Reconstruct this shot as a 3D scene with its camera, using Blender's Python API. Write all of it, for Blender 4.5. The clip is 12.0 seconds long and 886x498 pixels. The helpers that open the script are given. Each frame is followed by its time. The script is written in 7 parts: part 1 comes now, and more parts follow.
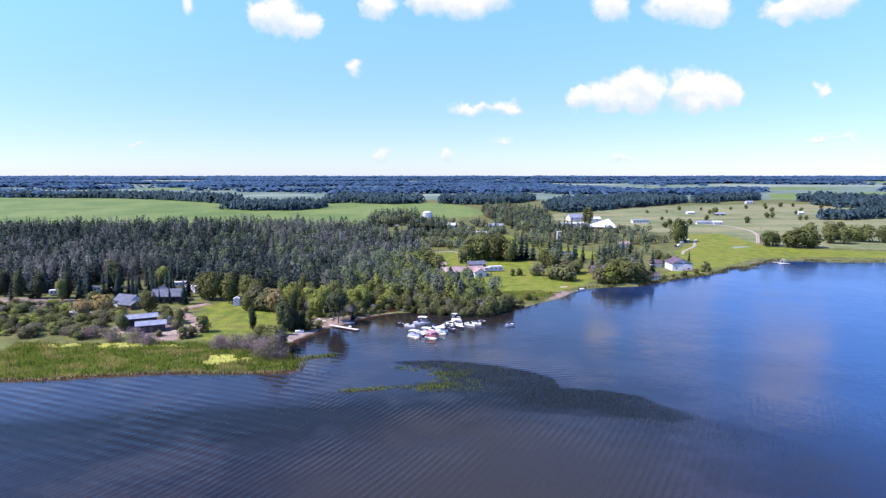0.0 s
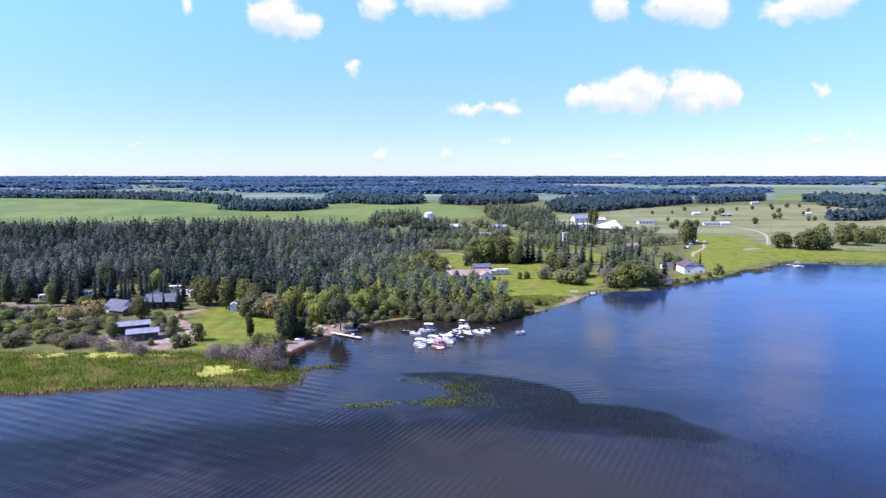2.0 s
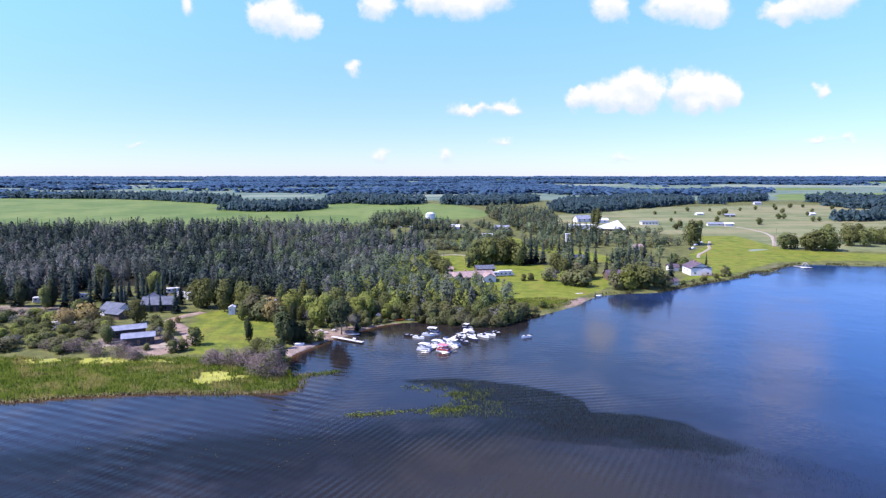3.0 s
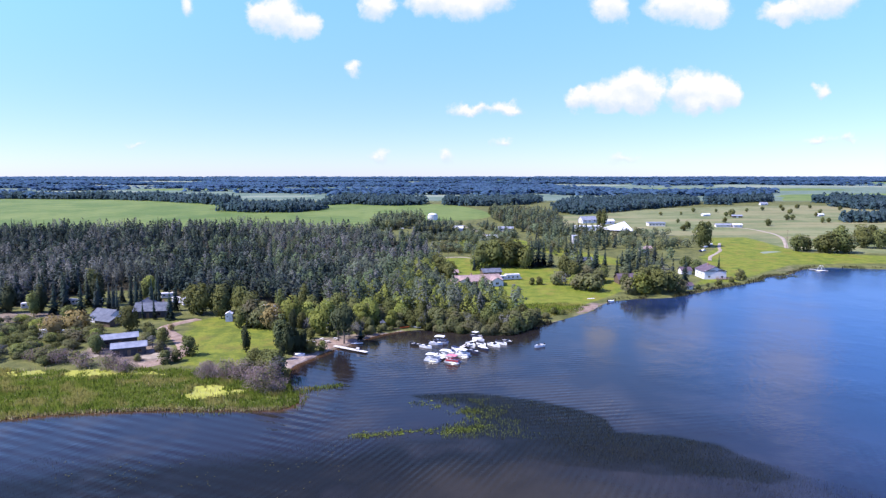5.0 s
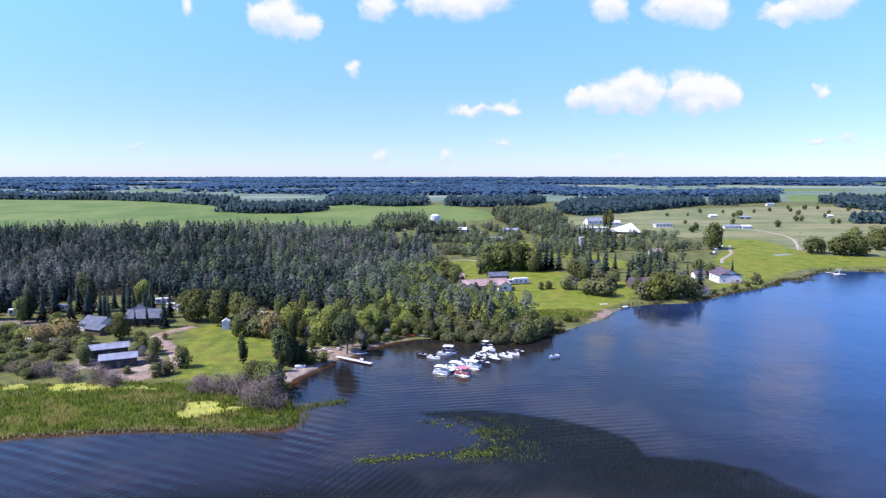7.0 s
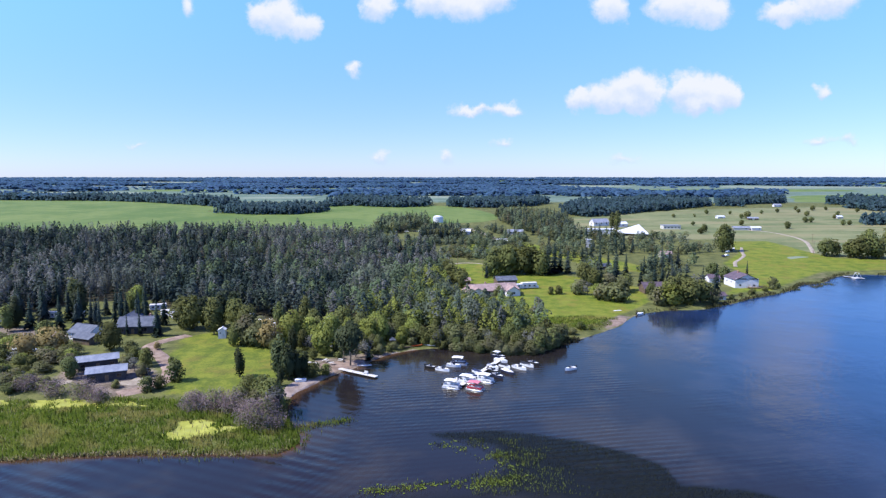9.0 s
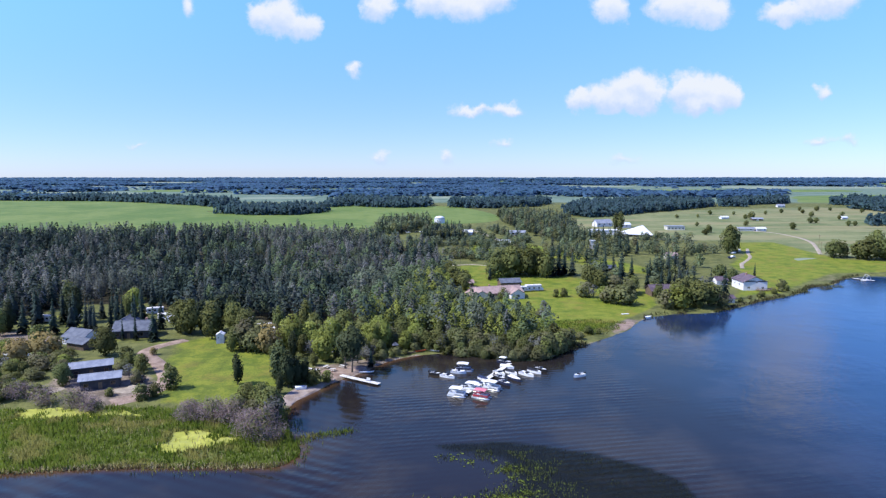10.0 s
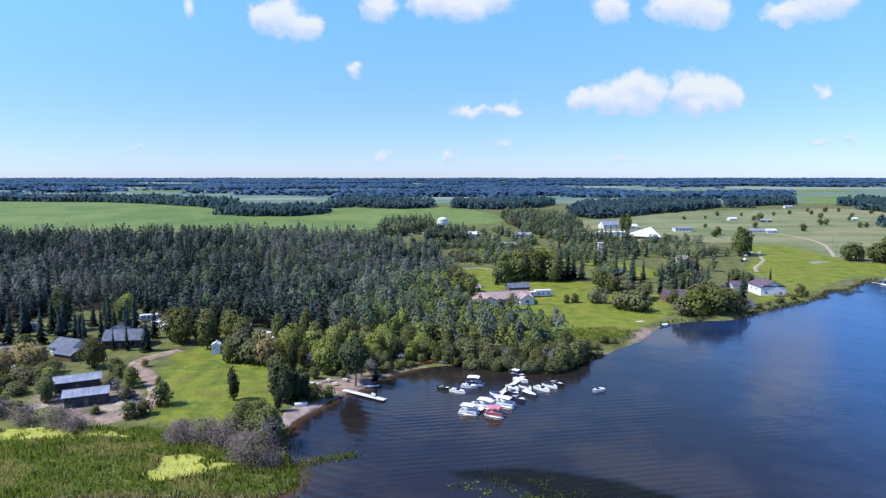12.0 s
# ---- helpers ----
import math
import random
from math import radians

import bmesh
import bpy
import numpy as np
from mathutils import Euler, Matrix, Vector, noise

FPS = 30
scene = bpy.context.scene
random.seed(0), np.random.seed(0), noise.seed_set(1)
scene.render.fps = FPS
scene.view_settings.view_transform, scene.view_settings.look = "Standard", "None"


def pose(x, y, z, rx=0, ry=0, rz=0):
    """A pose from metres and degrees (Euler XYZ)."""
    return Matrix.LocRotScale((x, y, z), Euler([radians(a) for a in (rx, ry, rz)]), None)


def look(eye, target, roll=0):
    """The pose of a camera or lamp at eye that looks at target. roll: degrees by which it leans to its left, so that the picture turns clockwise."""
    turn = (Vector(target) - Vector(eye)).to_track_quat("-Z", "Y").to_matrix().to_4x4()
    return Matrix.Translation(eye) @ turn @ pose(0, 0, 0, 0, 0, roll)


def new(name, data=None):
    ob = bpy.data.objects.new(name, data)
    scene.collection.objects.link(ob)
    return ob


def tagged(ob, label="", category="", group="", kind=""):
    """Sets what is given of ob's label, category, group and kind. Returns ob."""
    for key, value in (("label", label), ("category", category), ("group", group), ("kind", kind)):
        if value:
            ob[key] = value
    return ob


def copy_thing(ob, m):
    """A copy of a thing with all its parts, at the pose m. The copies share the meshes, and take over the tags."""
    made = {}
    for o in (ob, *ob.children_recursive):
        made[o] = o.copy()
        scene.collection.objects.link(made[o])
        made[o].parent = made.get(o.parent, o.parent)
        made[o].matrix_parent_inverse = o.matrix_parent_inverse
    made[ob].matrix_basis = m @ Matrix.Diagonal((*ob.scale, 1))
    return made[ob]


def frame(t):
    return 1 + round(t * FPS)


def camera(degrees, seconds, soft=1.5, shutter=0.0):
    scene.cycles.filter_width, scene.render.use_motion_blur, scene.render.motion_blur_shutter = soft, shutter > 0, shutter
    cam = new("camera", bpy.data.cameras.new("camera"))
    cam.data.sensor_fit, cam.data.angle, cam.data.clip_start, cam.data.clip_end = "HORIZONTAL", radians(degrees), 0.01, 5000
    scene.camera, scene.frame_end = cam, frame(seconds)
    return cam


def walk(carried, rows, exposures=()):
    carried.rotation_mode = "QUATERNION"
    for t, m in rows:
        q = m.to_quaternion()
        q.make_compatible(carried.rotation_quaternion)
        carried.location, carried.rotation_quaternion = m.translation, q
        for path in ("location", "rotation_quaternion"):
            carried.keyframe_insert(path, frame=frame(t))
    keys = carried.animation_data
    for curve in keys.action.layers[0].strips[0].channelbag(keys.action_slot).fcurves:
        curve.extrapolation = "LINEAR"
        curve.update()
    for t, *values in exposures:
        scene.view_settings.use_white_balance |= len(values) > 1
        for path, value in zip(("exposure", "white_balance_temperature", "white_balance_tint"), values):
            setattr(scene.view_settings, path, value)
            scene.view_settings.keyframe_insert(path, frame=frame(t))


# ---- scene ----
# ---------------------------------------------------------------- camera
cam = camera(70, 12.0, soft=1.3)
PATH = [
    (0, pose(1.74, 1.24, 60.50, 83.278, 0, 0.035)),
    (1.5, pose(-0.50, 10.63, 60.33, 83.298, 0, 0.003)),
    (3, pose(-2.76, 20.09, 60.21, 83.320, 0, -0.018)),
    (5, pose(-5.76, 32.77, 60.13, 83.349, 0, -0.029)),
    (6.5, pose(-7.97, 42.26, 60.14, 83.372, 0, -0.023)),
    (8, pose(-10.12, 51.71, 60.21, 83.395, 0, -0.005)),
    (9.5, pose(-12.20, 61.06, 60.33, 83.420, 0, 0.025)),
    (11, pose(-14.18, 70.29, 60.50, 83.445, 0, 0.069)),
    (12, pose(-15.44, 76.34, 60.65, 83.462, 0, 0.105)),
]
# the clip's own exposure falls a little on the way, and its colour is cool
walk(cam, PATH, [(0, 0.71, 6380, 19), (3, 0.71, 6380, 19), (6, 0.66, 6370, 17), (9, 0.49, 6350, 10), (12, 0.42, 6300, 6)])

# ---------------------------------------------------------------- sky and sun
SUN_TO = Vector((-0.63, -0.14, 0.76)).normalized()
sun_data = bpy.data.lights.new("sun", "SUN")
sun_data.energy = 4.9
sun_data.angle = radians(0.6)
sun_data.color = (1.0, 0.96, 0.88)
sun = new("sun", sun_data)
sun.matrix_world = look(SUN_TO * 500, (0, 0, 0))

world = bpy.data.worlds.new("world")
scene.world = world
world.use_nodes = True


def node(tree, kind, **values):
    n = tree.nodes.new(kind)
    for key, value in values.items():
        n.inputs[key].default_value = value
    return n


def math_node(tree, op, a, b=None, clamp=False):
    n = tree.nodes.new("ShaderNodeMath")
    n.operation = op
    n.use_clamp = clamp
    for slot, v in ((0, a), (1, b)):
        if v is None:
            continue
        if isinstance(v, (int, float)):
            n.inputs[slot].default_value = v
        else:
            tree.links.new(v, n.inputs[slot])
    return n.outputs[0]


def span(tree, value, a, b, c=0.0, d=1.0, smooth=True):
    n = tree.nodes.new("ShaderNodeMapRange")
    n.interpolation_type = "SMOOTHSTEP" if smooth else "LINEAR"
    n.inputs["From Min"].default_value, n.inputs["From Max"].default_value = a, b
    n.inputs["To Min"].default_value, n.inputs["To Max"].default_value = c, d
    tree.links.new(value, n.inputs["Value"])
    return n.outputs["Result"]


def mix_rgb(tree, fac, a, b, blend="MIX"):
    n = tree.nodes.new("ShaderNodeMix")
    n.data_type, n.blend_type = "RGBA", blend
    for slot, v in (("Factor", fac), ("A", a), ("B", b)):
        sock = [s for s in n.inputs if s.name == slot and (s.type == "RGBA" or (slot == "Factor" and s.type == "VALUE"))][0]
        if isinstance(v, (int, float)):
            sock.default_value = v
        elif isinstance(v, tuple):
            sock.default_value = (*v, 1.0)
        else:
            tree.links.new(v, sock)
    return [s for s in n.outputs if s.type == "RGBA"][0]


# fair-weather cumulus: across (x/y), height (z/y), half width, half height, density
CUMULUS_HIGH = [
    (-.275, .244, .030, .026, 1), (-.245, .240, .042, .036, 1), (-.212, .226, .034, .026, 1),
    (-.101, .258, .036, .032, .9), (-.015, .264, .050, .030, .9), (.032, .256, .044, .030, .9),
    (.072, .270, .048, .030, .9), (.254, .258, .036, .032, .9), (.355, .258, .055, .036, 1),
    (.405, .252, .048, .032, 1), (.525, .247, .050, .024, 1), (.580, .266, .068, .036, 1),
]
CUMULUS_LOW = [
    (0.21, 0.116, 0.032, 0.021, 1), (0.243, 0.121, 0.036, 0.026, 1), (0.271, 0.129, 0.036, 0.033, 1), (0.299, 0.136, 0.036, 0.038, 1), (0.318, 0.129, 0.029, 0.038, 1),
    (0.281, 0.112, 0.059, 0.018, 1), (0.367, 0.131, 0.029, 0.034, 1), (0.395, 0.131, 0.038, 0.036, 1), (0.425, 0.129, 0.038, 0.036, 1), (0.441, 0.122, 0.023, 0.029, 1),
    (0.404, 0.11, 0.052, 0.017, 1), (0.032, 0.102, 0.03, 0.011, 0.6), (0.058, 0.103, 0.045, 0.009, 0.62), (0.088, 0.105, 0.034, 0.014, 0.7), (0.107, 0.1, 0.025, 0.012, 0.65),
    (-0.136, 0.163, 0.018, 0.015, 0.6),
]
CUMULUS_OVERHEAD = [
    (.56, .33, .10, .08, .6), (.20, .62, .3, .12, .35), (1.1, .45, .3, .12, .6),
]
CUMULUS_FAINT = [
    (.093, .050, .020, .010, .5), (.005, .030, .016, .016, .5), (-.100, .032, .018, .012, .42),
    (.585, .132, .018, .014, .55), (.586, .056, .026, .010, .5), (.630, .058, .024, .012, .5),
    (.279, .025, .034, .012, .4), (-.387, .258, .014, .022, .55), (-.48, .045, .02, .008, .4),
]


def build_sky(tree):
    tree.nodes.clear()
    link = tree.links.new
    out = tree.nodes.new("ShaderNodeOutputWorld")
    sky = tree.nodes.new("ShaderNodeTexSky")
    sky.sky_type = "NISHITA"
    sky.sun_disc = False
    sky.sun_elevation = math.asin(SUN_TO.z)
    sky.sun_rotation = math.atan2(SUN_TO.x, SUN_TO.y) % (2 * math.pi)
    sky.altitude, sky.air_density, sky.dust_density, sky.ozone_density = 600, 1.0, 0.25, 3.0
    clear = node(tree, "ShaderNodeBackground", Strength=0.15)
    up = tree.nodes.new("ShaderNodeTexCoord")
    updown = tree.nodes.new("ShaderNodeSeparateXYZ")
    link(up.outputs["Generated"], updown.inputs[0])
    tone = mix_rgb(tree, span(tree, updown.outputs[2], 0.03, 0.36), (0.520, 0.60, 0.945), (0.785, 1.115, 1.44))
    tone = mix_rgb(tree, span(tree, updown.outputs[2], 0.27, 0.7), tone, (1.00, 0.92, 1.62))
    link(mix_rgb(tree, 1.0, sky.outputs[0], tone, "MULTIPLY"), clear.inputs["Color"])
    co = tree.nodes.new("ShaderNodeTexCoord")
    sep = tree.nodes.new("ShaderNodeSeparateXYZ")
    link(co.outputs["Generated"], sep.inputs[0])
    ahead = math_node(tree, "MAXIMUM", sep.outputs[1], 0.05)
    u = math_node(tree, "DIVIDE", sep.outputs[0], ahead)
    v = math_node(tree, "DIVIDE", sep.outputs[2], ahead)
    uv = tree.nodes.new("ShaderNodeCombineXYZ")
    link(u, uv.inputs[0])
    link(v, uv.inputs[1])
    billow = node(tree, "ShaderNodeTexNoise", Scale=34.0, Detail=6.0, Roughness=0.62)
    link(uv.outputs[0], billow.inputs["Vector"])
    curl = node(tree, "ShaderNodeTexNoise", Scale=30.0, Detail=5.0, Roughness=0.6)
    link(uv.outputs[0], curl.inputs["Vector"])
    bent = tree.nodes.new("ShaderNodeVectorMath")
    bent.operation = "MULTIPLY_ADD"
    link(curl.outputs["Color"], bent.inputs[0])
    bent.inputs[1].default_value = (0.046, 0.040, 0)
    bent.inputs[2].default_value = (-0.023, -0.020, 0)
    moved = tree.nodes.new("ShaderNodeVectorMath")
    moved.operation = "ADD"
    link(uv.outputs[0], moved.inputs[0])
    link(bent.outputs[0], moved.inputs[1])
    cover = weight = rise = None
    for u0, v0, a, b, dense in CUMULUS_HIGH + CUMULUS_LOW + CUMULUS_OVERHEAD + CUMULUS_FAINT:
        off = tree.nodes.new("ShaderNodeVectorMath")
        off.operation = "SUBTRACT"
        link(moved.outputs[0], off.inputs[0])
        off.inputs[1].default_value = (u0, v0, 0)
        fit_ = tree.nodes.new("ShaderNodeVectorMath")
        fit_.operation = "MULTIPLY"
        link(off.outputs[0], fit_.inputs[0])
        fit_.inputs[1].default_value = (1 / a, 1 / b, 0)
        far = tree.nodes.new("ShaderNodeVectorMath")
        far.operation = "LENGTH"
        link(fit_.outputs[0], far.inputs[0])
        body = math_node(tree, "MULTIPLY", math_node(tree, "SUBTRACT", 1.0, far.outputs["Value"]), dense)
        level = tree.nodes.new("ShaderNodeSeparateXYZ")
        link(fit_.outputs[0], level.inputs[0])
        share = math_node(tree, "POWER", math_node(tree, "MAXIMUM", math_node(tree, "ADD", body, 0.35), 0.0001), 3.0)
        up_here = math_node(tree, "MULTIPLY", share, level.outputs[1])
        if cover is None:
            cover, weight, rise = body, share, up_here
        else:
            cover = math_node(tree, "SMOOTH_MAX", cover, body)
            cover.node.inputs[2].default_value = 0.35
            weight, rise = math_node(tree, "ADD", weight, share), math_node(tree, "ADD", rise, up_here)
    rough = math_node(tree, "MULTIPLY", math_node(tree, "SUBTRACT", billow.outputs["Fac"], 0.5), 0.8)
    edge = math_node(tree, "ADD", cover, rough)
    alpha = span(tree, edge, -0.02, 0.52)
    alpha = math_node(tree, "MULTIPLY", alpha, span(tree, sep.outputs[1], 0.05, 0.15))
    alpha = math_node(tree, "MULTIPLY", alpha, span(tree, cover, 0.0, 0.12))
    sunny = span(tree, math_node(tree, "ADD", math_node(tree, "DIVIDE", rise, weight), math_node(tree, "MULTIPLY", rough, 1.1)), -0.55, 0.25)
    thick = math_node(tree, "MULTIPLY", sunny, span(tree, edge, 0.0, 0.5, 0.45, 1.0))
    cloud = node(tree, "ShaderNodeBackground", Strength=1.0)
    link(mix_rgb(tree, thick, (0.44, 0.53, 0.76), (0.63, 0.65, 0.71)), cloud.inputs["Color"])
    mixed = tree.nodes.new("ShaderNodeMixShader")
    link(alpha, mixed.inputs[0])
    link(clear.outputs[0], mixed.inputs[1])
    link(cloud.outputs[0], mixed.inputs[2])
    link(mixed.outputs[0], out.inputs["Surface"])


build_sky(world.node_tree)


# ---------------------------------------------------------------- materials
def surface(name, low, high, rough=0.8, metal=0.0, scale=1.0, fine=12.0, bump=0.1, spec=0.3, each=0.0):
    """Two colours mixed by a coarse and a fine noise in metres, with relief; each: shift from one object to the next."""
    m = bpy.data.materials.new(name)
    m.use_nodes = True
    t = m.node_tree
    b = t.nodes["Principled BSDF"]
    co = t.nodes.new("ShaderNodeTexCoord")
    n1 = node(t, "ShaderNodeTexNoise", Scale=scale, Detail=4.0, Roughness=0.6)
    n2 = node(t, "ShaderNodeTexNoise", Scale=fine, Detail=3.0, Roughness=0.6)
    t.links.new(co.outputs["Object"], n1.inputs["Vector"])
    t.links.new(co.outputs["Object"], n2.inputs["Vector"])
    both = math_node(t, "ADD", math_node(t, "MULTIPLY", n1.outputs["Fac"], 0.65), math_node(t, "MULTIPLY", n2.outputs["Fac"], 0.35))
    fac = span(t, both, 0.36, 0.64)
    col = mix_rgb(t, fac, low, high)
    if each:
        info = t.nodes.new("ShaderNodeObjectInfo")
        hsv = t.nodes.new("ShaderNodeHueSaturation")
        t.links.new(col, hsv.inputs["Color"])
        t.links.new(span(t, info.outputs["Random"], 0, 1, 1 - each, 1 + each, False), hsv.inputs["Value"])
        col = hsv.outputs[0]
    t.links.new(col, b.inputs["Base Color"])
    b.inputs["Roughness"].default_value = rough
    b.inputs["Metallic"].default_value = metal
    b.inputs["Specular IOR Level"].default_value = spec
    if bump:
        bp = node(t, "ShaderNodeBump", Strength=bump, Distance=0.05)
        t.links.new(n2.outputs["Fac"], bp.inputs["Height"])
        t.links.new(bp.outputs[0], b.inputs["Normal"])
    return m


def foliage(name, low, high, third=None, patch=0.035, each=0.22, lit=0.3, spec=0.08, rough=0.65):
    """Leaves: differ leaf by leaf, tree by tree and stand by stand, and let some light through."""
    m = bpy.data.materials.new(name)
    m.use_nodes = True
    t = m.node_tree
    b = t.nodes["Principled BSDF"]
    out = t.nodes["Material Output"]
    geo = t.nodes.new("ShaderNodeNewGeometry")
    n1 = node(t, "ShaderNodeTexNoise", Scale=0.3, Detail=2.0, Roughness=0.5)
    n2 = node(t, "ShaderNodeTexNoise", Scale=patch, Detail=3.0, Roughness=0.55)
    t.links.new(geo.outputs["Position"], n1.inputs["Vector"])
    t.links.new(geo.outputs["Position"], n2.inputs["Vector"])
    # one number for each tree: its own in a joined stand, the object's for a single one
    own = t.nodes.new("ShaderNodeAttribute")
    own.attribute_name = "tree"
    info = t.nodes.new("ShaderNodeObjectInfo")
    luck = math_node(t, "FRACT", math_node(t, "ADD", own.outputs["Fac"], info.outputs["Random"]))
    luck_too = math_node(t, "FRACT", math_node(t, "MULTIPLY", luck, 7.31))
    leaf = math_node(t, "MULTIPLY", geo.outputs["Random Per Island"], 0.16)
    fac = math_node(t, "ADD", leaf, math_node(t, "MULTIPLY", span(t, n1.outputs["Fac"], 0.3, 0.7), 0.34))
    if each:
        fac = math_node(t, "ADD", fac, math_node(t, "MULTIPLY", luck_too, 0.5))
    else:
        fac = math_node(t, "MULTIPLY", fac, 2.0)
    col = mix_rgb(t, fac, low, high)
    if third:
        col = mix_rgb(t, span(t, n2.outputs["Fac"], 0.48, 0.62), col, third)
    if each:
        hsv = t.nodes.new("ShaderNodeHueSaturation")
        t.links.new(col, hsv.inputs["Color"])
        t.links.new(span(t, luck, 0, 1, 1 - each, 1 + each, False), hsv.inputs["Value"])
        t.links.new(span(t, luck_too, 0, 1, 0.5 - each * 0.07, 0.5 + each * 0.05, False), hsv.inputs["Hue"])
        col = hsv.outputs[0]
    t.links.new(col, b.inputs["Base Color"])
    b.inputs["Roughness"].default_value = rough
    b.inputs["Specular IOR Level"].default_value = spec
    thru = t.nodes.new("ShaderNodeBsdfTranslucent")
    t.links.new(col, thru.inputs["Color"])
    mixed = t.nodes.new("ShaderNodeMixShader")
    mixed.inputs[0].default_value = lit
    t.links.new(b.outputs[0], mixed.inputs[1])
    t.links.new(thru.outputs[0], mixed.inputs[2])
    t.links.new(mixed.outputs[0], out.inputs["Surface"])
    return m


def water_material():
    m = bpy.data.materials.new("lake_water")
    m.use_nodes = True
    t = m.node_tree
    b = t.nodes["Principled BSDF"]
    geo = t.nodes.new("ShaderNodeNewGeometry")
    weed = node(t, "ShaderNodeTexNoise", Scale=0.028, Detail=4.0, Roughness=0.6)
    t.links.new(geo.outputs["Position"], weed.inputs["Vector"])
    col = mix_rgb(t, span(t, weed.outputs["Fac"], 0.45, 0.62), (0.014, 0.012, 0.013), (0.030, 0.024, 0.018))
    where = t.nodes.new("ShaderNodeSeparateXYZ")
    t.links.new(geo.outputs["Position"], where.inputs[0])
    deep = math_node(t, "ADD", where.outputs[0], math_node(t, "MULTIPLY", weed.outputs["Fac"], 60.0))
    # open lake: its own blue plus reflected-sky blue put into the base colour
    col = mix_rgb(t, span(t, deep, 60.0, 190.0), col, (0.006, 0.034, 0.112))
    # the weedy shallows, where the brown bed shines through
    shoal = t.nodes.new("ShaderNodeVectorMath")
    shoal.operation = "MULTIPLY_ADD"
    t.links.new(geo.outputs["Position"], shoal.inputs[0])
    shoal.inputs[1].default_value = (1 / 62, 1 / 48, 0)
    shoal.inputs[2].default_value = (-14 / 62, -122 / 48, 0)
    far = t.nodes.new("ShaderNodeVectorMath")
    far.operation = "LENGTH"
    t.links.new(shoal.outputs[0], far.inputs[0])
    near = math_node(t, "ADD", far.outputs["Value"], math_node(t, "MULTIPLY", math_node(t, "SUBTRACT", weed.outputs["Fac"], 0.5), 1.6))
    col = mix_rgb(t, span(t, near, 0.95, 0.35), col, (0.023, 0.021, 0.016))
    # the bed of rushes and water weed: dull and dark between the stems
    across, along = where.outputs[0], where.outputs[1]
    drift = math_node(t, "MULTIPLY", math_node(t, "SUBTRACT", weed.outputs["Fac"], 0.5), 26.0)
    slope = math_node(t, "SUBTRACT", math_node(t, "SUBTRACT", 210.0, math_node(t, "MULTIPLY", across, 0.857)), along)
    back = math_node(t, "SUBTRACT", math_node(t, "ADD", 177.0, math_node(t, "MULTIPLY", across, 0.2)), along)
    open_bed = math_node(t, "ADD", math_node(t, "MINIMUM", slope, back), drift)
    thin_bed = math_node(t, "MULTIPLY", span(t, open_bed, -3.0, 9.0, 0.0, 0.95), span(t, across, 40.0, 6.0, 0.4, 1.0))
    thin_bed = math_node(t, "MULTIPLY", thin_bed, span(t, along, 118.0, 148.0, 0.5, 1.0))
    rushes = t.nodes.new("ShaderNodeAttribute")
    rushes.attribute_name = "rushes"
    thick_bed = span(t, rushes.outputs["Fac"], 0.1, 0.7)
    weedy = math_node(t, "MAXIMUM", thin_bed, thick_bed)
    weedy = math_node(t, "MULTIPLY", weedy, span(t, weed.outputs["Fac"], 0.66, 0.5, 0.55, 1.0))
    weedy = math_node(t, "MULTIPLY", weedy, span(t, across, 100.0, 45.0))
    bed = mix_rgb(t, span(t, near, 0.95, 0.35), (0.009, 0.010, 0.009), (0.030, 0.027, 0.022))
    col = mix_rgb(t, weedy, col, bed)
    # brown sand shows through at the very edge
    brink = t.nodes.new("ShaderNodeAttribute")
    brink.attribute_name = "shallow"
    col = mix_rgb(t, span(t, math_node(t, "ADD", brink.outputs["Fac"], math_node(t, "MULTIPLY", math_node(t, "SUBTRACT", weed.outputs["Fac"], 0.5), 0.5)), 0.3, 1.0, 0.0, 0.85), col, (0.085, 0.045, 0.022))
    t.links.new(math_node(t, "MULTIPLY", span(t, weedy, 0.0, 1.0, 0.5, 0.12, False), span(t, deep, 60.0, 150.0, 0.8, 1.0)), b.inputs["Specular IOR Level"])
    t.links.new(col, b.inputs["Base Color"])
    b.inputs["IOR"].default_value = 1.33
    lanes = node(t, "ShaderNodeTexNoise", Scale=0.012, Detail=3.0, Roughness=0.5)
    t.links.new(geo.outputs["Position"], lanes.inputs["Vector"])
    t.links.new(span(t, lanes.outputs["Fac"], 0.4, 0.65, 0.09, 0.16), b.inputs["Roughness"])
    def waves(angle, length, bend):
        """Long-crested ripples: the crests stand across the angle (degrees), length metres apart."""
        turn = t.nodes.new("ShaderNodeMapping")
        turn.inputs["Rotation"].default_value = (0, 0, radians(-angle))
        t.links.new(geo.outputs["Position"], turn.inputs["Vector"])
        drawn = t.nodes.new("ShaderNodeMapping")
        drawn.inputs["Scale"].default_value = (1.0, 0.3, 1.0)
        t.links.new(turn.outputs[0], drawn.inputs["Vector"])
        w = t.nodes.new("ShaderNodeTexWave")
        w.inputs["Scale"].default_value = math.pi / (10 * length)
        w.inputs["Distortion"].default_value = bend
        w.inputs["Detail"].default_value = 2.0
        w.inputs["Detail Scale"].default_value = 0.6
        t.links.new(drawn.outputs[0], w.inputs["Vector"])
        return w.outputs["Fac"], drawn.outputs[0]

    # a long swell off the marsh, shorter ripples over the shallows and round the boats
    marsh_swell, swell_at = waves(67, 3.4, 2.5)
    shoal_ripple, shoal_at = waves(-28, 1.7, 3.0)
    bay_ripple, bay_at = waves(100, 2.2, 4.0)
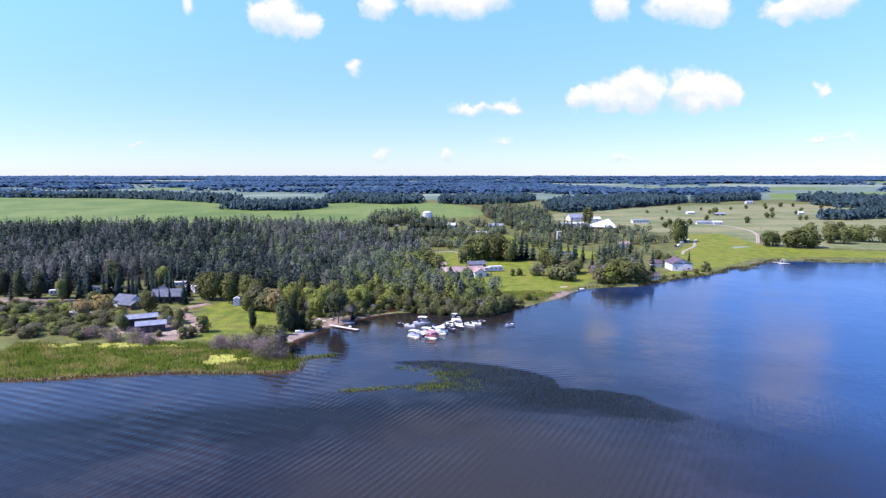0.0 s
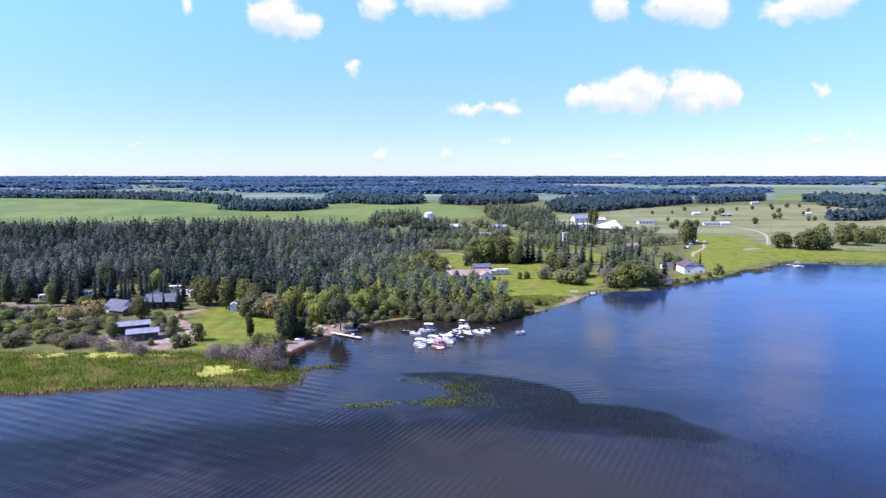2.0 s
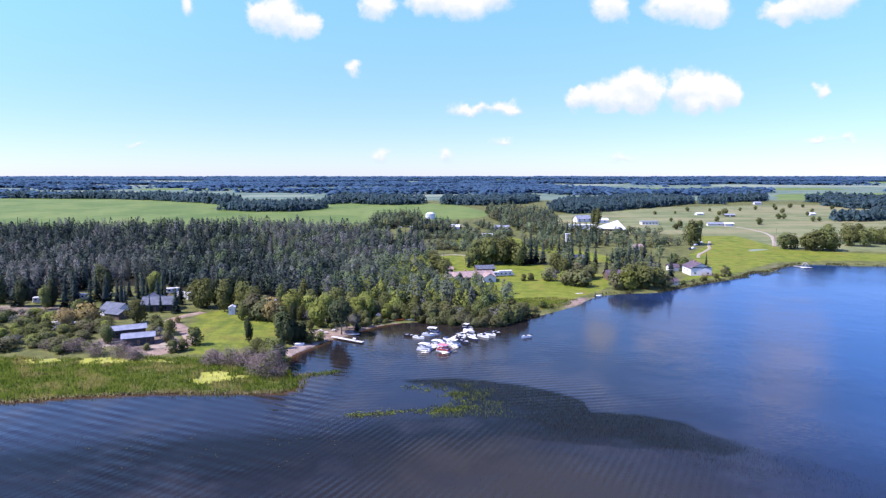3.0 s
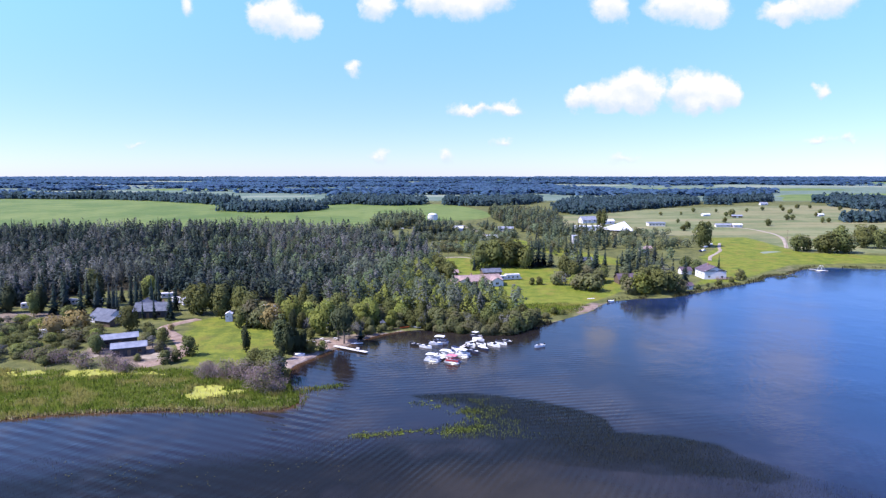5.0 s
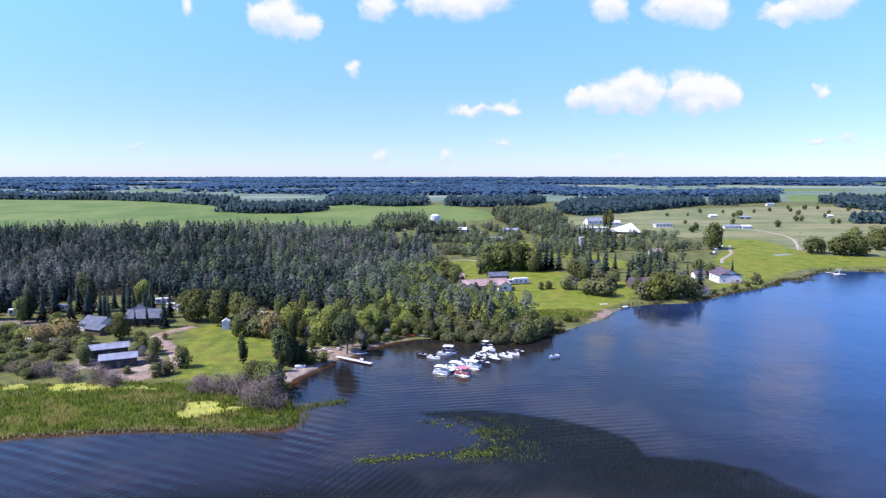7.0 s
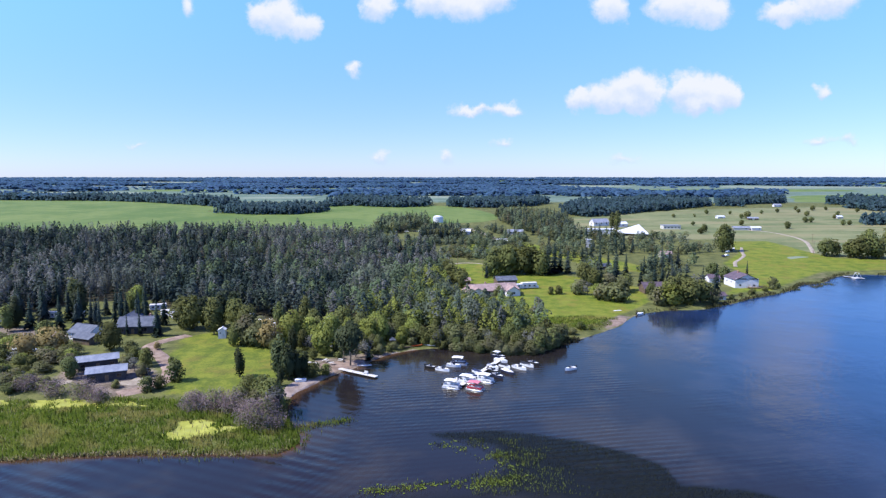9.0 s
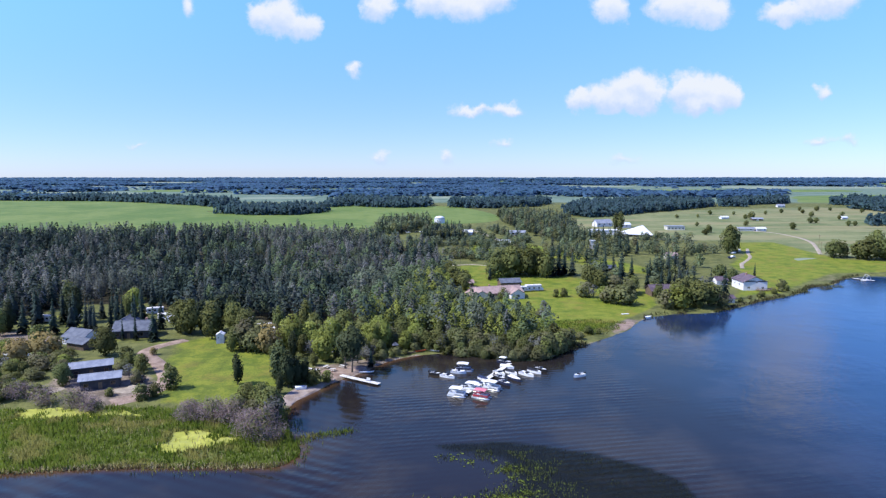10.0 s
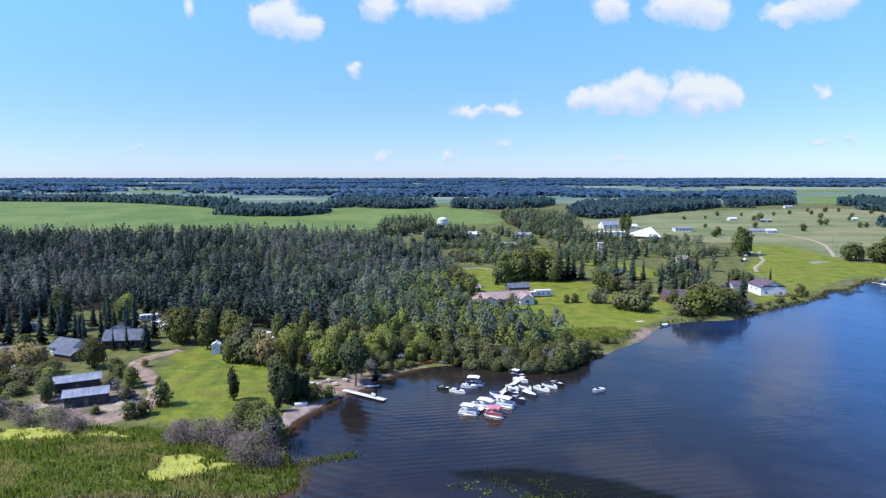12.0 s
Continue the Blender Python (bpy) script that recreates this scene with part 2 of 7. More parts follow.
    swell = node(t, "ShaderNodeTexNoise", Scale=0.6, Detail=2.0, Roughness=0.45, Distortion=0.3)
    chop = node(t, "ShaderNodeTexNoise", Scale=1.7, Detail=3.0, Roughness=0.55)
    gust = node(t, "ShaderNodeTexNoise", Scale=0.03, Detail=3.0, Roughness=0.55)
    t.links.new(shoal_at, swell.inputs["Vector"])
    t.links.new(bay_at, chop.inputs["Vector"])
    t.links.new(geo.outputs["Position"], gust.inputs["Vector"])
    windy = span(t, gust.outputs["Fac"], 0.40, 0.64, 0.12, 1.0)
    off_marsh = math_node(t, "MULTIPLY", span(t, across, -20.0, -48.0), span(t, along, 120.0, 150.0, 0.25, 1.0))
    on_shoal = math_node(t, "MULTIPLY", math_node(t, "MULTIPLY", span(t, across, -60.0, -30.0, 0.3, 1.0), span(t, across, 75.0, 35.0, 0.25, 1.0)), span(t, along, 185.0, 155.0, 0.15, 1.0))
    in_bay = math_node(t, "MULTIPLY", math_node(t, "MULTIPLY", span(t, along, 160.0, 190.0), span(t, along, 300.0, 250.0, 0.1, 1.0)), math_node(t, "MULTIPLY", span(t, across, -50.0, -20.0), span(t, across, 75.0, 30.0, 0.12, 1.0)))
    h = math_node(t, "ADD", math_node(t, "MULTIPLY", swell.outputs["Fac"], 0.45), math_node(t, "MULTIPLY", chop.outputs["Fac"], 0.26))
    for train, place, tall in ((marsh_swell, off_marsh, 0.80), (shoal_ripple, on_shoal, 0.40), (bay_ripple, in_bay, 0.24)):
        h = math_node(t, "ADD", h, math_node(t, "MULTIPLY", math_node(t, "MULTIPLY", train, place), tall))
    h = math_node(t, "MULTIPLY", h, windy)
    bp = node(t, "ShaderNodeBump", Strength=0.27, Distance=0.6)
    t.links.new(h, bp.inputs["Height"])
    t.links.new(bp.outputs[0], b.inputs["Normal"])
    return m


def ground_material():
    """Meadow, with the cover painted by name: mown lawn, bare soil, dry pasture, marsh."""
    m = bpy.data.materials.new("ground_cover")
    m.use_nodes = True
    t = m.node_tree
    b = t.nodes["Principled BSDF"]
    geo = t.nodes.new("ShaderNodeNewGeometry")
    broad = node(t, "ShaderNodeTexNoise", Scale=0.02, Detail=5.0, Roughness=0.6)
    mid = node(t, "ShaderNodeTexNoise", Scale=0.16, Detail=4.0, Roughness=0.65)
    fine = node(t, "ShaderNodeTexNoise", Scale=1.6, Detail=3.0, Roughness=0.7)
    for n in (broad, mid, fine):
        t.links.new(geo.outputs["Position"], n.inputs["Vector"])
    grain = math_node(t, "ADD", math_node(t, "MULTIPLY", mid.outputs["Fac"], 0.6), math_node(t, "MULTIPLY", fine.outputs["Fac"], 0.4))
    g = span(t, grain, 0.36, 0.64)
    g2 = span(t, math_node(t, "ADD", math_node(t, "MULTIPLY", broad.outputs["Fac"], 0.6), math_node(t, "MULTIPLY", grain, 0.4)), 0.4, 0.6)
    meadow = mix_rgb(t, g, (0.066, 0.076, 0.024), (0.152, 0.156, 0.050))
    lawn = mix_rgb(t, g, (0.092, 0.130, 0.012), (0.190, 0.208, 0.028))
    tuft = node(t, "ShaderNodeTexNoise", Scale=0.07, Detail=5.0, Roughness=0.7)
    t.links.new(geo.outputs["Position"], tuft.inputs["Vector"])
    lawn = mix_rgb(t, span(t, tuft.outputs["Fac"], 0.50, 0.64, 0.0, 0.55), lawn, (0.185, 0.150, 0.032))
    lawn = mix_rgb(t, span(t, tuft.outputs["Fac"], 0.46, 0.36, 0.0, 0.7), lawn, (0.060, 0.100, 0.012))
    dirt = mix_rgb(t, g, (0.090, 0.072, 0.052), (0.270, 0.215, 0.170))
    streak_map = t.nodes.new("ShaderNodeMapping")
    streak_map.inputs["Scale"].default_value = (0.006, 0.045, 0.02)
    t.links.new(geo.outputs["Position"], streak_map.inputs["Vector"])
    streak = node(t, "ShaderNodeTexNoise", Scale=1.0, Detail=5.0, Roughness=0.6)
    t.links.new(streak_map.outputs[0], streak.inputs["Vector"])
    dry = mix_rgb(t, g2, (0.116, 0.142, 0.058), (0.196, 0.206, 0.096))
    dry = mix_rgb(t, span(t, streak.outputs["Fac"], 0.48, 0.60, 0.0, 0.75), dry, (0.235, 0.208, 0.106))
    dry = mix_rgb(t, span(t, streak.outputs["Fac"], 0.46, 0.36, 0.0, 0.7), dry, (0.098, 0.128, 0.046))
    # distant grass, with bluish haze mixed into its colour
    hazed_grass = mix_rgb(t, g2, (0.092, 0.140, 0.098), (0.150, 0.196, 0.146))
    litter = mix_rgb(t, g, (0.030, 0.028, 0.016), (0.075, 0.066, 0.036))
    marsh = mix_rgb(t, g, (0.080, 0.105, 0.026), (0.170, 0.185, 0.060))
    col = meadow
    for name, tone in (("dry", dry), ("lawn", lawn), ("marsh", marsh), ("dirt", dirt), ("litter", litter), ("far", hazed_grass)):
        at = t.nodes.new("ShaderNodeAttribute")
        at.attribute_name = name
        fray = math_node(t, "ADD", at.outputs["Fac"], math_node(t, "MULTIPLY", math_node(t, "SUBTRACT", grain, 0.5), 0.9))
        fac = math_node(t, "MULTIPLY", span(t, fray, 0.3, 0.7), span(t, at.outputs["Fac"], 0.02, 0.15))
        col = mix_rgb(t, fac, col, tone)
    t.links.new(col, b.inputs["Base Color"])
    b.inputs["Roughness"].default_value = 0.9
    b.inputs["Specular IOR Level"].default_value = 0.15
    bp = node(t, "ShaderNodeBump", Strength=0.5, Distance=0.25)
    t.links.new(grain, bp.inputs["Height"])
    t.links.new(bp.outputs[0], b.inputs["Normal"])
    return m


WATER = water_material()
GROUND = ground_material()
M = {
    # spruce, dark_leaf, aspen, grey, garden: colours shifted to blue for distance haze
    "spruce": foliage("spruce_needles", (0.016, 0.030, 0.025), (0.042, 0.066, 0.052), (0.048, 0.062, 0.056), lit=0.15),
    "dark_leaf": foliage("dark_leaves", (0.020, 0.034, 0.029), (0.052, 0.074, 0.058), (0.056, 0.070, 0.064), each=0.35, lit=0.25),
    "leaf": foliage("broad_leaves", (0.082, 0.100, 0.036), (0.186, 0.198, 0.064), (0.124, 0.142, 0.054), each=0.3, lit=0.38),
    "bright": foliage("light_green_leaves", (0.158, 0.196, 0.048), (0.310, 0.338, 0.086), each=0.2, lit=0.42),
    "aspen": foliage("aspen_leaves", (0.064, 0.098, 0.058), (0.164, 0.208, 0.098), (0.120, 0.146, 0.104), each=0.34, lit=0.36),
    "grey": foliage("thin_grey_aspen", (0.106, 0.112, 0.104), (0.205, 0.208, 0.194), (0.112, 0.126, 0.104), each=0.3, lit=0.36),
    "willow": foliage("willow_leaves", (0.096, 0.108, 0.048), (0.205, 0.212, 0.092), (0.150, 0.142, 0.080), patch=0.06, each=0.22, lit=0.42),
    "twigs": foliage("dead_grey_twigs", (0.190, 0.138, 0.128), (0.350, 0.268, 0.252), each=0.0, lit=0.2),
    # field woods: leaf colour shifted to blue to stand for distance haze
    "farwood": foliage("hazed_far_woods", (0.050, 0.092, 0.110), (0.090, 0.146, 0.160), (0.068, 0.116, 0.134), patch=0.005, each=0.22, lit=0.5, spec=0.1, rough=0.8),
    "golden": foliage("golden_willow_leaves", (0.190, 0.155, 0.060), (0.340, 0.270, 0.112), each=0.15, lit=0.35),
    # horizon woods: blue distance haze is put into the leaf colours
    "horizon": foliage("haze_blue_woods", (0.068, 0.138, 0.228), (0.104, 0.184, 0.290), (0.084, 0.160, 0.258), patch=0.003, each=0.12, lit=0.5, spec=0.05, rough=0.9),
    "garden": foliage("garden_leaves", (0.076, 0.104, 0.062), (0.184, 0.220, 0.116), (0.130, 0.156, 0.104), patch=0.05, each=0.32, lit=0.38),
    "deep": foliage("deep_green_leaves", (0.034, 0.048, 0.024), (0.090, 0.108, 0.048), (0.064, 0.078, 0.040), each=0.25, lit=0.3),
    "bark": surface("grey_brown_bark", (0.060, 0.050, 0.040), (0.130, 0.110, 0.092), 0.9, scale=2, bump=0.4),
    "reed": foliage("bulrush_stems", (0.020, 0.025, 0.010), (0.046, 0.052, 0.018), each=0.0, lit=0.1),
    "cattail": foliage("cattail_leaves", (0.078, 0.134, 0.018), (0.200, 0.258, 0.044), (0.270, 0.262, 0.082), patch=0.12, each=0.0, lit=0.45),
    "duckweed": foliage("duckweed", (0.250, 0.265, 0.045), (0.430, 0.430, 0.090), (0.330, 0.340, 0.085), patch=0.2, each=0.0, lit=0.05),
    "lily": foliage("lily_pads", (0.090, 0.130, 0.022), (0.180, 0.225, 0.038), each=0.0, lit=0.1),
    "straw": foliage("dry_straw", (0.260, 0.225, 0.120), (0.420, 0.370, 0.220), each=0.0, lit=0.2),
    "crop": surface("green_crop", (0.074, 0.128, 0.022), (0.142, 0.186, 0.044), 0.9, scale=0.012, fine=0.10, bump=0.1),
    # pale field colour with blue-green haze worked into it
    "hay": surface("hazed_pale_stubble", (0.150, 0.190, 0.130), (0.225, 0.255, 0.180), 0.9, scale=0.012, fine=0.2, bump=0.1),
    "gravel": surface("pale_gravel", (0.245, 0.200, 0.150), (0.380, 0.325, 0.255), 0.95, scale=0.4, fine=5, bump=0.5),
    "sand": surface("wet_to_dry_sand", (0.200, 0.150, 0.124), (0.350, 0.285, 0.245), 0.95, scale=0.3, fine=4, bump=0.4),
    "earth": surface("bare_reddish_earth", (0.180, 0.124, 0.092), (0.330, 0.246, 0.192), 0.95, scale=0.3, fine=4, bump=0.4),
    "white": surface("white_siding", (0.58, 0.57, 0.60), (0.70, 0.68, 0.69), 0.6, scale=0.5, fine=6, bump=0.05),
    "cream": surface("cream_siding", (0.56, 0.52, 0.45), (0.68, 0.64, 0.56), 0.7, scale=0.5, fine=6),
    "dark_wall": surface("dark_stained_boards", (0.035, 0.035, 0.042), (0.075, 0.072, 0.075), 0.8, scale=0.8, fine=9),
    "brown_wall": surface("brown_log_wall", (0.085, 0.060, 0.045), (0.155, 0.115, 0.085), 0.8, scale=0.8, fine=9),
    "red_wall": surface("rosy_brick_wall", (0.28, 0.15, 0.125), (0.40, 0.24, 0.20), 0.85, scale=0.8, fine=9),
    "metal_roof": surface("weathered_metal_roof", (0.20, 0.22, 0.27), (0.31, 0.33, 0.38), 0.55, 0.1, 0.4, 6, 0.1),
    "slate_roof": surface("blue_grey_shingles", (0.075, 0.085, 0.115), (0.135, 0.150, 0.185), 0.85, scale=0.5, fine=5, bump=0.4),
    "plum_roof": surface("plum_brown_shingles", (0.078, 0.056, 0.076), (0.132, 0.100, 0.122), 0.85, scale=0.5, fine=5, bump=0.4),
    "rosy_roof": surface("rosy_tan_shingles", (0.25, 0.175, 0.165), (0.36, 0.265, 0.245), 0.85, scale=0.5, fine=5, bump=0.4),
    "white_roof": surface("white_membrane_roof", (0.56, 0.58, 0.62), (0.68, 0.69, 0.72), 0.5, scale=0.3, fine=3, bump=0.05),
    "glass": surface("dark_window_glass", (0.010, 0.012, 0.016), (0.022, 0.026, 0.032), 0.06, scale=1, fine=4, bump=0, spec=0.6),
    "frame": surface("pale_frames", (0.50, 0.50, 0.50), (0.62, 0.62, 0.62), 0.5, bump=0),
    "gel": surface("white_gelcoat", (0.74, 0.75, 0.76), (0.84, 0.84, 0.84), 0.25, scale=1, fine=8, bump=0, spec=0.5),
    "navy": surface("navy_gelcoat", (0.015, 0.020, 0.045), (0.030, 0.038, 0.075), 0.25, scale=1, fine=8, bump=0, spec=0.5),
    "red": surface("red_gelcoat", (0.36, 0.030, 0.040), (0.48, 0.055, 0.065), 0.3, scale=1, fine=8, bump=0, spec=0.5),
    "pink": surface("faded_red_canopy", (0.50, 0.13, 0.17), (0.66, 0.24, 0.28), 0.5, scale=1, fine=7, bump=0.1),
    "rock": surface("grey_shore_rock", (0.16, 0.14, 0.12), (0.36, 0.33, 0.30), 0.9, scale=0.8, fine=6, bump=0.4),
    "vinyl": surface("pale_vinyl_canopy", (0.66, 0.68, 0.70), (0.80, 0.81, 0.82), 0.55, scale=1, fine=7, bump=0.1),
    "black": surface("black_plastic", (0.012, 0.012, 0.013), (0.028, 0.028, 0.030), 0.4, scale=2, fine=12, bump=0),
    "alloy": surface("brushed_aluminium", (0.50, 0.51, 0.53), (0.64, 0.65, 0.67), 0.35, 0.9, 1, 10, 0.05),
    "seat": surface("grey_vinyl_seat", (0.42, 0.42, 0.44), (0.58, 0.57, 0.56), 0.6, scale=2, fine=9),
    "planks": surface("weathered_pale_planks", (0.46, 0.44, 0.41), (0.66, 0.64, 0.60), 0.85, scale=1.5, fine=10, bump=0.3, each=0.12),
    "wood": surface("brown_wood", (0.14, 0.095, 0.06), (0.24, 0.17, 0.11), 0.8, scale=1.5, fine=10, bump=0.3),
    "orange": surface("orange_plastic", (0.60, 0.10, 0.02), (0.72, 0.15, 0.035), 0.4, bump=0),
    "blue_tarp": surface("blue_tarpaulin", (0.05, 0.12, 0.34), (0.09, 0.18, 0.44), 0.5, scale=1, fine=6),
    "rubber": surface("tyre_rubber", (0.016, 0.016, 0.016), (0.032, 0.032, 0.032), 0.8, scale=4, fine=20),
}


# ---------------------------------------------------------------- mesh helpers
rng = np.random.default_rng(11)


def mesh_of(name, V, F, mats, index=None, smooth=False, normals=None, tree=None):
    """A mesh from arrays of vertices and of faces with one count of corners."""
    V, F = np.asarray(V, np.float32), np.asarray(F, np.int32)
    me = bpy.data.meshes.new(name)
    k = F.shape[1]
    me.vertices.add(len(V))
    me.vertices.foreach_set("co", V.ravel())
    me.loops.add(F.size)
    me.loops.foreach_set("vertex_index", F.ravel())
    me.polygons.add(len(F))
    me.polygons.foreach_set("loop_start", np.arange(0, F.size, k, dtype=np.int32))
    for m in mats:
        me.materials.append(m)
    if index is not None:
        me.polygons.foreach_set("material_index", np.asarray(index, np.int32))
    me.polygons.foreach_set("use_smooth", np.full(len(F), smooth or normals is not None))
    me.update(calc_edges=True)
    if normals is not None:
        me.normals_split_custom_set_from_vertices(normals.astype(np.float32))
    if tree is not None:
        me.attributes.new("tree", "FLOAT", "POINT").data.foreach_set("value", tree.astype(np.float32))
    return me


class Shape:
    """Gathers boxes, tubes and faces for one mesh."""

    def __init__(self):
        self.v, self.f = [], []

    def add(self, verts, faces):
        n = len(self.v)
        self.v += [tuple(p) for p in verts]
        self.f += [tuple(i + n for i in f) for f in faces]
        return self

    def box(self, x0, x1, y0, y1, z0, z1, m=None):
        p = [(x, y, z) for z in (z0, z1) for x, y in ((x0, y0), (x1, y0), (x1, y1), (x0, y1))]
        if m is not None:
            p = [m @ Vector(q) for q in p]
        return self.add(p, [(3, 2, 1, 0), (4, 5, 6, 7), (0, 1, 5, 4), (1, 2, 6, 5), (2, 3, 7, 6), (3, 0, 4, 7)])

    def soft_box(self, x0, x1, y0, y1, z0, z1, b):
        """A box with its edges cut by b."""
        p = []
        for z, c in ((z0, b), (z0 + b, 0), (z1 - b, 0), (z1, b)):
            for x, y in ((x0 + b, y0 + c), (x1 - b, y0 + c), (x1 - c, y0 + b), (x1 - c, y1 - b), (x1 - b, y1 - c), (x0 + b, y1 - c), (x0 + c, y1 - b), (x0 + c, y0 + b)):
                p.append((x, y, z))
        f = [tuple(range(7, -1, -1)), tuple(range(24, 32))]
        for r in range(3):
            f += [(r * 8 + i, r * 8 + (i + 1) % 8, r * 8 + 8 + (i + 1) % 8, r * 8 + 8 + i) for i in range(8)]
        return self.add(p, f)

    def tube(self, points, radii, n=6, caps=True):
        rings = []
        pts = [Vector(p) for p in points]
        for i, p in enumerate(pts):
            d = (pts[min(i + 1, len(pts) - 1)] - pts[max(i - 1, 0)]).normalized()
            a = d.orthogonal().normalized()
            b = d.cross(a)
            rings.append([p + radii[i] * (math.cos(2 * math.pi * j / n) * a + math.sin(2 * math.pi * j / n) * b) for j in range(n)])
        f = [(i * n + j, i * n + (j + 1) % n, (i + 1) * n + (j + 1) % n, (i + 1) * n + j) for i in range(len(pts) - 1) for j in range(n)]
        if caps:
            f += [tuple(range(n - 1, -1, -1)), tuple(range((len(pts) - 1) * n, len(pts) * n))]
        return self.add([q for r in rings for q in r], f)

    def mesh(self, name, mat, smooth=False):
        me = bpy.data.meshes.new(name)
        spot, keep, at = {}, [], []
        for v in self.v:
            key = (round(v[0], 4), round(v[1], 4), round(v[2], 4))
            if key not in spot:
                spot[key] = len(keep)
                keep.append(v)
            at.append(spot[key])
        faces = [tuple(dict.fromkeys(at[i] for i in f)) for f in self.f]
        me.from_pydata(keep, [], [f for f in faces if len(f) > 2])
        if mat:
            me.materials.append(mat)
        if smooth:
            me.polygons.foreach_set("use_smooth", np.full(len(me.polygons), True))
        me.update()
        return me


def part(name, shape, material, parent, label="", m=None, smooth=False):
    """One mesh object under a thing or a part; shape: a Shape, or a mesh to share."""
    me = shape.mesh(name, material, smooth) if isinstance(shape, Shape) else shape
    ob = new(name, me)
    ob.parent = parent
    if m is not None:
        ob.matrix_basis = m
    return tagged(ob, label)


def root(name, m, label, category, group=""):
    ob = new(name)
    ob.matrix_basis = m
    ob.empty_display_size = 0.5
    return tagged(ob, label, category, group)


# ---------------------------------------------------------------- plan of the land
SHORE = [(-900, 150), (-300, 176), (-130, 183), (-107, 187), (-82, 190), (-60, 190.5), (-48, 191), (-45, 197), (-49, 206),
         (-52.3, 215), (-53, 223), (-52.6, 229), (-50.2, 234), (-48, 239), (-45, 245), (-42, 249), (-38.5, 252.5), (-35.5, 258), (-32.5, 264),
         (-28, 268.6), (-23, 272), (-15, 275), (-5, 272.5), (5, 269), (16, 266.5), (22.5, 270), (30, 279), (38, 286), (46, 294),
         (58, 306), (68, 322), (76, 331), (90, 337.5), (106, 340), (120, 349), (139, 364), (158, 377), (176, 391), (188, 405),
         (203, 411), (226, 435), (247, 444), (264, 439), (308, 435), (500, 440), (1200, 470)]


# bulrush bed: its outer edge, the whole bed, and the thick belt along the outer edge
OUTER = [(-15, 201), (-3, 203), (10, 201), (22, 195), (30, 189.5), (35, 183), (35, 175.5), (46, 174), (55, 169.5), (59, 163), (64, 158), (69, 152.5), (76, 147)]
BED = np.array(OUTER + [(90, 132), (70, 105), (40, 95), (-20, 92), (-80, 95), (-150, 110), (-150, 148), (-110, 155), (-98, 161), (-84, 163.5), (-71, 164), (-55, 165), (-41, 167.5), (-27, 173), (-14, 178), (-3, 181), (1, 184), (-3, 192)], float)
BELT = np.array(OUTER + [(64, 150), (53, 152.7), (40, 153.5), (27, 155.5), (17, 158), (7, 164), (1, 172), (-2, 180), (2, 185), (0, 193), (-8, 197)], float)


def flowing(points, steps=4):
    """A smooth line through the points."""
    p = np.array(points, float)
    p = np.vstack([2 * p[0] - p[1], p, 2 * p[-1] - p[-2]])
    t = np.linspace(0, 1, steps, endpoint=False)[:, None]
    rows = [0.5 * (2 * b + (c - a) * t + (2 * a - 5 * b + 4 * c - d) * t**2 + (3 * b - a - 3 * c + d) * t**3)
            for a, b, c, d in zip(p, p[1:], p[2:], p[3:])]
    return np.vstack(rows + [p[-2:-1]])


def inside(poly, x, y):
    hit = np.zeros(np.shape(x), bool)
    for (x0, y0), (x1, y1) in zip(poly, np.roll(poly, -1, 0)):
        if y0 != y1:
            hit ^= ((y0 > y) != (y1 > y)) & (x < (x1 - x0) * (y - y0) / (y1 - y0) + x0)
    return hit


def edge_far(line, x, y, closed=False):
    """Distance to a line of points."""
    best = np.full(np.shape(x), 1e9)
    pairs = list(zip(line, line[1:])) + ([(line[-1], line[0])] if closed else [])
    for (x0, y0), (x1, y1) in pairs:
        dx, dy = x1 - x0, y1 - y0
        s = np.clip(((x - x0) * dx + (y - y0) * dy) / (dx * dx + dy * dy + 1e-9), 0, 1)
        best = np.minimum(best, (x - x0 - s * dx) ** 2 + (y - y0 - s * dy) ** 2)
    return np.sqrt(best)


def ripple(x, y, size):
    """Cheap smooth noise about -1 to 1."""
    a, b = x / size, y / size
    return (np.sin(1.7 * a + 0.6 * b + 1.3) + np.sin(-0.9 * a + 2.1 * b + 4.1) + np.sin(2.9 * a - 1.7 * b + 0.4) * 0.7
            + np.sin(0.55 * a + 0.45 * b) + np.sin(4.3 * a + 3.9 * b + 2.2) * 0.4) / 3.2


BANK = flowing(SHORE)
LAKE = np.vstack([BANK, [(1200, -900), (-900, -900)]])


def from_shore(x, y):
    """Metres from the shore: more than 0 on land."""
    x, y = np.asarray(x, float), np.asarray(y, float)
    d = edge_far(BANK, x, y) + 0.8 * ripple(x, y, 3.0)
    wet = inside(LAKE, x, y)
    return np.where(wet, -edge_far(LAKE, x, y, True), d)


def height(x, y):
    x, y = np.asarray(x, float), np.asarray(y, float)
    d = from_shore(x, y)
    back = np.maximum(y - 430, 0)
    rise = 0.03 * np.minimum(back, 570) + 0.006 * np.maximum(back - 570, 0)
    roll = (0.25 * ripple(x, y, 28) + np.minimum(back, 1500) * 0.0012 * ripple(x, y, 170)) * np.clip(d / 15, 0, 1)
    low = np.clip((y - 215) / 18, 0.22, 1) * 0.75
    land = 0.06 + low * (1 - np.exp(-np.maximum(d, 0) / 3.5)) + roll + rise
    return np.where(d > 0, land, np.maximum(d * 0.22, -2.5))


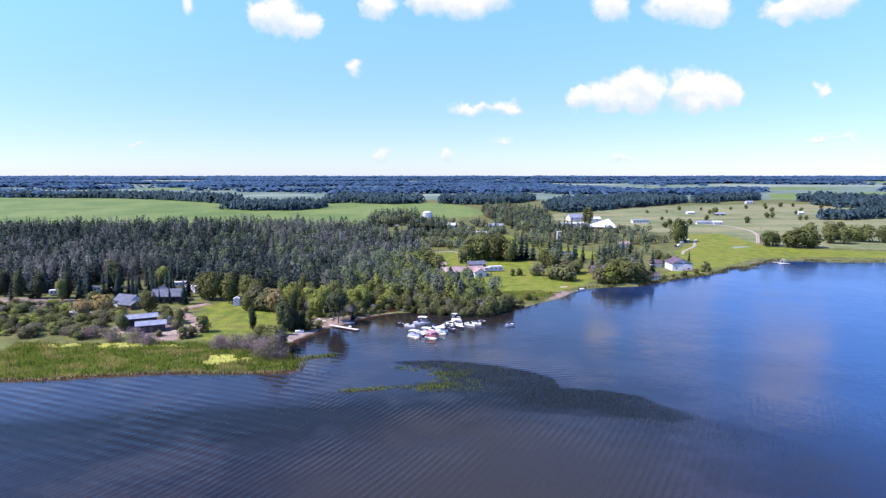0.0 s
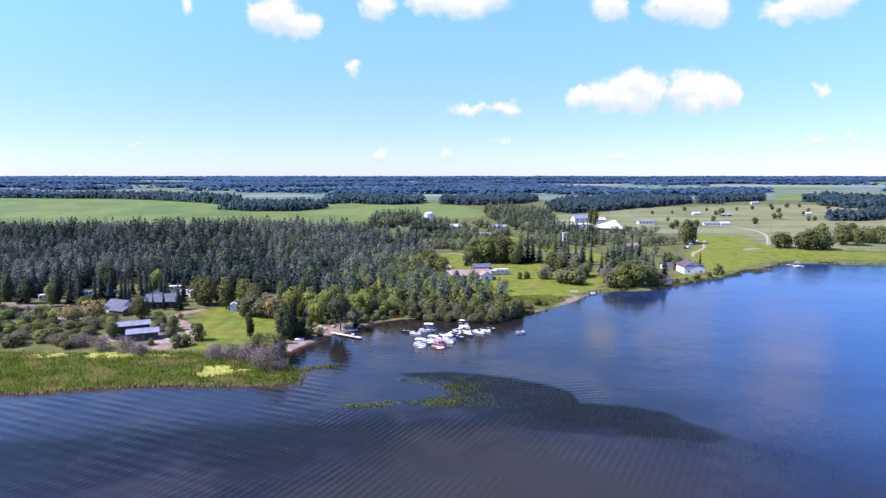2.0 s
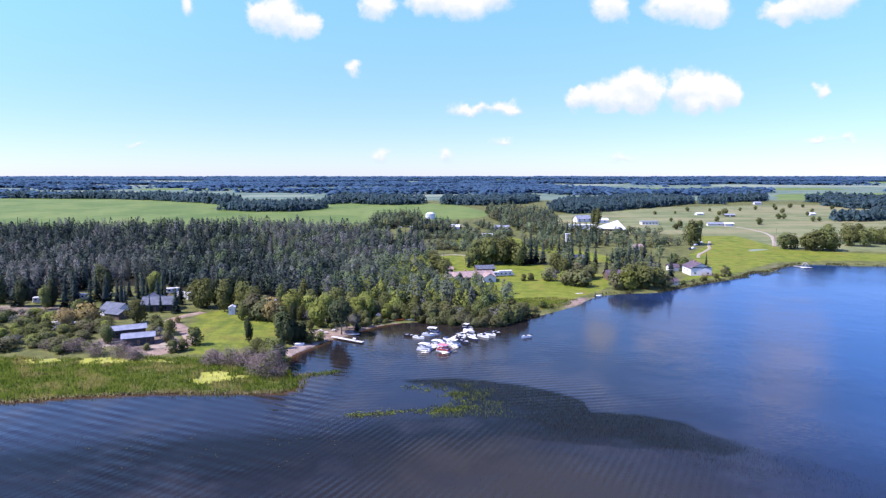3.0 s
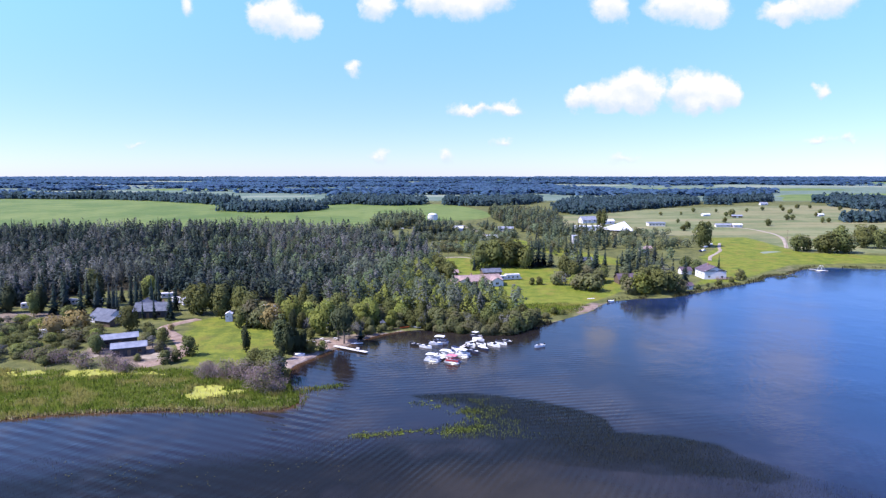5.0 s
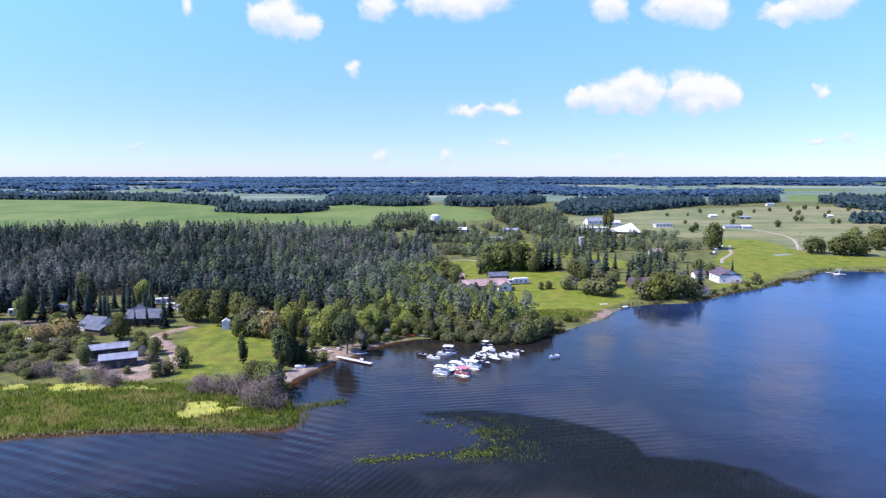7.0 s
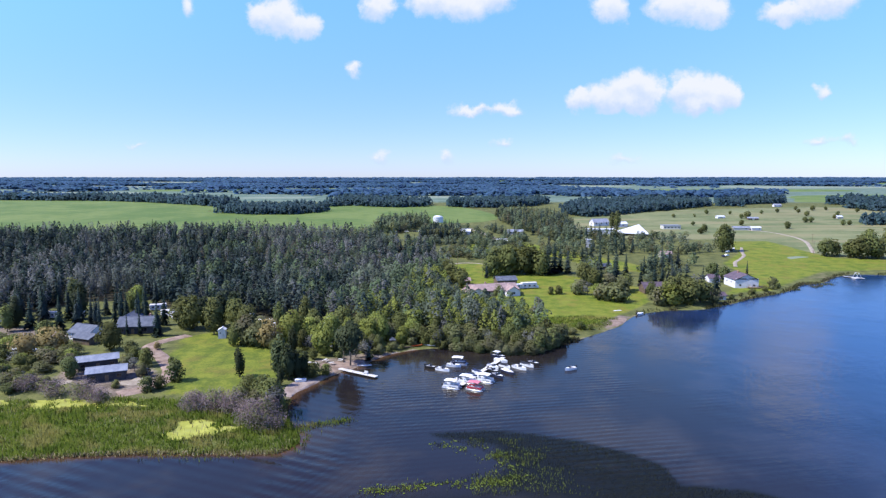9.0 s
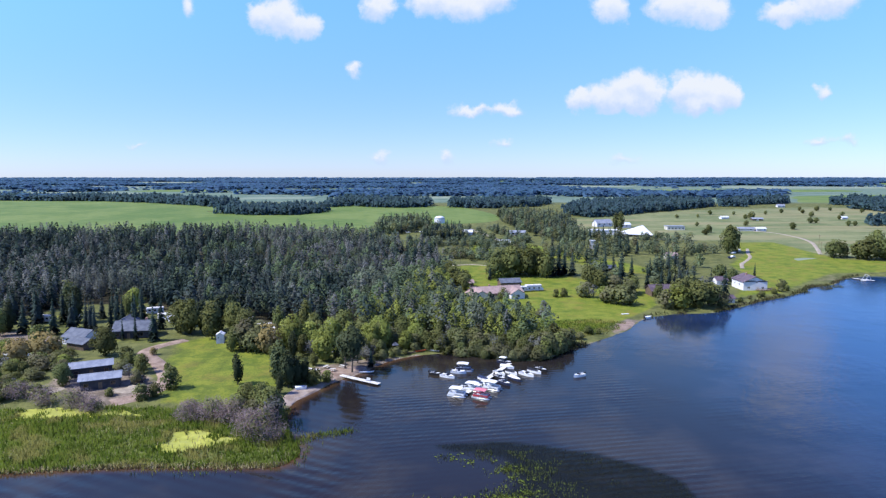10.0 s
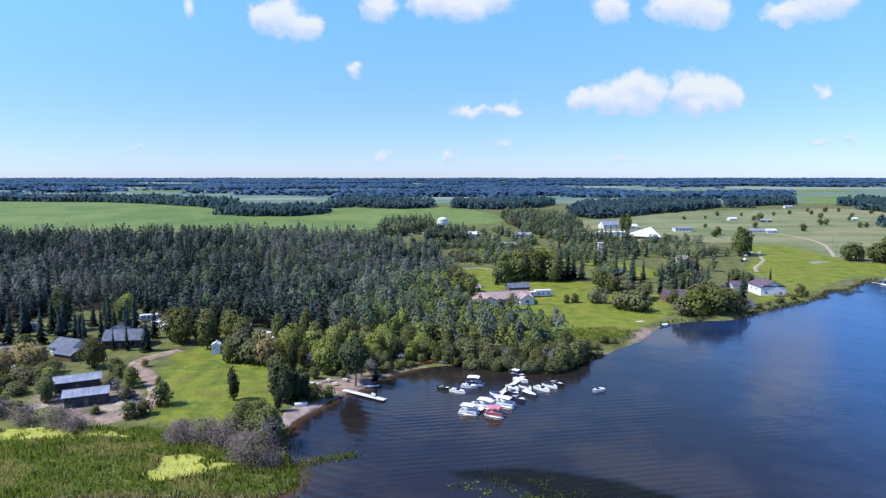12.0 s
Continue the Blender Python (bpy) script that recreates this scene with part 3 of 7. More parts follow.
def soft_in(poly, x, y, blur=4.0):
    poly = np.array(poly, float)
    d = edge_far(poly, x, y, True) * np.where(inside(poly, x, y), 1, -1)
    return np.clip(0.5 + d / blur, 0, 1)


FOREST = [(-520, 300), (-260, 302), (-196, 314), (-184, 355), (-150, 358), (-140, 342), (-112, 324), (-92, 322), (-74, 314), (-54, 309), (-38, 302), (-22, 294),
          (-10, 284), (5, 280), (20, 281), (27, 292), (16, 308), (-3, 328), (-9, 350), (-12, 376), (-14, 400), (-8, 430), (-14, 470), (-20, 520), (-45, 560),
          (-75, 610), (-150, 640), (-330, 620), (-620, 600)]


def axis(parts):
    out = [np.arange(a, b, s) for a, b, s in parts]
    return np.concatenate(out + [[parts[-1][1]]])


def build_ground():
    xs = axis([(-4200, -1200, 150), (-1200, -500, 35), (-500, -220, 9), (-220, 330, 3.8), (330, 620, 10), (620, 1300, 34), (1300, 4200, 145)])
    ys = axis([(-1400, -800, 100), (-800, 140, 60), (140, 320, 3.0), (320, 480, 4.2), (480, 760, 6), (760, 1300, 18), (1300, 4980, 80)])
    X, Y = np.meshgrid(xs, ys)
    V = np.stack([X, Y, height(X, Y)], -1).reshape(-1, 3)
    w = len(xs)
    i = np.arange(len(V)).reshape(X.shape)
    F = np.stack([i[:-1, :-1], i[:-1, 1:], i[1:, 1:], i[1:, :-1]], -1).reshape(-1, 4)
    me = mesh_of("ground", V, F, [GROUND], smooth=True)
    x, y = V[:, 0], V[:, 1]
    d = from_shore(x, y)
    lawn = soft_in([(-89, 225), (-97, 243), (-104, 262), (-109, 287), (-100, 297), (-88, 290), (-66, 275), (-58, 250), (-60, 222)], x, y) * 0.62
    lawn = np.maximum(lawn, soft_in([(3, 345), (8, 372), (-4, 405), (2, 440), (-8, 470), (25, 480), (60, 436), (78, 415), (95, 392), (86, 352), (68, 330), (50, 310), (32, 300)], x, y, 5))
    lawn = np.maximum(lawn, soft_in([(170, 440), (176, 478), (206, 520), (228, 586), (262, 590), (262, 545), (262, 500), (330, 480), (420, 470), (420, 446), (262, 452), (225, 448), (196, 422), (160, 385), (140, 378), (128, 366)], x, y, 8))
    lawn = np.maximum(lawn, 0.8 * soft_in([(10, 520), (5, 560), (40, 610), (70, 560), (120, 470), (150, 470), (120, 440), (90, 450), (70, 500)], x, y, 10))
    lawn = np.maximum(lawn, soft_in([(-170, 300), (-190, 352), (-180, 356), (-150, 305), (-100, 290), (-105, 283), (-135, 285)], x, y, 4) * 0.42)
    dry = soft_in([(205, 520), (235, 600), (150, 600), (110, 690), (140, 800), (300, 900), (500, 960), (900, 900), (800, 520), (420, 470), (300, 500), (262, 520)], x, y, 25)
    dirt = np.maximum(soft_in([(-112, 232), (-126, 240), (-130, 252), (-120, 256), (-104, 250), (-94, 240), (-95, 227), (-104, 224)], x, y, 5),
                      0.8 * soft_in([(-44, 246), (-52, 250), (-54, 258), (-44, 264), (-30, 270), (-24, 266), (-32, 256), (-40, 249)], x, y, 4))
    dirt = np.maximum(dirt, soft_in([(-250, 292), (-170, 282), (-150, 288), (-165, 300), (-250, 308)], x, y, 5))
    dirt = np.maximum(dirt, 0.8 * soft_in([(53, 303), (60, 312), (70, 324), (66, 328), (52, 310)], x, y, 4))
    dirt = np.maximum(dirt, 0.4 * soft_in([(205, 412), (228, 436), (222, 448), (198, 425)], x, y, 5))
    dirt = np.maximum(dirt, np.where((d > -1) & (d < 0.9), 0.45, 0))
    dirt = np.maximum(dirt, np.where((x > -56) & (x < -16) & (y > 222) & (d > -1) & (d < np.where(x < -37, 3.0, 1.3)), 0.8, 0))
    marsh = np.where((x < -42) & (y < 224), np.clip((224 - y) / 5, 0, 1), 0)
    litter = soft_in(FOREST, x, y, 6)
    # far: weight of the haze-tinted grass, growing with distance
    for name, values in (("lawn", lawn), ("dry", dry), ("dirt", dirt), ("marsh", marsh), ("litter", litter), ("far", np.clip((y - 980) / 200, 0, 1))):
        a = me.attributes.new(name, "FLOAT", "POINT")
        a.data.foreach_set("value", values.astype(np.float32))
    return tagged(new("ground", me), "grassy lakeshore land with meadows, bare soil and pasture", "ground", kind="structure")


def build_water():
    xs = axis([(-900, -200, 100), (-200, -70, 10), (-70, 84, 1.6), (84, 260, 6), (260, 1200, 94)])
    ys = axis([(-900, 90, 110), (90, 140, 9), (140, 290, 1.6), (290, 475, 6)])
    X, Y = np.meshgrid(xs, ys)
    V = np.stack([X, Y, 0 * X], -1).reshape(-1, 3)
    i = np.arange(len(V)).reshape(X.shape)
    F = np.stack([i[:-1, :-1], i[:-1, 1:], i[1:, 1:], i[1:, :-1]], -1).reshape(-1, 4)
    me = mesh_of("water", V, F, [WATER])
    shallow = np.clip(1 + from_shore(V[:, 0], V[:, 1]) / 5.5, 0, 1) * np.clip((-14 - V[:, 0]) / 10, 0, 1)
    belt = edge_far(BELT, V[:, 0], V[:, 1], True) * np.where(inside(BELT, V[:, 0], V[:, 1]), 1, -1) + 1.6 * ripple(V[:, 0], V[:, 1], 5)
    rushes = np.clip(.4 + belt / 5, 0, 1) * np.clip((74 - V[:, 0]) / 18, 0, 1)
    me.attributes.new("rushes", "FLOAT", "POINT").data.foreach_set("value", rushes.astype(np.float32))
    me.attributes.new("shallow", "FLOAT", "POINT").data.foreach_set("value", shallow.astype(np.float32))
    return tagged(new("water", me), "rippled dark blue lake reflecting sky and trees", "lake", kind="structure")


def strip(name, points, width, mat, label, category, lift=0.12, steps=8, fray=0.15):
    """A road or path laid on the ground along a smooth line."""
    p = flowing(points, steps)
    d = np.gradient(p, axis=0)
    n = np.stack([-d[:, 1], d[:, 0]], -1) / np.linalg.norm(d, axis=1)[:, None]
    half = width / 2 * (1 + fray * ripple(p[:, 0], p[:, 1], 6))[:, None]
    cols = [p + n * half * s for s in (-1.05, -1, -0.4, 0.4, 1, 1.05)]
    lifts = (-0.3, 0.6, 1.0, 1.0, 0.6, -0.3)
    V = np.concatenate([np.column_stack([c, height(c[:, 0], c[:, 1]) + lift * k]) for c, k in zip(cols, lifts)])
    k = len(p)
    F = [(c * k + i, c * k + i + 1, (c + 1) * k + i + 1, (c + 1) * k + i) for c in range(5) for i in range(k - 1)]
    return tagged(new(name, mesh_of(name, V, np.array(F)[:, ::-1], [mat], smooth=True)), label, category, kind="structure")


def sheet(name, poly, cell, mat, label, category, lift=0.1, kind="structure", fray=0.0, flat=None):
    """A patch of cover inside a closed smooth line, laid on the ground."""
    poly = np.array(poly, float)
    line = flowing(np.vstack([poly, poly[:1]]), 6)[:-1]
    if fray:
        mid = line.mean(0)
        line = mid + (line - mid) * (1 + fray * ripple(line[:, 0], line[:, 1], 2.5))[:, None]
    c = line.mean(0)
    rings = max(2, int(np.abs(line - c).max() / cell))
    V, F, k = [], [], len(line)
    for r in range(rings + 1):
        q = c + (line - c) * r / rings if r else c + (line - c) * 0.02
        z = height(q[:, 0], q[:, 1]) + lift if flat is None else np.full(k, flat)
        if r == rings:
            z = z - 2.5 * lift if flat is None else z
        V.append(np.column_stack([q, z]))
        if r:
            F += [((r - 1) * k + i, r * k + i, r * k + (i + 1) % k, (r - 1) * k + (i + 1) % k) for i in range(k)]
    return tagged(new(name, mesh_of(name, np.concatenate(V), F, [mat], smooth=True)), label, category, kind=kind)


# ---------------------------------------------------------------- plants, as arrays
def leaf_quads(c, size, r, out, slim=0.6, loose=0.5):
    """One leaf clump at each place, facing outwards and up, more or less."""
    n = len(c)
    face = out / (np.linalg.norm(out, axis=1)[:, None] + 1e-6) + (0, 0, 0.35) + r.normal(size=(n, 3)) * (loose * np.where(r.uniform(size=n) < 0.38, 1.8, 0.5))[:, None]
    a = np.cross(face, r.normal(size=(n, 3)))
    a /= np.linalg.norm(a, axis=1)[:, None] + 1e-6
    b = np.cross(face, a)
    b /= np.linalg.norm(b, axis=1)[:, None] + 1e-6
    s = (size * r.uniform(0.6, 1.4, n))[:, None]
    V = np.stack([c - a * s, c + b * s * slim, c + a * s, c - b * s * slim], 1).reshape(-1, 3)
    return V, np.arange(4 * n).reshape(-1, 4)


def rounded(V, F, soft=0.7, up=0.25):
    """A crown with its leaves facing outwards and vertex normals: each leaf turned part of the way to the crown's own roundness."""
    mid = np.array([0, 0, V[:, 2].max() * 0.45])
    size = np.array([np.abs(V[:, 0]).max(), np.abs(V[:, 1]).max(), V[:, 2].max() * 0.55])
    bow = (V - mid) / size + (0, 0, up)
    bow /= np.linalg.norm(bow, axis=1)[:, None] + 1e-6
    own = np.cross(V[F[:, 1]] - V[F[:, 0]], V[F[:, 2]] - V[F[:, 0]])
    own /= np.linalg.norm(own, axis=1)[:, None] + 1e-9
    turned = (own * bow[F].mean(1)).sum(1) < 0
    own[turned] *= -1
    F = np.where(turned[:, None], F[:, ::-1], F)
    N = soft * bow + (1 - soft) * own.repeat(4, 0)
    return V, F, N / np.linalg.norm(N, axis=1)[:, None]


def round_crown(r, H, R, n, size, base=0.28, clumps=9, lean=1.0, slim=0.88, loose=0.4):
    """Leaf clumps gathered round the ends of limbs, with gaps between them."""
    mid = H * (base + 1) / 2
    half = H * (1 - base) / 2
    d = r.normal(size=(clumps, 3))
    d /= np.linalg.norm(d, axis=1)[:, None]
    hub = np.column_stack([d[:, :2] * R * 0.55, mid + d[:, 2] * half * 0.62 * lean])
    hub[0] = (0, 0, H * 0.86)
    rad = r.uniform(0.34, 0.58, clumps) * R
    pick = r.integers(0, clumps, n)
    q = r.normal(size=(n, 3))
    q /= np.linalg.norm(q, axis=1)[:, None]
    q[:, 2] *= half / R * 0.85
    c = hub[pick] + q * (rad[pick] * (1.06 - 0.3 * r.uniform(0, 1, n) ** 2.5 + 0.34 * (r.uniform(size=n) < 0.2) * r.uniform(size=n)))[:, None]
    c[:, 2] = np.clip(c[:, 2], H * base * 0.6, H)
    return leaf_quads(c, size, r, q + 0.5 * d[pick], slim, loose)


def tall_crown(r, H, R, n, size, base=0.2):
    """A narrow, ragged column of leaves, as of poplars."""
    t = r.beta(1.3, 1.2, n)
    w = R * np.sin(np.pi * np.clip(0.12 + 0.86 * t, 0, 1)) ** 0.7 * (1 + 0.3 * np.sin(9 * t + r.uniform(0, 6)))
    a = r.uniform(0, 2 * np.pi, n)
    w = w * (1 + 0.22 * np.sin(3 * a + 14 * t + r.uniform(0, 6)) + 0.14 * np.sin(5 * a - 23 * t))
    k = (1.06 - 0.45 * r.uniform(0, 1, n) ** 2.5) * w
    return leaf_quads(np.column_stack([np.cos(a) * k, np.sin(a) * k, H * (base + (1 - base) * t)]), size, r, np.column_stack([np.cos(a), np.sin(a), 0.9 * t]), 0.88, 0.4)


def spruce_crown(r, H, R, tiers, blades, base=0.06):
    """Whorls of drooping boughs, shorter towards the top."""
    V = []
    for i in range(tiers):
        t = i / tiers
        z = H * (base + (1 - base) * t) + r.uniform(-0.15, 0.15)
        w = R * (1 - t) ** 0.85 + 0.12
        for j in range(blades if t < 0.7 else max(4, blades - 3)):
            a = 2 * math.pi * (j + r.uniform(-0.35, 0.35) + 0.5 * (i % 2)) / blades
            L = w * r.uniform(0.65, 1.2)
            dx, dy = math.cos(a), math.sin(a)
            half = L * r.uniform(0.22, 0.36)
            up = H / tiers * 0.9
            V += [(0, 0, z + up), (dx * L * .6 - dy * half, dy * L * .6 + dx * half, z + up * .1),
                  (dx * L, dy * L, z - L * 0.22), (dx * L * .6 + dy * half, dy * L * .6 - dx * half, z + up * .1)]
    V += [(0.08, 0, H * .9), (-0.05, 0.08, H * .9), (0, 0, H * 1.03), (-0.05, -0.08, H * .9)]
    V = np.array(V)
    return V, np.arange(len(V)).reshape(-1, 4)


def limbs(r, H, R, thick, base=0.28, n=5):
    s = Shape()
    k = [(r.uniform(-.1, .1) * H * t, r.uniform(-.1, .1) * H * t, H * t) for t in (0, .25, .5, .8)]
    s.tube([(0, 0, -0.4)] + k[1:], [thick * 1.2, thick * .8, thick * .55, thick * .2], 6)
    for _ in range(n):
        t = r.uniform(base, .6)
        a = r.uniform(0, 2 * math.pi)
        p = Vector((0, 0, H * t))
        e = Vector((math.cos(a) * R * .6, math.sin(a) * R * .6, H * min(.9, t + .25)))
        s.tube([p, (p + e) / 2 + Vector((0, 0, .05 * H)), e], [thick * .4, thick * .28, thick * .1], 4, False)
    return s


def many(templates, x, y, z, tall, wide, r, soft=0.8, up=0.25):
    """Copies of templates (vertices, faces of four) at places, joined: vertices, faces, normals and a number for each tree."""
    pick = r.integers(0, len(templates), len(x))
    turn = r.uniform(0, 2 * np.pi, len(x))
    V, F, N, T, n = [], [], [], [], 0
    for k, (tv, tf) in enumerate(templates):
        tv, tf, tn = rounded(tv, tf, soft, up)
        i = np.where(pick == k)[0]
        if not len(i):
            continue
        c, s = np.cos(turn[i])[:, None], np.sin(turn[i])[:, None]
        px = (tv[:, 0] * c - tv[:, 1] * s) * wide[i][:, None] + x[i][:, None]
        py = (tv[:, 0] * s + tv[:, 1] * c) * wide[i][:, None] + y[i][:, None]
        pz = tv[:, 2] * tall[i][:, None] + z[i][:, None]
        V.append(np.stack([px, py, pz], -1).reshape(-1, 3))
        N.append(np.stack([tn[:, 0] * c - tn[:, 1] * s, tn[:, 0] * s + tn[:, 1] * c, np.broadcast_to(tn[:, 2], px.shape)], -1).reshape(-1, 3))
        F.append((tf[None] + (n + np.arange(len(i)) * len(tv))[:, None, None]).reshape(-1, 4))
        T.append(r.uniform(size=len(i)).repeat(len(tv)))
        n += len(i) * len(tv)
    return np.concatenate(V), np.concatenate(F), np.concatenate(N), np.concatenate(T)


def scatter(poly, step, r, jitter=0.45):
    """Places about step apart inside a closed line."""
    poly = np.array(poly, float)
    lo, hi = poly.min(0), poly.max(0)
    X, Y = np.meshgrid(np.arange(lo[0], hi[0], step), np.arange(lo[1], hi[1], step))
    x = (X + r.uniform(-jitter, jitter, X.shape) * step).ravel()
    y = (Y + r.uniform(-jitter, jitter, X.shape) * step).ravel()
    k = inside(poly, x, y)
    return x[k], y[k]


# ---------------------------------------------------------------- land, water, roads, fields
build_ground()
build_water()
FAR_FIELDS = []

sheet("crop_field", [(-900, 700), (-560, 660), (-330, 640), (-120, 660), (-60, 720), (40, 745), (60, 830), (20, 960), (-40, 985), (-160, 985), (-165, 905), (-300, 900), (-330, 985), (-440, 1030), (-600, 1125), (-1000, 1190)],
      26, M["crop"], "broad bright green crop field between dark woods", "field", 0.25)
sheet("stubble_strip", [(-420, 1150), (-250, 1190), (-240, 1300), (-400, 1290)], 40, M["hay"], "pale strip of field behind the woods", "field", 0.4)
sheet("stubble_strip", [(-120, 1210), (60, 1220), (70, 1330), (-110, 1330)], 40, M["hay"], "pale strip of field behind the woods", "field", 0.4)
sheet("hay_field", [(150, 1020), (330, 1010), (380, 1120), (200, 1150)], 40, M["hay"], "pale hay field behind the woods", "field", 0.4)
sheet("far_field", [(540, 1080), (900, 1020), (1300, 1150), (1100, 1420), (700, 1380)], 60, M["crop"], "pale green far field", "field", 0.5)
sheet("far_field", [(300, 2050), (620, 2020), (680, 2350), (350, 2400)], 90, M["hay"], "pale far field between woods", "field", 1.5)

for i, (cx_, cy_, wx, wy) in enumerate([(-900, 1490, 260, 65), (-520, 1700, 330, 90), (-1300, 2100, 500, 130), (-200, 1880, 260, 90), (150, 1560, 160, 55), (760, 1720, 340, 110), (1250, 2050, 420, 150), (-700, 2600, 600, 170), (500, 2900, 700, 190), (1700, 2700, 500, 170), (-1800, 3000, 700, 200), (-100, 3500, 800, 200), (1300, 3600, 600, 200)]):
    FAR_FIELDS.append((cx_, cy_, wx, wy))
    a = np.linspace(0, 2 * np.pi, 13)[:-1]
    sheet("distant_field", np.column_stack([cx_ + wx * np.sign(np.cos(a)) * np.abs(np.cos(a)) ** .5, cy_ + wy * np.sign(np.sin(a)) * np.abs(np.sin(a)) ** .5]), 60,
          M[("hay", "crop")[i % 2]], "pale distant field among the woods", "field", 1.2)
strip("gravel_road", [(284, 668), (298, 652), (300, 622), (293, 588), (276, 550), (262, 522)], 2.8, M["gravel"], "pale gravel track across the pasture", "road")
strip("driveway", [(222, 550), (212, 528), (206, 512), (196, 496), (186, 482), (178, 464)], 2.4, M["gravel"], "curving pale gravel driveway", "road")
strip("village_road", [(10, 700), (19, 672), (25, 645), (33, 612), (40, 585)], 4.4, M["gravel"], "pale gravel village road", "road")
strip("dirt_path", [(-101, 226), (-95, 231), (-93, 239), (-97, 250), (-105, 262), (-114, 273), (-113, 281), (-107, 290)], 5.0, M["earth"], "bare earth track round the meadow", "path")
strip("lawn_track", [(-10, 472), (5, 478), (20, 470)], 1.6, M["gravel"], "faint track on the lawn", "path")
sheet("sand_patch", [(228, 492), (240, 498), (250, 503), (242, 507), (230, 502)], 3, M["hay"], "pale sandy patch on the green", "ground patch", 0.15)
sheet("beach", [(-53.2, 225), (-52.4, 229), (-50, 234), (-47.6, 239.4), (-51, 240), (-55, 238), (-57, 231), (-56, 226)], 1.5, M["sand"], "small pale sandy beach", "beach", 0.12)
sheet("camp_ground", [(-46.5, 245), (-43, 249), (-39.5, 252.5), (-37, 257.5), (-38.5, 260), (-43, 259), (-51, 255.5), (-50, 249)], 1.5, M["earth"], "trodden bare earth of the camp site", "ground patch", 0.1, fray=.05)
sheet("yard", [(-106, 232), (-98.5, 232.5), (-96.5, 237), (-98, 242), (-102.5, 242), (-103, 237), (-107, 235)], 1.5, M["gravel"], "pale gravel yard beside the cabin", "ground patch", 0.14, fray=.06)
sheet("yard", [(-128, 232), (-122, 232), (-118.5, 236), (-121, 239), (-127, 238)], 1.5, M["gravel"], "pale gravel patch beside the cabin", "ground patch", 0.14, fray=.06)
sheet("beach", [(52, 303.5), (60, 308.5), (67, 321), (63, 322), (55, 311)], 2, M["earth"], "narrow bare earthen beach", "beach", 0.12)

# ---------------------------------------------------------------- woods (joined stands)
r = np.random.default_rng(3)
SPRUCE_FAR = [spruce_crown(r, 13.5, 2.6, 11, 7) for _ in range(5)]
ASPEN_FAR = [tall_crown(r, 13, 2.1, 150, 0.46) for _ in range(5)]
GREY_FAR = [tall_crown(r, 13.5, 1.7, 130, 0.36) for _ in range(5)]
ROUND_FAR = [round_crown(r, 11, 3.0, 190, 0.48, 0.05) for _ in range(5)]


ROUND_MID = [round_crown(r, 10, 4.0, 170, 0.58, 0.02) for _ in range(6)]
ASPEN_DARK = [tall_crown(r, 13, 2.1, 110, 0.54) for _ in range(5)]
ROUND_DARK = [round_crown(r, 11, 3.0, 130, 0.58, 0.05) for _ in range(5)]
ASPEN_NEAR = [tall_crown(r, 13, 2.2, 290, 0.36) for _ in range(5)]
ROUND_NEAR = [round_crown(r, 10.5, 3.2, 340, 0.39, 0.05, 11) for _ in range(5)]


def lump(r, n, size):
    """A distant tree of unit size: a dome of a few leaf clumps."""
    a, t = r.uniform(0, 2 * np.pi, n), r.uniform(0, 1, n)
    w = np.cos(t * 1.35) * r.uniform(.7, 1.0, n)
    c = np.column_stack([np.cos(a) * w, np.sin(a) * w, .12 + .78 * np.sin(t * 1.5)])
    V, F = leaf_quads(c, size, r, np.column_stack([np.cos(a), np.sin(a), .6 + t]), .8, .5)
    V[:, 2] = np.maximum((V[:, 2] - c[F[:, 0] // 4 % n, 2].repeat(4)) * .55 + c[:, 2].repeat(4), 0)
    return V, F


FIELD_TREES = [lump(r, 22, .45) for _ in range(12)]
LUMPS = [lump(r, 7, .84) for _ in range(12)]


def stand(name, templates, x, y, mat, label, tall=(0.66, 1.2), wide=(0.8, 1.3)):
    if not len(x):
        return
    V, F, N, T = many(templates, x, y, height(x, y) - 0.3, r.uniform(*tall, len(x)), r.uniform(*wide, len(x)), r)
    tagged(new(name, mesh_of(name, V, F, [mat], normals=N, tree=T)), label, "forest", kind="stuff")


fx, fy = scatter(FOREST, 4.7, r)
k = (fy < 440) | (r.uniform(size=len(fx)) < 0.55)
fx, fy = fx[k], fy[k]
# the trees stand in patches of one sort: thin grey aspens, spruces and dark poplars, mixed wood, green aspens towards the shore
patch = ripple(fx + 40, fy * 1.3, 40) + 0.45 * ripple(fx, fy, 13)
green = np.clip((fx + 75) / 45, 0, 1) * np.clip((440 - fy) / 60, 0, 1) + 0.3 * ripple(fx, fy, 22)
dice = r.uniform(size=len(fx))


def share(*edges):
    """Sorts of tree by chance: the upper ends of their shares."""
    return np.searchsorted(edges, dice)


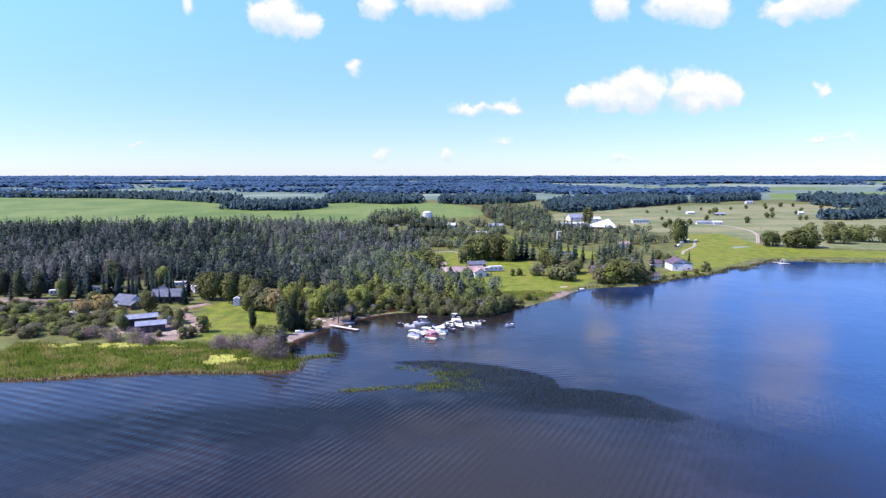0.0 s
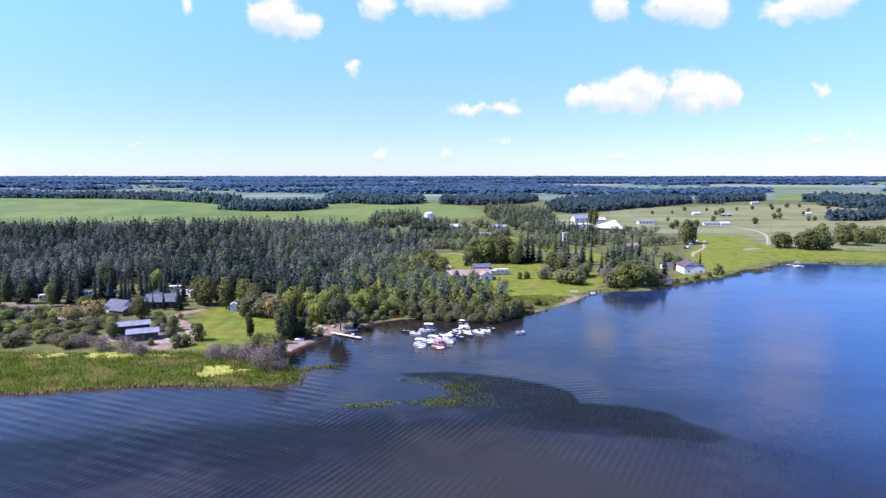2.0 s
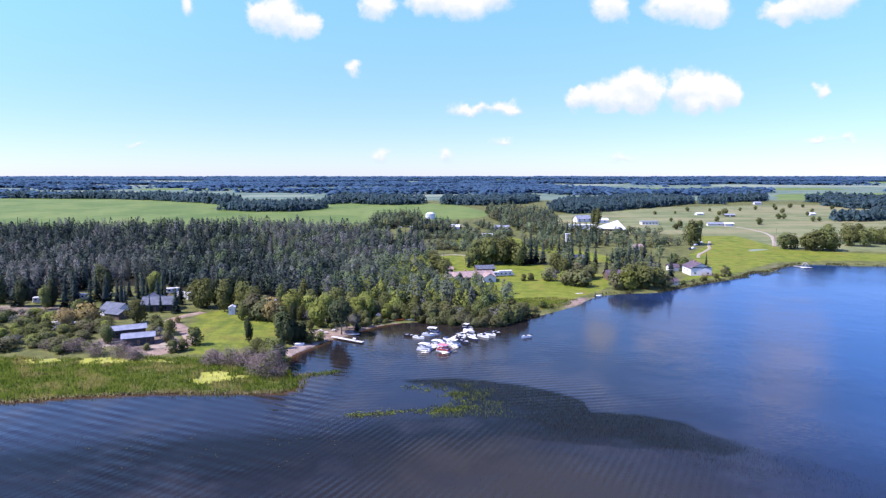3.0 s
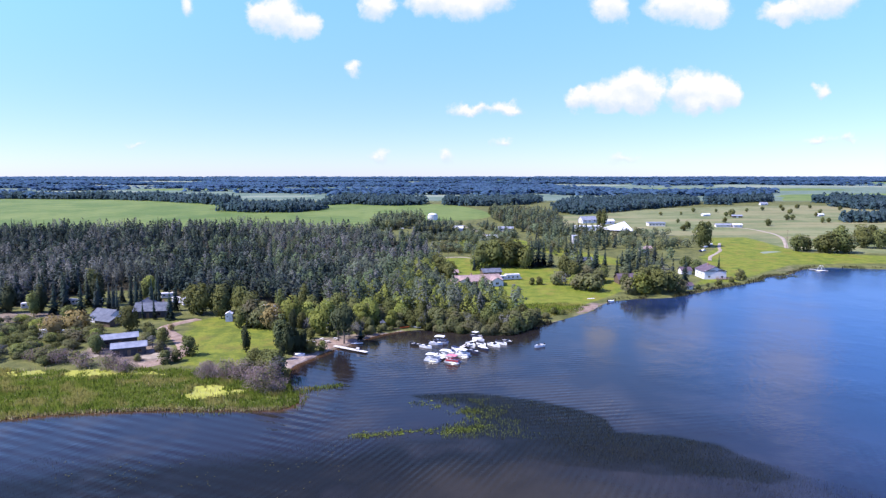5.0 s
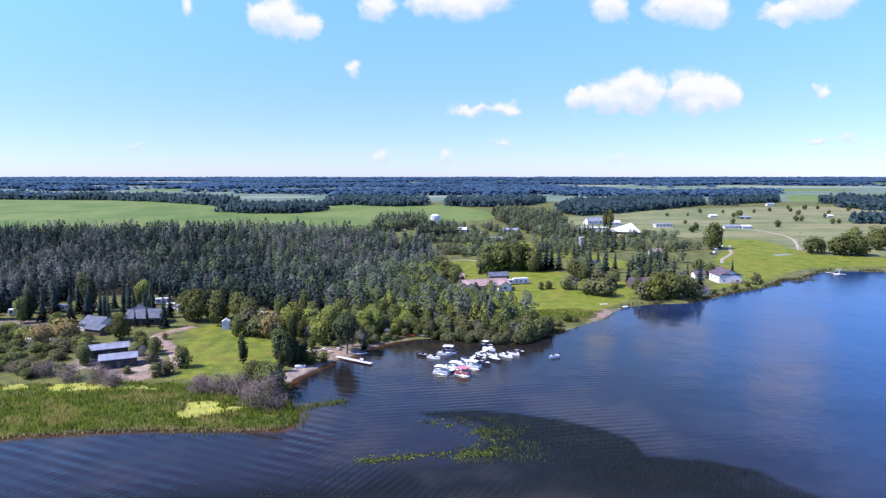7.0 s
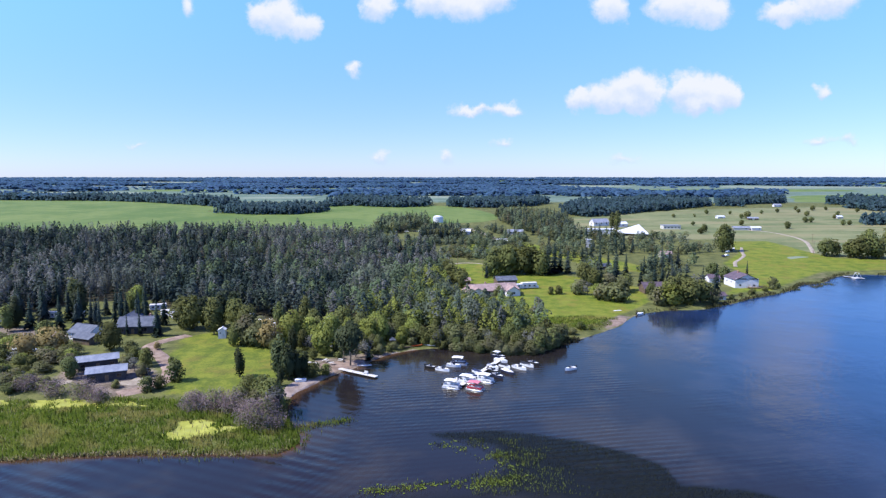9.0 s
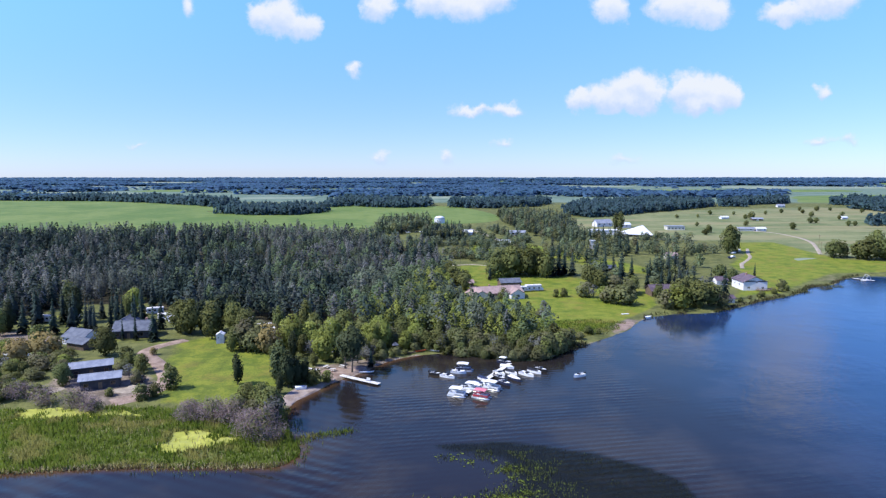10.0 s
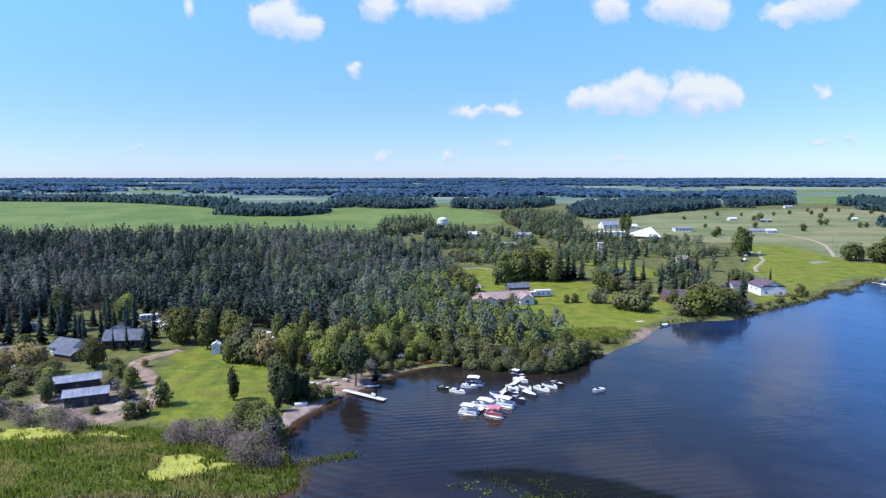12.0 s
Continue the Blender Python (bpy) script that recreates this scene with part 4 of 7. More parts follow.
kind = np.where(patch > 0.22, np.array([1, 0, 4, 2])[share(.68, .80, .90)],
                np.where(patch < -0.25, np.array([0, 4, 5, 1])[share(.40, .80, .93)], np.array([2, 4, 1, 0, 3])[share(.36, .60, .78, .93)]))
kind = np.where(green > 0.45, np.array([2, 1, 3, 4])[share(.66, .80, .93)], kind)
# aspens left of a line fitted to the camera's left view edge turn dark
kind = np.where((fx < -0.46 * fy + 15 + 22 * ripple(fx, fy, 25)) & (kind == 2), 4, kind)
for k, (name, temp, mat, label) in enumerate((
        ("spruce_stand", SPRUCE_FAR, M["spruce"], "dense dark spruces of the lakeside forest"),
        ("thin_aspen_stand", GREY_FAR, M["grey"], "thin greyish aspens among the spruces"),
        ("aspen_stand", ASPEN_FAR, M["aspen"], "green aspens and poplars of the forest"),
        ("birch_stand", ROUND_FAR, M["aspen"], "round leafy trees of the forest"),
        ("dark_poplar_stand", ASPEN_DARK, M["dark_leaf"], "tall dark trees of the inner forest"),
        ("dark_round_stand", ROUND_DARK, M["dark_leaf"], "round dark trees of the inner forest"))):
    fine = {id(ASPEN_FAR): ASPEN_NEAR, id(ROUND_FAR): ROUND_NEAR}.get(id(temp))
    s = (kind == k) & ((fy > 350) | (fine is None))
    stand(name, temp, fx[s], fy[s], mat, label)
    if fine:
        s = (kind == k) & (fy <= 350)
        stand(name, fine, fx[s], fy[s], mat, label)
gx, gy = scatter([(-48, 306), (-24, 296), (-8, 284), (8, 281), (22, 282), (26, 293), (10, 314), (-5, 335), (-10, 375), (-16, 408), (-30, 400), (-32, 350), (-44, 330)], 4.6, r)
stand("young_poplar_stand", ASPEN_NEAR, gx, gy, M["bright"], "light green young poplars by the shore", (0.6, 1.0), (0.8, 1.15))

# copses between the gardens and up the hill
COPSES = [
    ([(48, 745), (62, 660), (84, 585), (104, 590), (112, 640), (128, 780), (92, 850), (55, 850)], 7.0, "mixed", .95),
    ([(-32, 600), (4, 600), (4, 660), (-28, 668)], 5.0, "dark", 0.85),
    ([(-78, 650), (-50, 640), (-35, 690), (-20, 735), (-75, 725)], 5.5, "mixed", 1.0),
    ([(-45, 575), (-20, 560), (10, 560), (30, 545), (45, 560), (20, 580), (-20, 590)], 6.0, "bush", 0.6),
    ([(2, 600), (30, 560), (32, 620), (16, 690), (4, 690)], 8.5, "bush", 0.55),
]
COPSES += [
    ([(44, 590), (64, 596), (58, 650), (34, 690), (30, 670)], 8.0, "mixed", 0.6),
    ([(-20, 520), (-6, 500), (30, 505), (55, 520), (40, 545), (0, 555)], 10.0, "bush", 0.5),
    ([(-8, 500), (15, 488), (28, 500), (10, 520), (-12, 530)], 6.0, "bush", 0.6),
    ([(20, 520), (48, 540), (62, 590), (44, 600), (30, 570)], 6.5, "bush", 0.6),
    ([(55, 500), (80, 478), (100, 505), (130, 520), (150, 560), (120, 585), (85, 570), (60, 545)], 9.5, "mixed", 0.88),
]
COPSES += [
    ([(130, 520), (165, 512), (190, 520), (200, 540), (150, 570)], 9.0, "leafy", 0.8),
    ([(66, 395), (82, 398), (92, 425), (100, 450), (80, 460), (66, 430)], 8.5, "mixed", 0.9),
    ([(100, 400), (118, 396), (130, 420), (146, 450), (160, 480), (120, 470), (104, 430)], 10.0, "mixed", 0.9),
    ([(140, 600), (180, 585), (200, 600), (190, 612), (150, 608)], 7.0, "leafy", 0.7),
    ([(98, 600), (128, 590), (150, 600), (130, 625), (104, 628)], 6.8, "mixed", 0.9),
]
cx = {k: [] for k in ("spruce", "aspen", "round", "pale")}
for poly, step, sort, size in COPSES:
    x, y = scatter(poly, step, r)
    d = r.uniform(size=len(x))
    share = {"mixed": (0.30, 0.46), "dark": (0.75, 0.9), "bush": (0.0, 0.0), "leafy": (0.05, 0.3)}[sort]
    for k, s in (("spruce", d < share[0]), ("aspen", (d >= share[0]) & (d < share[1])), ("round", (d >= share[1]) & (d < .8)), ("pale", d >= max(share[1], .8))):
        cx[k].append(np.column_stack([x[s], y[s], np.full(s.sum(), size)]))
for k, name, temp, mat, label in (("spruce", "spruce_copse", SPRUCE_FAR, "spruce", "dark spruces between gardens and pasture"),
                                  ("aspen", "aspen_copse", ASPEN_FAR, "garden", "aspens between gardens and pasture"),
                                  ("round", "bush_copse", ROUND_MID, "garden", "leafy trees and bushes between the gardens"),
                                  ("pale", "willow_copse", ROUND_MID, "willow", "pale willows between the gardens")):
    c = np.concatenate(cx[k])
    V, F, N, T = many(temp, c[:, 0], c[:, 1], height(c[:, 0], c[:, 1]) - .3, c[:, 2] * r.uniform(.75, 1.2, len(c)), (0.5 + 0.5 * c[:, 2]) * r.uniform(.85, 1.25, len(c)), r)
    tagged(new(name, mesh_of(name, V, F, [M[mat]], normals=N, tree=T)), label, "trees", kind="stuff")

# woods beyond the fields: closed lines in plan, spacing of trees
FINE = 0.72
FAR_WOODS = [
    ([(-1300, 1180), (-720, 1134), (-576, 1112), (-434, 1018), (-327, 950), (-316, 1010), (-430, 1075), (-600, 1190), (-1300, 1270)], 7.5),
    ([(-296, 848), (-246, 830), (-194, 830), (-164, 866), (-166, 900), (-296, 915)], 6.5),
    ([(-182, 952), (-140, 974), (-86, 940), (-34, 958), (-30, 1010), (-90, 1060), (-180, 1080)], 7.5),
    ([(-4, 957), (56, 938), (119, 972), (156, 1045), (140, 1090), (60, 1060), (0, 1040)], 7.5),
    ([(134, 846), (155, 800), (196, 823), (245, 866), (293, 896), (373, 968), (390, 1030), (300, 1040), (180, 980)], 7.0),
]
FAR_WOODS += [
    ([(380, 965), (420, 962), (430, 1010), (396, 1010)], 7.0),
    ([(420, 992), (520, 1040), (540, 1090), (440, 1060)], 7.0),
    ([(545, 950), (556, 890), (640, 840), (800, 820), (820, 880), (640, 930)], 7.5),
    ([(424, 712), (457, 712), (519, 735), (620, 730), (640, 755), (520, 762), (440, 738)], 6.5),
    ([(560, 1000), (900, 960), (1400, 960), (1400, 1010), (900, 1030), (600, 1070)], 9.0),
]
x0, y0, sz = [], [], []
for poly, step in FAR_WOODS:
    x, y = scatter(poly, step * FINE, r)
    x0.append(x), y0.append(y), sz.append(np.full(len(x), step * FINE * 0.8))
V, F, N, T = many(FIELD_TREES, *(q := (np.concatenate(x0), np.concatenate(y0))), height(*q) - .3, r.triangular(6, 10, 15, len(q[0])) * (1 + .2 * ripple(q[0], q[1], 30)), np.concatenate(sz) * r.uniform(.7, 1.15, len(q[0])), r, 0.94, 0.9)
tagged(new("field_woods", mesh_of("field_woods", V, F, [M["farwood"]], normals=N, tree=T)), "dark woods along the far fields with haze in their colour", "forest", kind="stuff")

x0, y0, sz = [], [], []
y = 1150.0
while y < 4800:
    gap = 20 + (y - 1150) * 0.015
    step = 7 + (y - 1150) * 0.0036
    half = 0.80 * y + 120
    x = np.arange(-half, half, step)
    x = x + r.uniform(-.4, .4, len(x)) * step
    yy = y + r.uniform(-.5, .5, len(x)) * gap
    mask = ripple(x * 0.45, yy, 95) + 0.6 * ripple(x * .3 + 300, yy, 40) + np.clip((y - 1400) / 2600, -0.1, 0.8) - 0.35 * (x > 300) * (y < 2600)
    keep = mask > 0.06
    for poly in ([(-430, 1140), (-240, 1180), (-230, 1310), (-410, 1300)], [(-130, 1200), (70, 1210), (80, 1340), (-120, 1340)], [(140, 1010), (340, 1000), (390, 1125), (190, 1160)],
                 [(530, 1070), (900, 1010), (1310, 1140), (1110, 1430), (690, 1390)], [(290, 2000), (630, 1980), (690, 2360), (340, 2410)]):
        keep &= ~inside(np.array(poly, float), x, yy)
    for cx_, cy_, wx, wy in FAR_FIELDS:
        keep &= ~((np.abs(x - cx_) < wx) & (yy > cy_ - wy - 60) & (yy < cy_ + wy))
    x0.append(x[keep]), y0.append(yy[keep]), sz.append(np.full(keep.sum(), step * 0.95))
    y += gap
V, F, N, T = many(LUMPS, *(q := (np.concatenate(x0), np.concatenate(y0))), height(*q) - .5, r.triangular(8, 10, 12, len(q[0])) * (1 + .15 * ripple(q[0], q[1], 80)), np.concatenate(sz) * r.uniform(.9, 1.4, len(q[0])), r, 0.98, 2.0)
tagged(new("horizon_woods", mesh_of("horizon_woods", V, F, [M["horizon"]], normals=N, tree=T)), "endless woods tinted haze blue out to the flat horizon", "forest", kind="stuff")

# ---------------------------------------------------------------- single trees and bushes
TREES = {}


def tree_maker(kind, n, near):
    q = np.random.default_rng(100 + n + sum(map(ord, kind)))
    if kind == "spruce":
        return 14.0, spruce_crown(q, 14, 2.6, 17, 10), limbs(q, 13, 0.5, 0.2, n=0), M["spruce"]
    fine = 1.0 if near else 0.68
    leaf = 1.0 if near else 1.2
    if kind == "poplar":
        return 14.0, round_crown(q, 14, 3.0, int(1700 * fine), 0.36 * leaf, 0.05, 24), limbs(q, 13, 1.8, 0.2), M["leaf"]
    if kind == "bright":
        return 9.0, round_crown(q, 9, 4.4, int(1500 * fine), 0.35 * leaf, 0.0, 16), limbs(q, 7.5, 3.2, 0.2), M["bright"]
    if kind == "willow":
        return 6.0, round_crown(q, 6, 3.6, int(800 * fine), 0.34 * leaf, -0.05, 13), limbs(q, 5, 2.6, 0.12, 0.1), M["willow"]
    if kind == "golden":
        return 6.0, round_crown(q, 6, 3.8, 900, 0.32, -0.05, 14), limbs(q, 5, 2.6, 0.12, 0.1), M["golden"]
    if kind == "thin":
        return 7.0, round_crown(q, 7, 2.6, 330, 0.24, 0.12, 11), limbs(q, 7, 2.6, 0.14, 0.25, 9), M["grey"]
    if kind == "dark":
        return 12.0, round_crown(q, 12, 2.7, 1900, 0.34, 0.02, 22), limbs(q, 11, 1.6, 0.2), M["deep"]
    if kind == "stemmed":
        return 14.0, round_crown(q, 14, 4.3, 2200, 0.40, 0.26, 17), limbs(q, 12, 3.4, 0.28, 0.24, 7), M["deep"]
    if kind == "bush":
        return 10.0, round_crown(q, 10, 4.8, 900, 0.50, -0.08, 18), limbs(q, 7, 3.0, 0.2, n=3), M["leaf"]
    return 10.0, round_crown(q, 10, 4.6, int(1700 * fine), 0.37 * leaf, 0.0, 18), limbs(q, 8, 3.4, 0.22), M["leaf"]


TREE_WORDS = {
    "spruce": ("spruce", "tall dark green spruce with drooping boughs", "tree"),
    "poplar": ("poplar", "tall narrow green poplar with ragged crown", "tree"),
    "bright": ("bright_tree", "round yellowish-green leafy tree", "tree"),
    "willow": ("willow_bush", "grey-green bushy willow near the shore", "bush"),
    "golden": ("golden_willow", "broad golden-brown willow beside the camp houses", "bush"),
    "thin": ("thin_tree", "sparse greyish tree with bare limbs", "tree"),
    "leafy": ("leafy_tree", "round dark green leafy tree", "tree"),
    "dark": ("dark_poplar", "tall dark green poplar leafy to the ground", "tree"),
    "stemmed": ("shore_tree", "tall spreading green tree with bare lower trunk", "tree"),
    "bush": ("round_bush", "low round dark green bush", "bush"),
}


def plant(kind, x, y, H, fat=1.0, sink=0.05):
    """Sets one tree; trees of one kind share a few crowns."""
    name, label, category = TREE_WORDS[kind]
    key = (kind, int(rng.integers(0, 4)), y < 325)
    made = key not in TREES
    if made:
        h0, (V, F), wood, mat = tree_maker(*key)
        TREES[key] = (h0, root(name, pose(0, 0, 0), label, category, category + "s by the lake"))
        part("trunk", wood, M["bark"], TREES[key][1], "grey-brown bark")
        V, F, N = rounded(V, F, 0.78)
        part("crown", mesh_of("crown", V, F, [mat], normals=N), mat, TREES[key][1])
    h0, ob = TREES[key]
    k = H / h0
    m = pose(x, y, float(height(x, y)) - sink, 0, 0, float(rng.uniform(0, 360))) @ Matrix.Diagonal((k * fat, k * fat, k, 1))
    if not made:
        ob = copy_thing(ob, Matrix())
    ob.matrix_basis = m
    return ob


def plant_all(rows):
    for row in rows:
        plant(*row)


# the point beside the marsh and the beach
plant_all([("leafy", -55, 213, 9.2, .85), ("thin", -52.5, 209, 8.5, 1.1), ("leafy", -60, 220, 7.2, .8), ("willow", -56.5, 218, 6.5, .8), ("willow", -59, 214, 6, .9), ("thin", -57, 222, 6, 1.0),
           ("dark", -59.5, 240, 13.4, .9), ("dark", -57, 238, 11, .8), ("dark", -55, 240.5, 8.5, .9), ("dark", -53, 242, 7.5, .9), ("bush", -50, 241.5, 4.6, 1.2), ("bush", -47, 244.5, 3.4, 1.2),
           ("dark", -61, 244, 9, .9), ("leafy", -62, 228, 5, .8)])
# round the beach and the camp site behind it
plant_all([("stemmed", -41, 253.5, 14.6, .9), ("stemmed", -43.5, 256, 12, .8), ("spruce", -35.8, 259, 5.7, 1.1), ("thin", -38, 265, 5.2, 1.1), ("thin", -40.5, 262, 5.5, 1.0), ("thin", -36.5, 268, 4.6, 1.1),
           ("bright", -51, 265, 11.5, .85), ("dark", -47.5, 265, 8.3, .7), ("bright", -37.5, 278, 9.3, .75), ("bright", -33.5, 280, 9.0, .75), ("bright", -32.5, 271, 2.8, 1.0), ("leafy", -28, 283, 6, .9),
           ("bush", -25.5, 282, 4, 1.0), ("leafy", -21, 283, 6.5, .9), ("bush", -18, 280, 3.4, 1.1), ("willow", -13, 279.5, 4.5, 1.0), ("dark", -45, 281, 9, .8), ("leafy", -42, 285, 10, .8)])
plant_all([("bright", -65, 278, 12.2, .85), ("golden", -72, 274, 9.6, .8), ("willow", -81, 278, 10.5, 1.0), ("leafy", -84.5, 275, 8.2, .75), ("willow", -77, 274, 8, .9), ("bright", -69, 284, 9, .9),
           ("leafy", -60, 271, 7, .8), ("thin", -56.5, 268, 6, 1.2), ("dark", -62, 266, 9.5, .8), ("dark", -64, 255, 7, .8), ("leafy", -57, 283, 9, .8), ("bright", -53, 288, 9, .8),
           ("leafy", -60, 291, 10, .8), ("poplar", -74, 295, 12, .9), ("leafy", -50, 297, 10, .9), ("bright", -36, 291, 9, .9), ("leafy", -28, 291, 9, .9), ("poplar", -66, 303, 13, .9),
           ("willow", -79, 287, 8, .9), ("leafy", -86, 294, 11, .85)])
# bright willows overhanging the bank behind the gazebo
plant_all([("bright", -26, 279, 6.5, .9), ("willow", -23, 280, 5, 1.0), ("leafy", -19, 281, 6, .9), ("bright", -40, 281, 8.5, .8), ("leafy", -36, 284, 8, .9), ("willow", -31, 283, 6.5, 1.0),
           ("bright", -46, 286, 8, .9), ("bright", -23, 286, 7.5, .9), ("poplar", -14, 286, 9, .9), ("leafy", -9, 281, 7, .9), ("bright", -55, 274, 8, .85), ("bright", -59, 279, 9.5, .85)])
# growth hanging over the bank between dock and gazebo
plant_all([("bush", -35.5, 261.5, 2.2, 1.1), ("willow", -33, 267, 3.4, 1.0), ("bush", -30, 269.5, 2.0, 1.2), ("willow", -28.5, 272, 3.0, 1.0), ("leafy", -34, 271, 5.5, .8), ("bush", -25.5, 273, 1.8, 1.2),
           ("willow", -22.5, 276.5, 3.2, 1.0), ("bush", -18.5, 277.5, 2.6, 1.2), ("thin", -37, 262, 4.5, 1.0), ("leafy", -39, 267.5, 6.5, .8), ("willow", -36, 273, 5, .9), ("bush", -15, 277, 2.6, 1.2)])
# low growth between the camp pitches
plant_all([("bush", -46, 260, 2.6, 1.2), ("bush", -34.5, 266, 2.0, 1.2), ("leafy", -54, 259, 4, .9), ("bush", -57, 250, 3.4, 1.2), ("leafy", -55, 247, 5.5, .8), ("bush", -30, 274, 2.2, 1.2),
           ("thin", -44, 270, 6, 1.0), ("leafy", -41, 272, 7, .8), ("willow", -47, 276, 6, .9), ("bush", -59, 262, 3, 1.2), ("leafy", -67, 263, 6, .8), ("dark", -57.5, 243.5, 8, .9),
           ("leafy", -64, 224, 6.5, .9), ("willow", -66, 221, 4.5, 1.1), ("bush", -61.5, 231, 4, 1.0), ("dark", -58, 233, 6, .8)])
# the meadow's edge and the cabins
plant_all([("dark", -72, 240.5, 9.3, .8), ("bush", -89.5, 236.5, 6.2, 1.0), ("bush", -94, 228.5, 4.2, 1.3), ("bush", -91, 230.5, 3.8, 1.1), ("bush", -104, 231, 2.3, 1.2), ("willow", -101, 240.5, 4.2, .8),
           ("thin", -106, 246, 4.3, 1.1), ("leafy", -104, 250.5, 6.1, .8), ("leafy", -106.5, 254, 5, .8), ("leafy", -116, 264, 4.8, 1.2), ("leafy", -112, 259, 4.4, 1.0), ("willow", -110, 250, 4.5, 1.0),
           ("leafy", -121.5, 239, 6.4, .85), ("leafy", -124, 243, 5.6, .9), ("leafy", -126, 269.5, 9.8, .95), ("leafy", -135, 264.5, 4.5, 1.2), ("golden", -110, 270.5, 2.8, .8), ("bush", -98, 254, 2.2, 1.1),
           ("willow", -128, 250, 4.5, 1.1), ("bright", -131, 256, 4.5, 1.1), ("bush", -124, 232, 3.2, 1.2)])
plant_all([("golden", -145, 268, 8.4, 1.15), ("golden", -150.5, 263, 7.7, 1.0), ("bush", -140, 258, 4.5, 1.2), ("bright", -152, 345, 9.5, .9), ("leafy", -158, 286, 7, 1.0), ("willow", -136, 254, 4, 1.2),
           ("poplar", -98, 291.5, 14.2, 1.15), ("leafy", -108, 298, 13.6, .8), ("leafy", -113, 300, 13, .8), ("dark", -104, 300, 13, .9), ("spruce", -118, 288.5, 13.8, 1.0), ("leafy", -92, 300, 12, .85)])
# slim spruces before the camp houses
plant_all([("spruce", -125, 289.5, 12, .55), ("spruce", -130, 290, 9, .6), ("spruce", -128, 301, 14, .55), ("spruce", -136, 297, 14.6, .5), ("spruce", -144, 297, 14.6, .55), ("spruce", -147.5, 300, 13, .6), ("spruce", -140.5, 302, 15, .6), ("spruce", -133, 305, 16, .7),
           ("spruce", -151, 304, 14, .8), ("spruce", -158, 308, 15, .9), ("spruce", -166, 314, 15, .9), ("spruce", -123, 306, 15, .8), ("spruce", -116, 310, 17, .9), ("spruce", -160, 298, 14, .9),
           ("spruce", -172, 299, 14, 1.1), ("spruce", -182, 303, 15, 1.1), ("spruce", -196, 302, 15, 1.1), ("spruce", -178, 316, 16, 1.0), ("spruce", -146, 318, 16, .9), ("spruce", -138, 322, 16, .8)])
# scrub behind the marsh, trees round the camp
q = np.random.default_rng(21)
HOMES = np.array([(-110.5, 239), (-119.5, 250.5), (-143, 287), (-139, 280), (-128.5, 296.5), (-134, 301), (-138, 334), (-130, 326), (-124, 330), (-93, 286), (-152, 268)], float)
x, y = scatter([(-215, 236), (-128, 226), (-132, 240), (-133, 262), (-150, 282), (-215, 284)], 5.0, q)
for px, py in zip(x, y):
    if np.hypot(*(HOMES - (px, py)).T).min() > 7:
        plant(("leafy", "thin", "bush", "willow", "leafy", "bright")[int(q.integers(0, 6))], px, py, q.uniform(2.0, 4.4), q.uniform(1.2, 1.9))
x, y = scatter([(-215, 292), (-158, 294), (-150, 304), (-120, 314), (-98, 304), (-94, 318), (-130, 340), (-185, 352), (-215, 330)], 11.5, q)
for px, py in zip(x, y):
    if np.hypot(*(HOMES - (px, py)).T).min() > 8 and not (-190 < px < -175 and py > 335):
        plant(("spruce", "spruce", "spruce", "dark", "poplar")[int(q.integers(0, 5))], px, py, q.uniform(9, 16), q.uniform(.85, 1.1))
# willows and bushes along the shore in front of the lawn
q = np.random.default_rng(8)
for i in range(64):
    t = q.uniform(-16, 32)
    y = np.interp(t, [-15, -5, 5, 16, 22, 30, 36], [276, 273.5, 270.5, 268, 271, 280, 286]) + 13 * q.uniform(0, 1) ** 1.6
    plant(("willow", "willow", "leafy", "thin", "bush")[int(q.integers(0, 5))], t, y, q.uniform(3.5, 7.0) + (y - 272) * .06, q.uniform(.8, 1.1))
for i in range(30):
    t = q.uniform(0, 1)
    x, y = np.interp(t, [0, .2, .45, .7, 1], [33, 45, 60, 122, 182]), np.interp(t, [0, .2, .45, .7, 1], [287, 299, 309, 353, 401])
    if t < .22 or t > .68:
        plant("willow" if q.uniform() < .6 else "bush", x + q.uniform(-2, 1), y + q.uniform(0, 4), q.uniform(1.6, 3.4), q.uniform(.9, 1.3))
for i in range(34):
    t = q.uniform(-14, 30)
    y = np.interp(t, [-15, -5, 5, 16, 22, 30, 36], [275, 272.5, 269, 266.5, 270, 279, 285]) + q.uniform(-.6, 1.4)
    plant("willow" if i % 3 else "bush", t, y, q.uniform(2.6, 5.0), q.uniform(.9, 1.25), .5)
# the lawn, the point with the white house, the garden trees behind
plant_all([("leafy", 15, 357, 8, .7), ("thin", 17, 355, 7, .9), ("thin", 31, 334, 6, 1.0), ("willow", 28, 326, 4, 1.0), ("bush", 43, 373, 4, 1.0), ("bush", 47, 374, 4.5, 1.0),
           ("willow", 57, 373, 7.5, 1.0), ("thin", 61, 371, 7, 1.2), ("willow", 66, 358, 8.5, 1.1), ("willow", 71, 354, 9, 1.2), ("bright", 64, 364, 7, 1.0), ("bright", 93, 346, 11, 1.2),
           ("leafy", 103, 348, 12, 1.1), ("leafy", 110, 352, 11, 1.0), ("willow", 88, 346, 8, 1.0), ("leafy", 98, 354, 12, 1.0), ("leafy", 93, 371, 7, .9), ("leafy", 101, 372, 6.5, .9)])
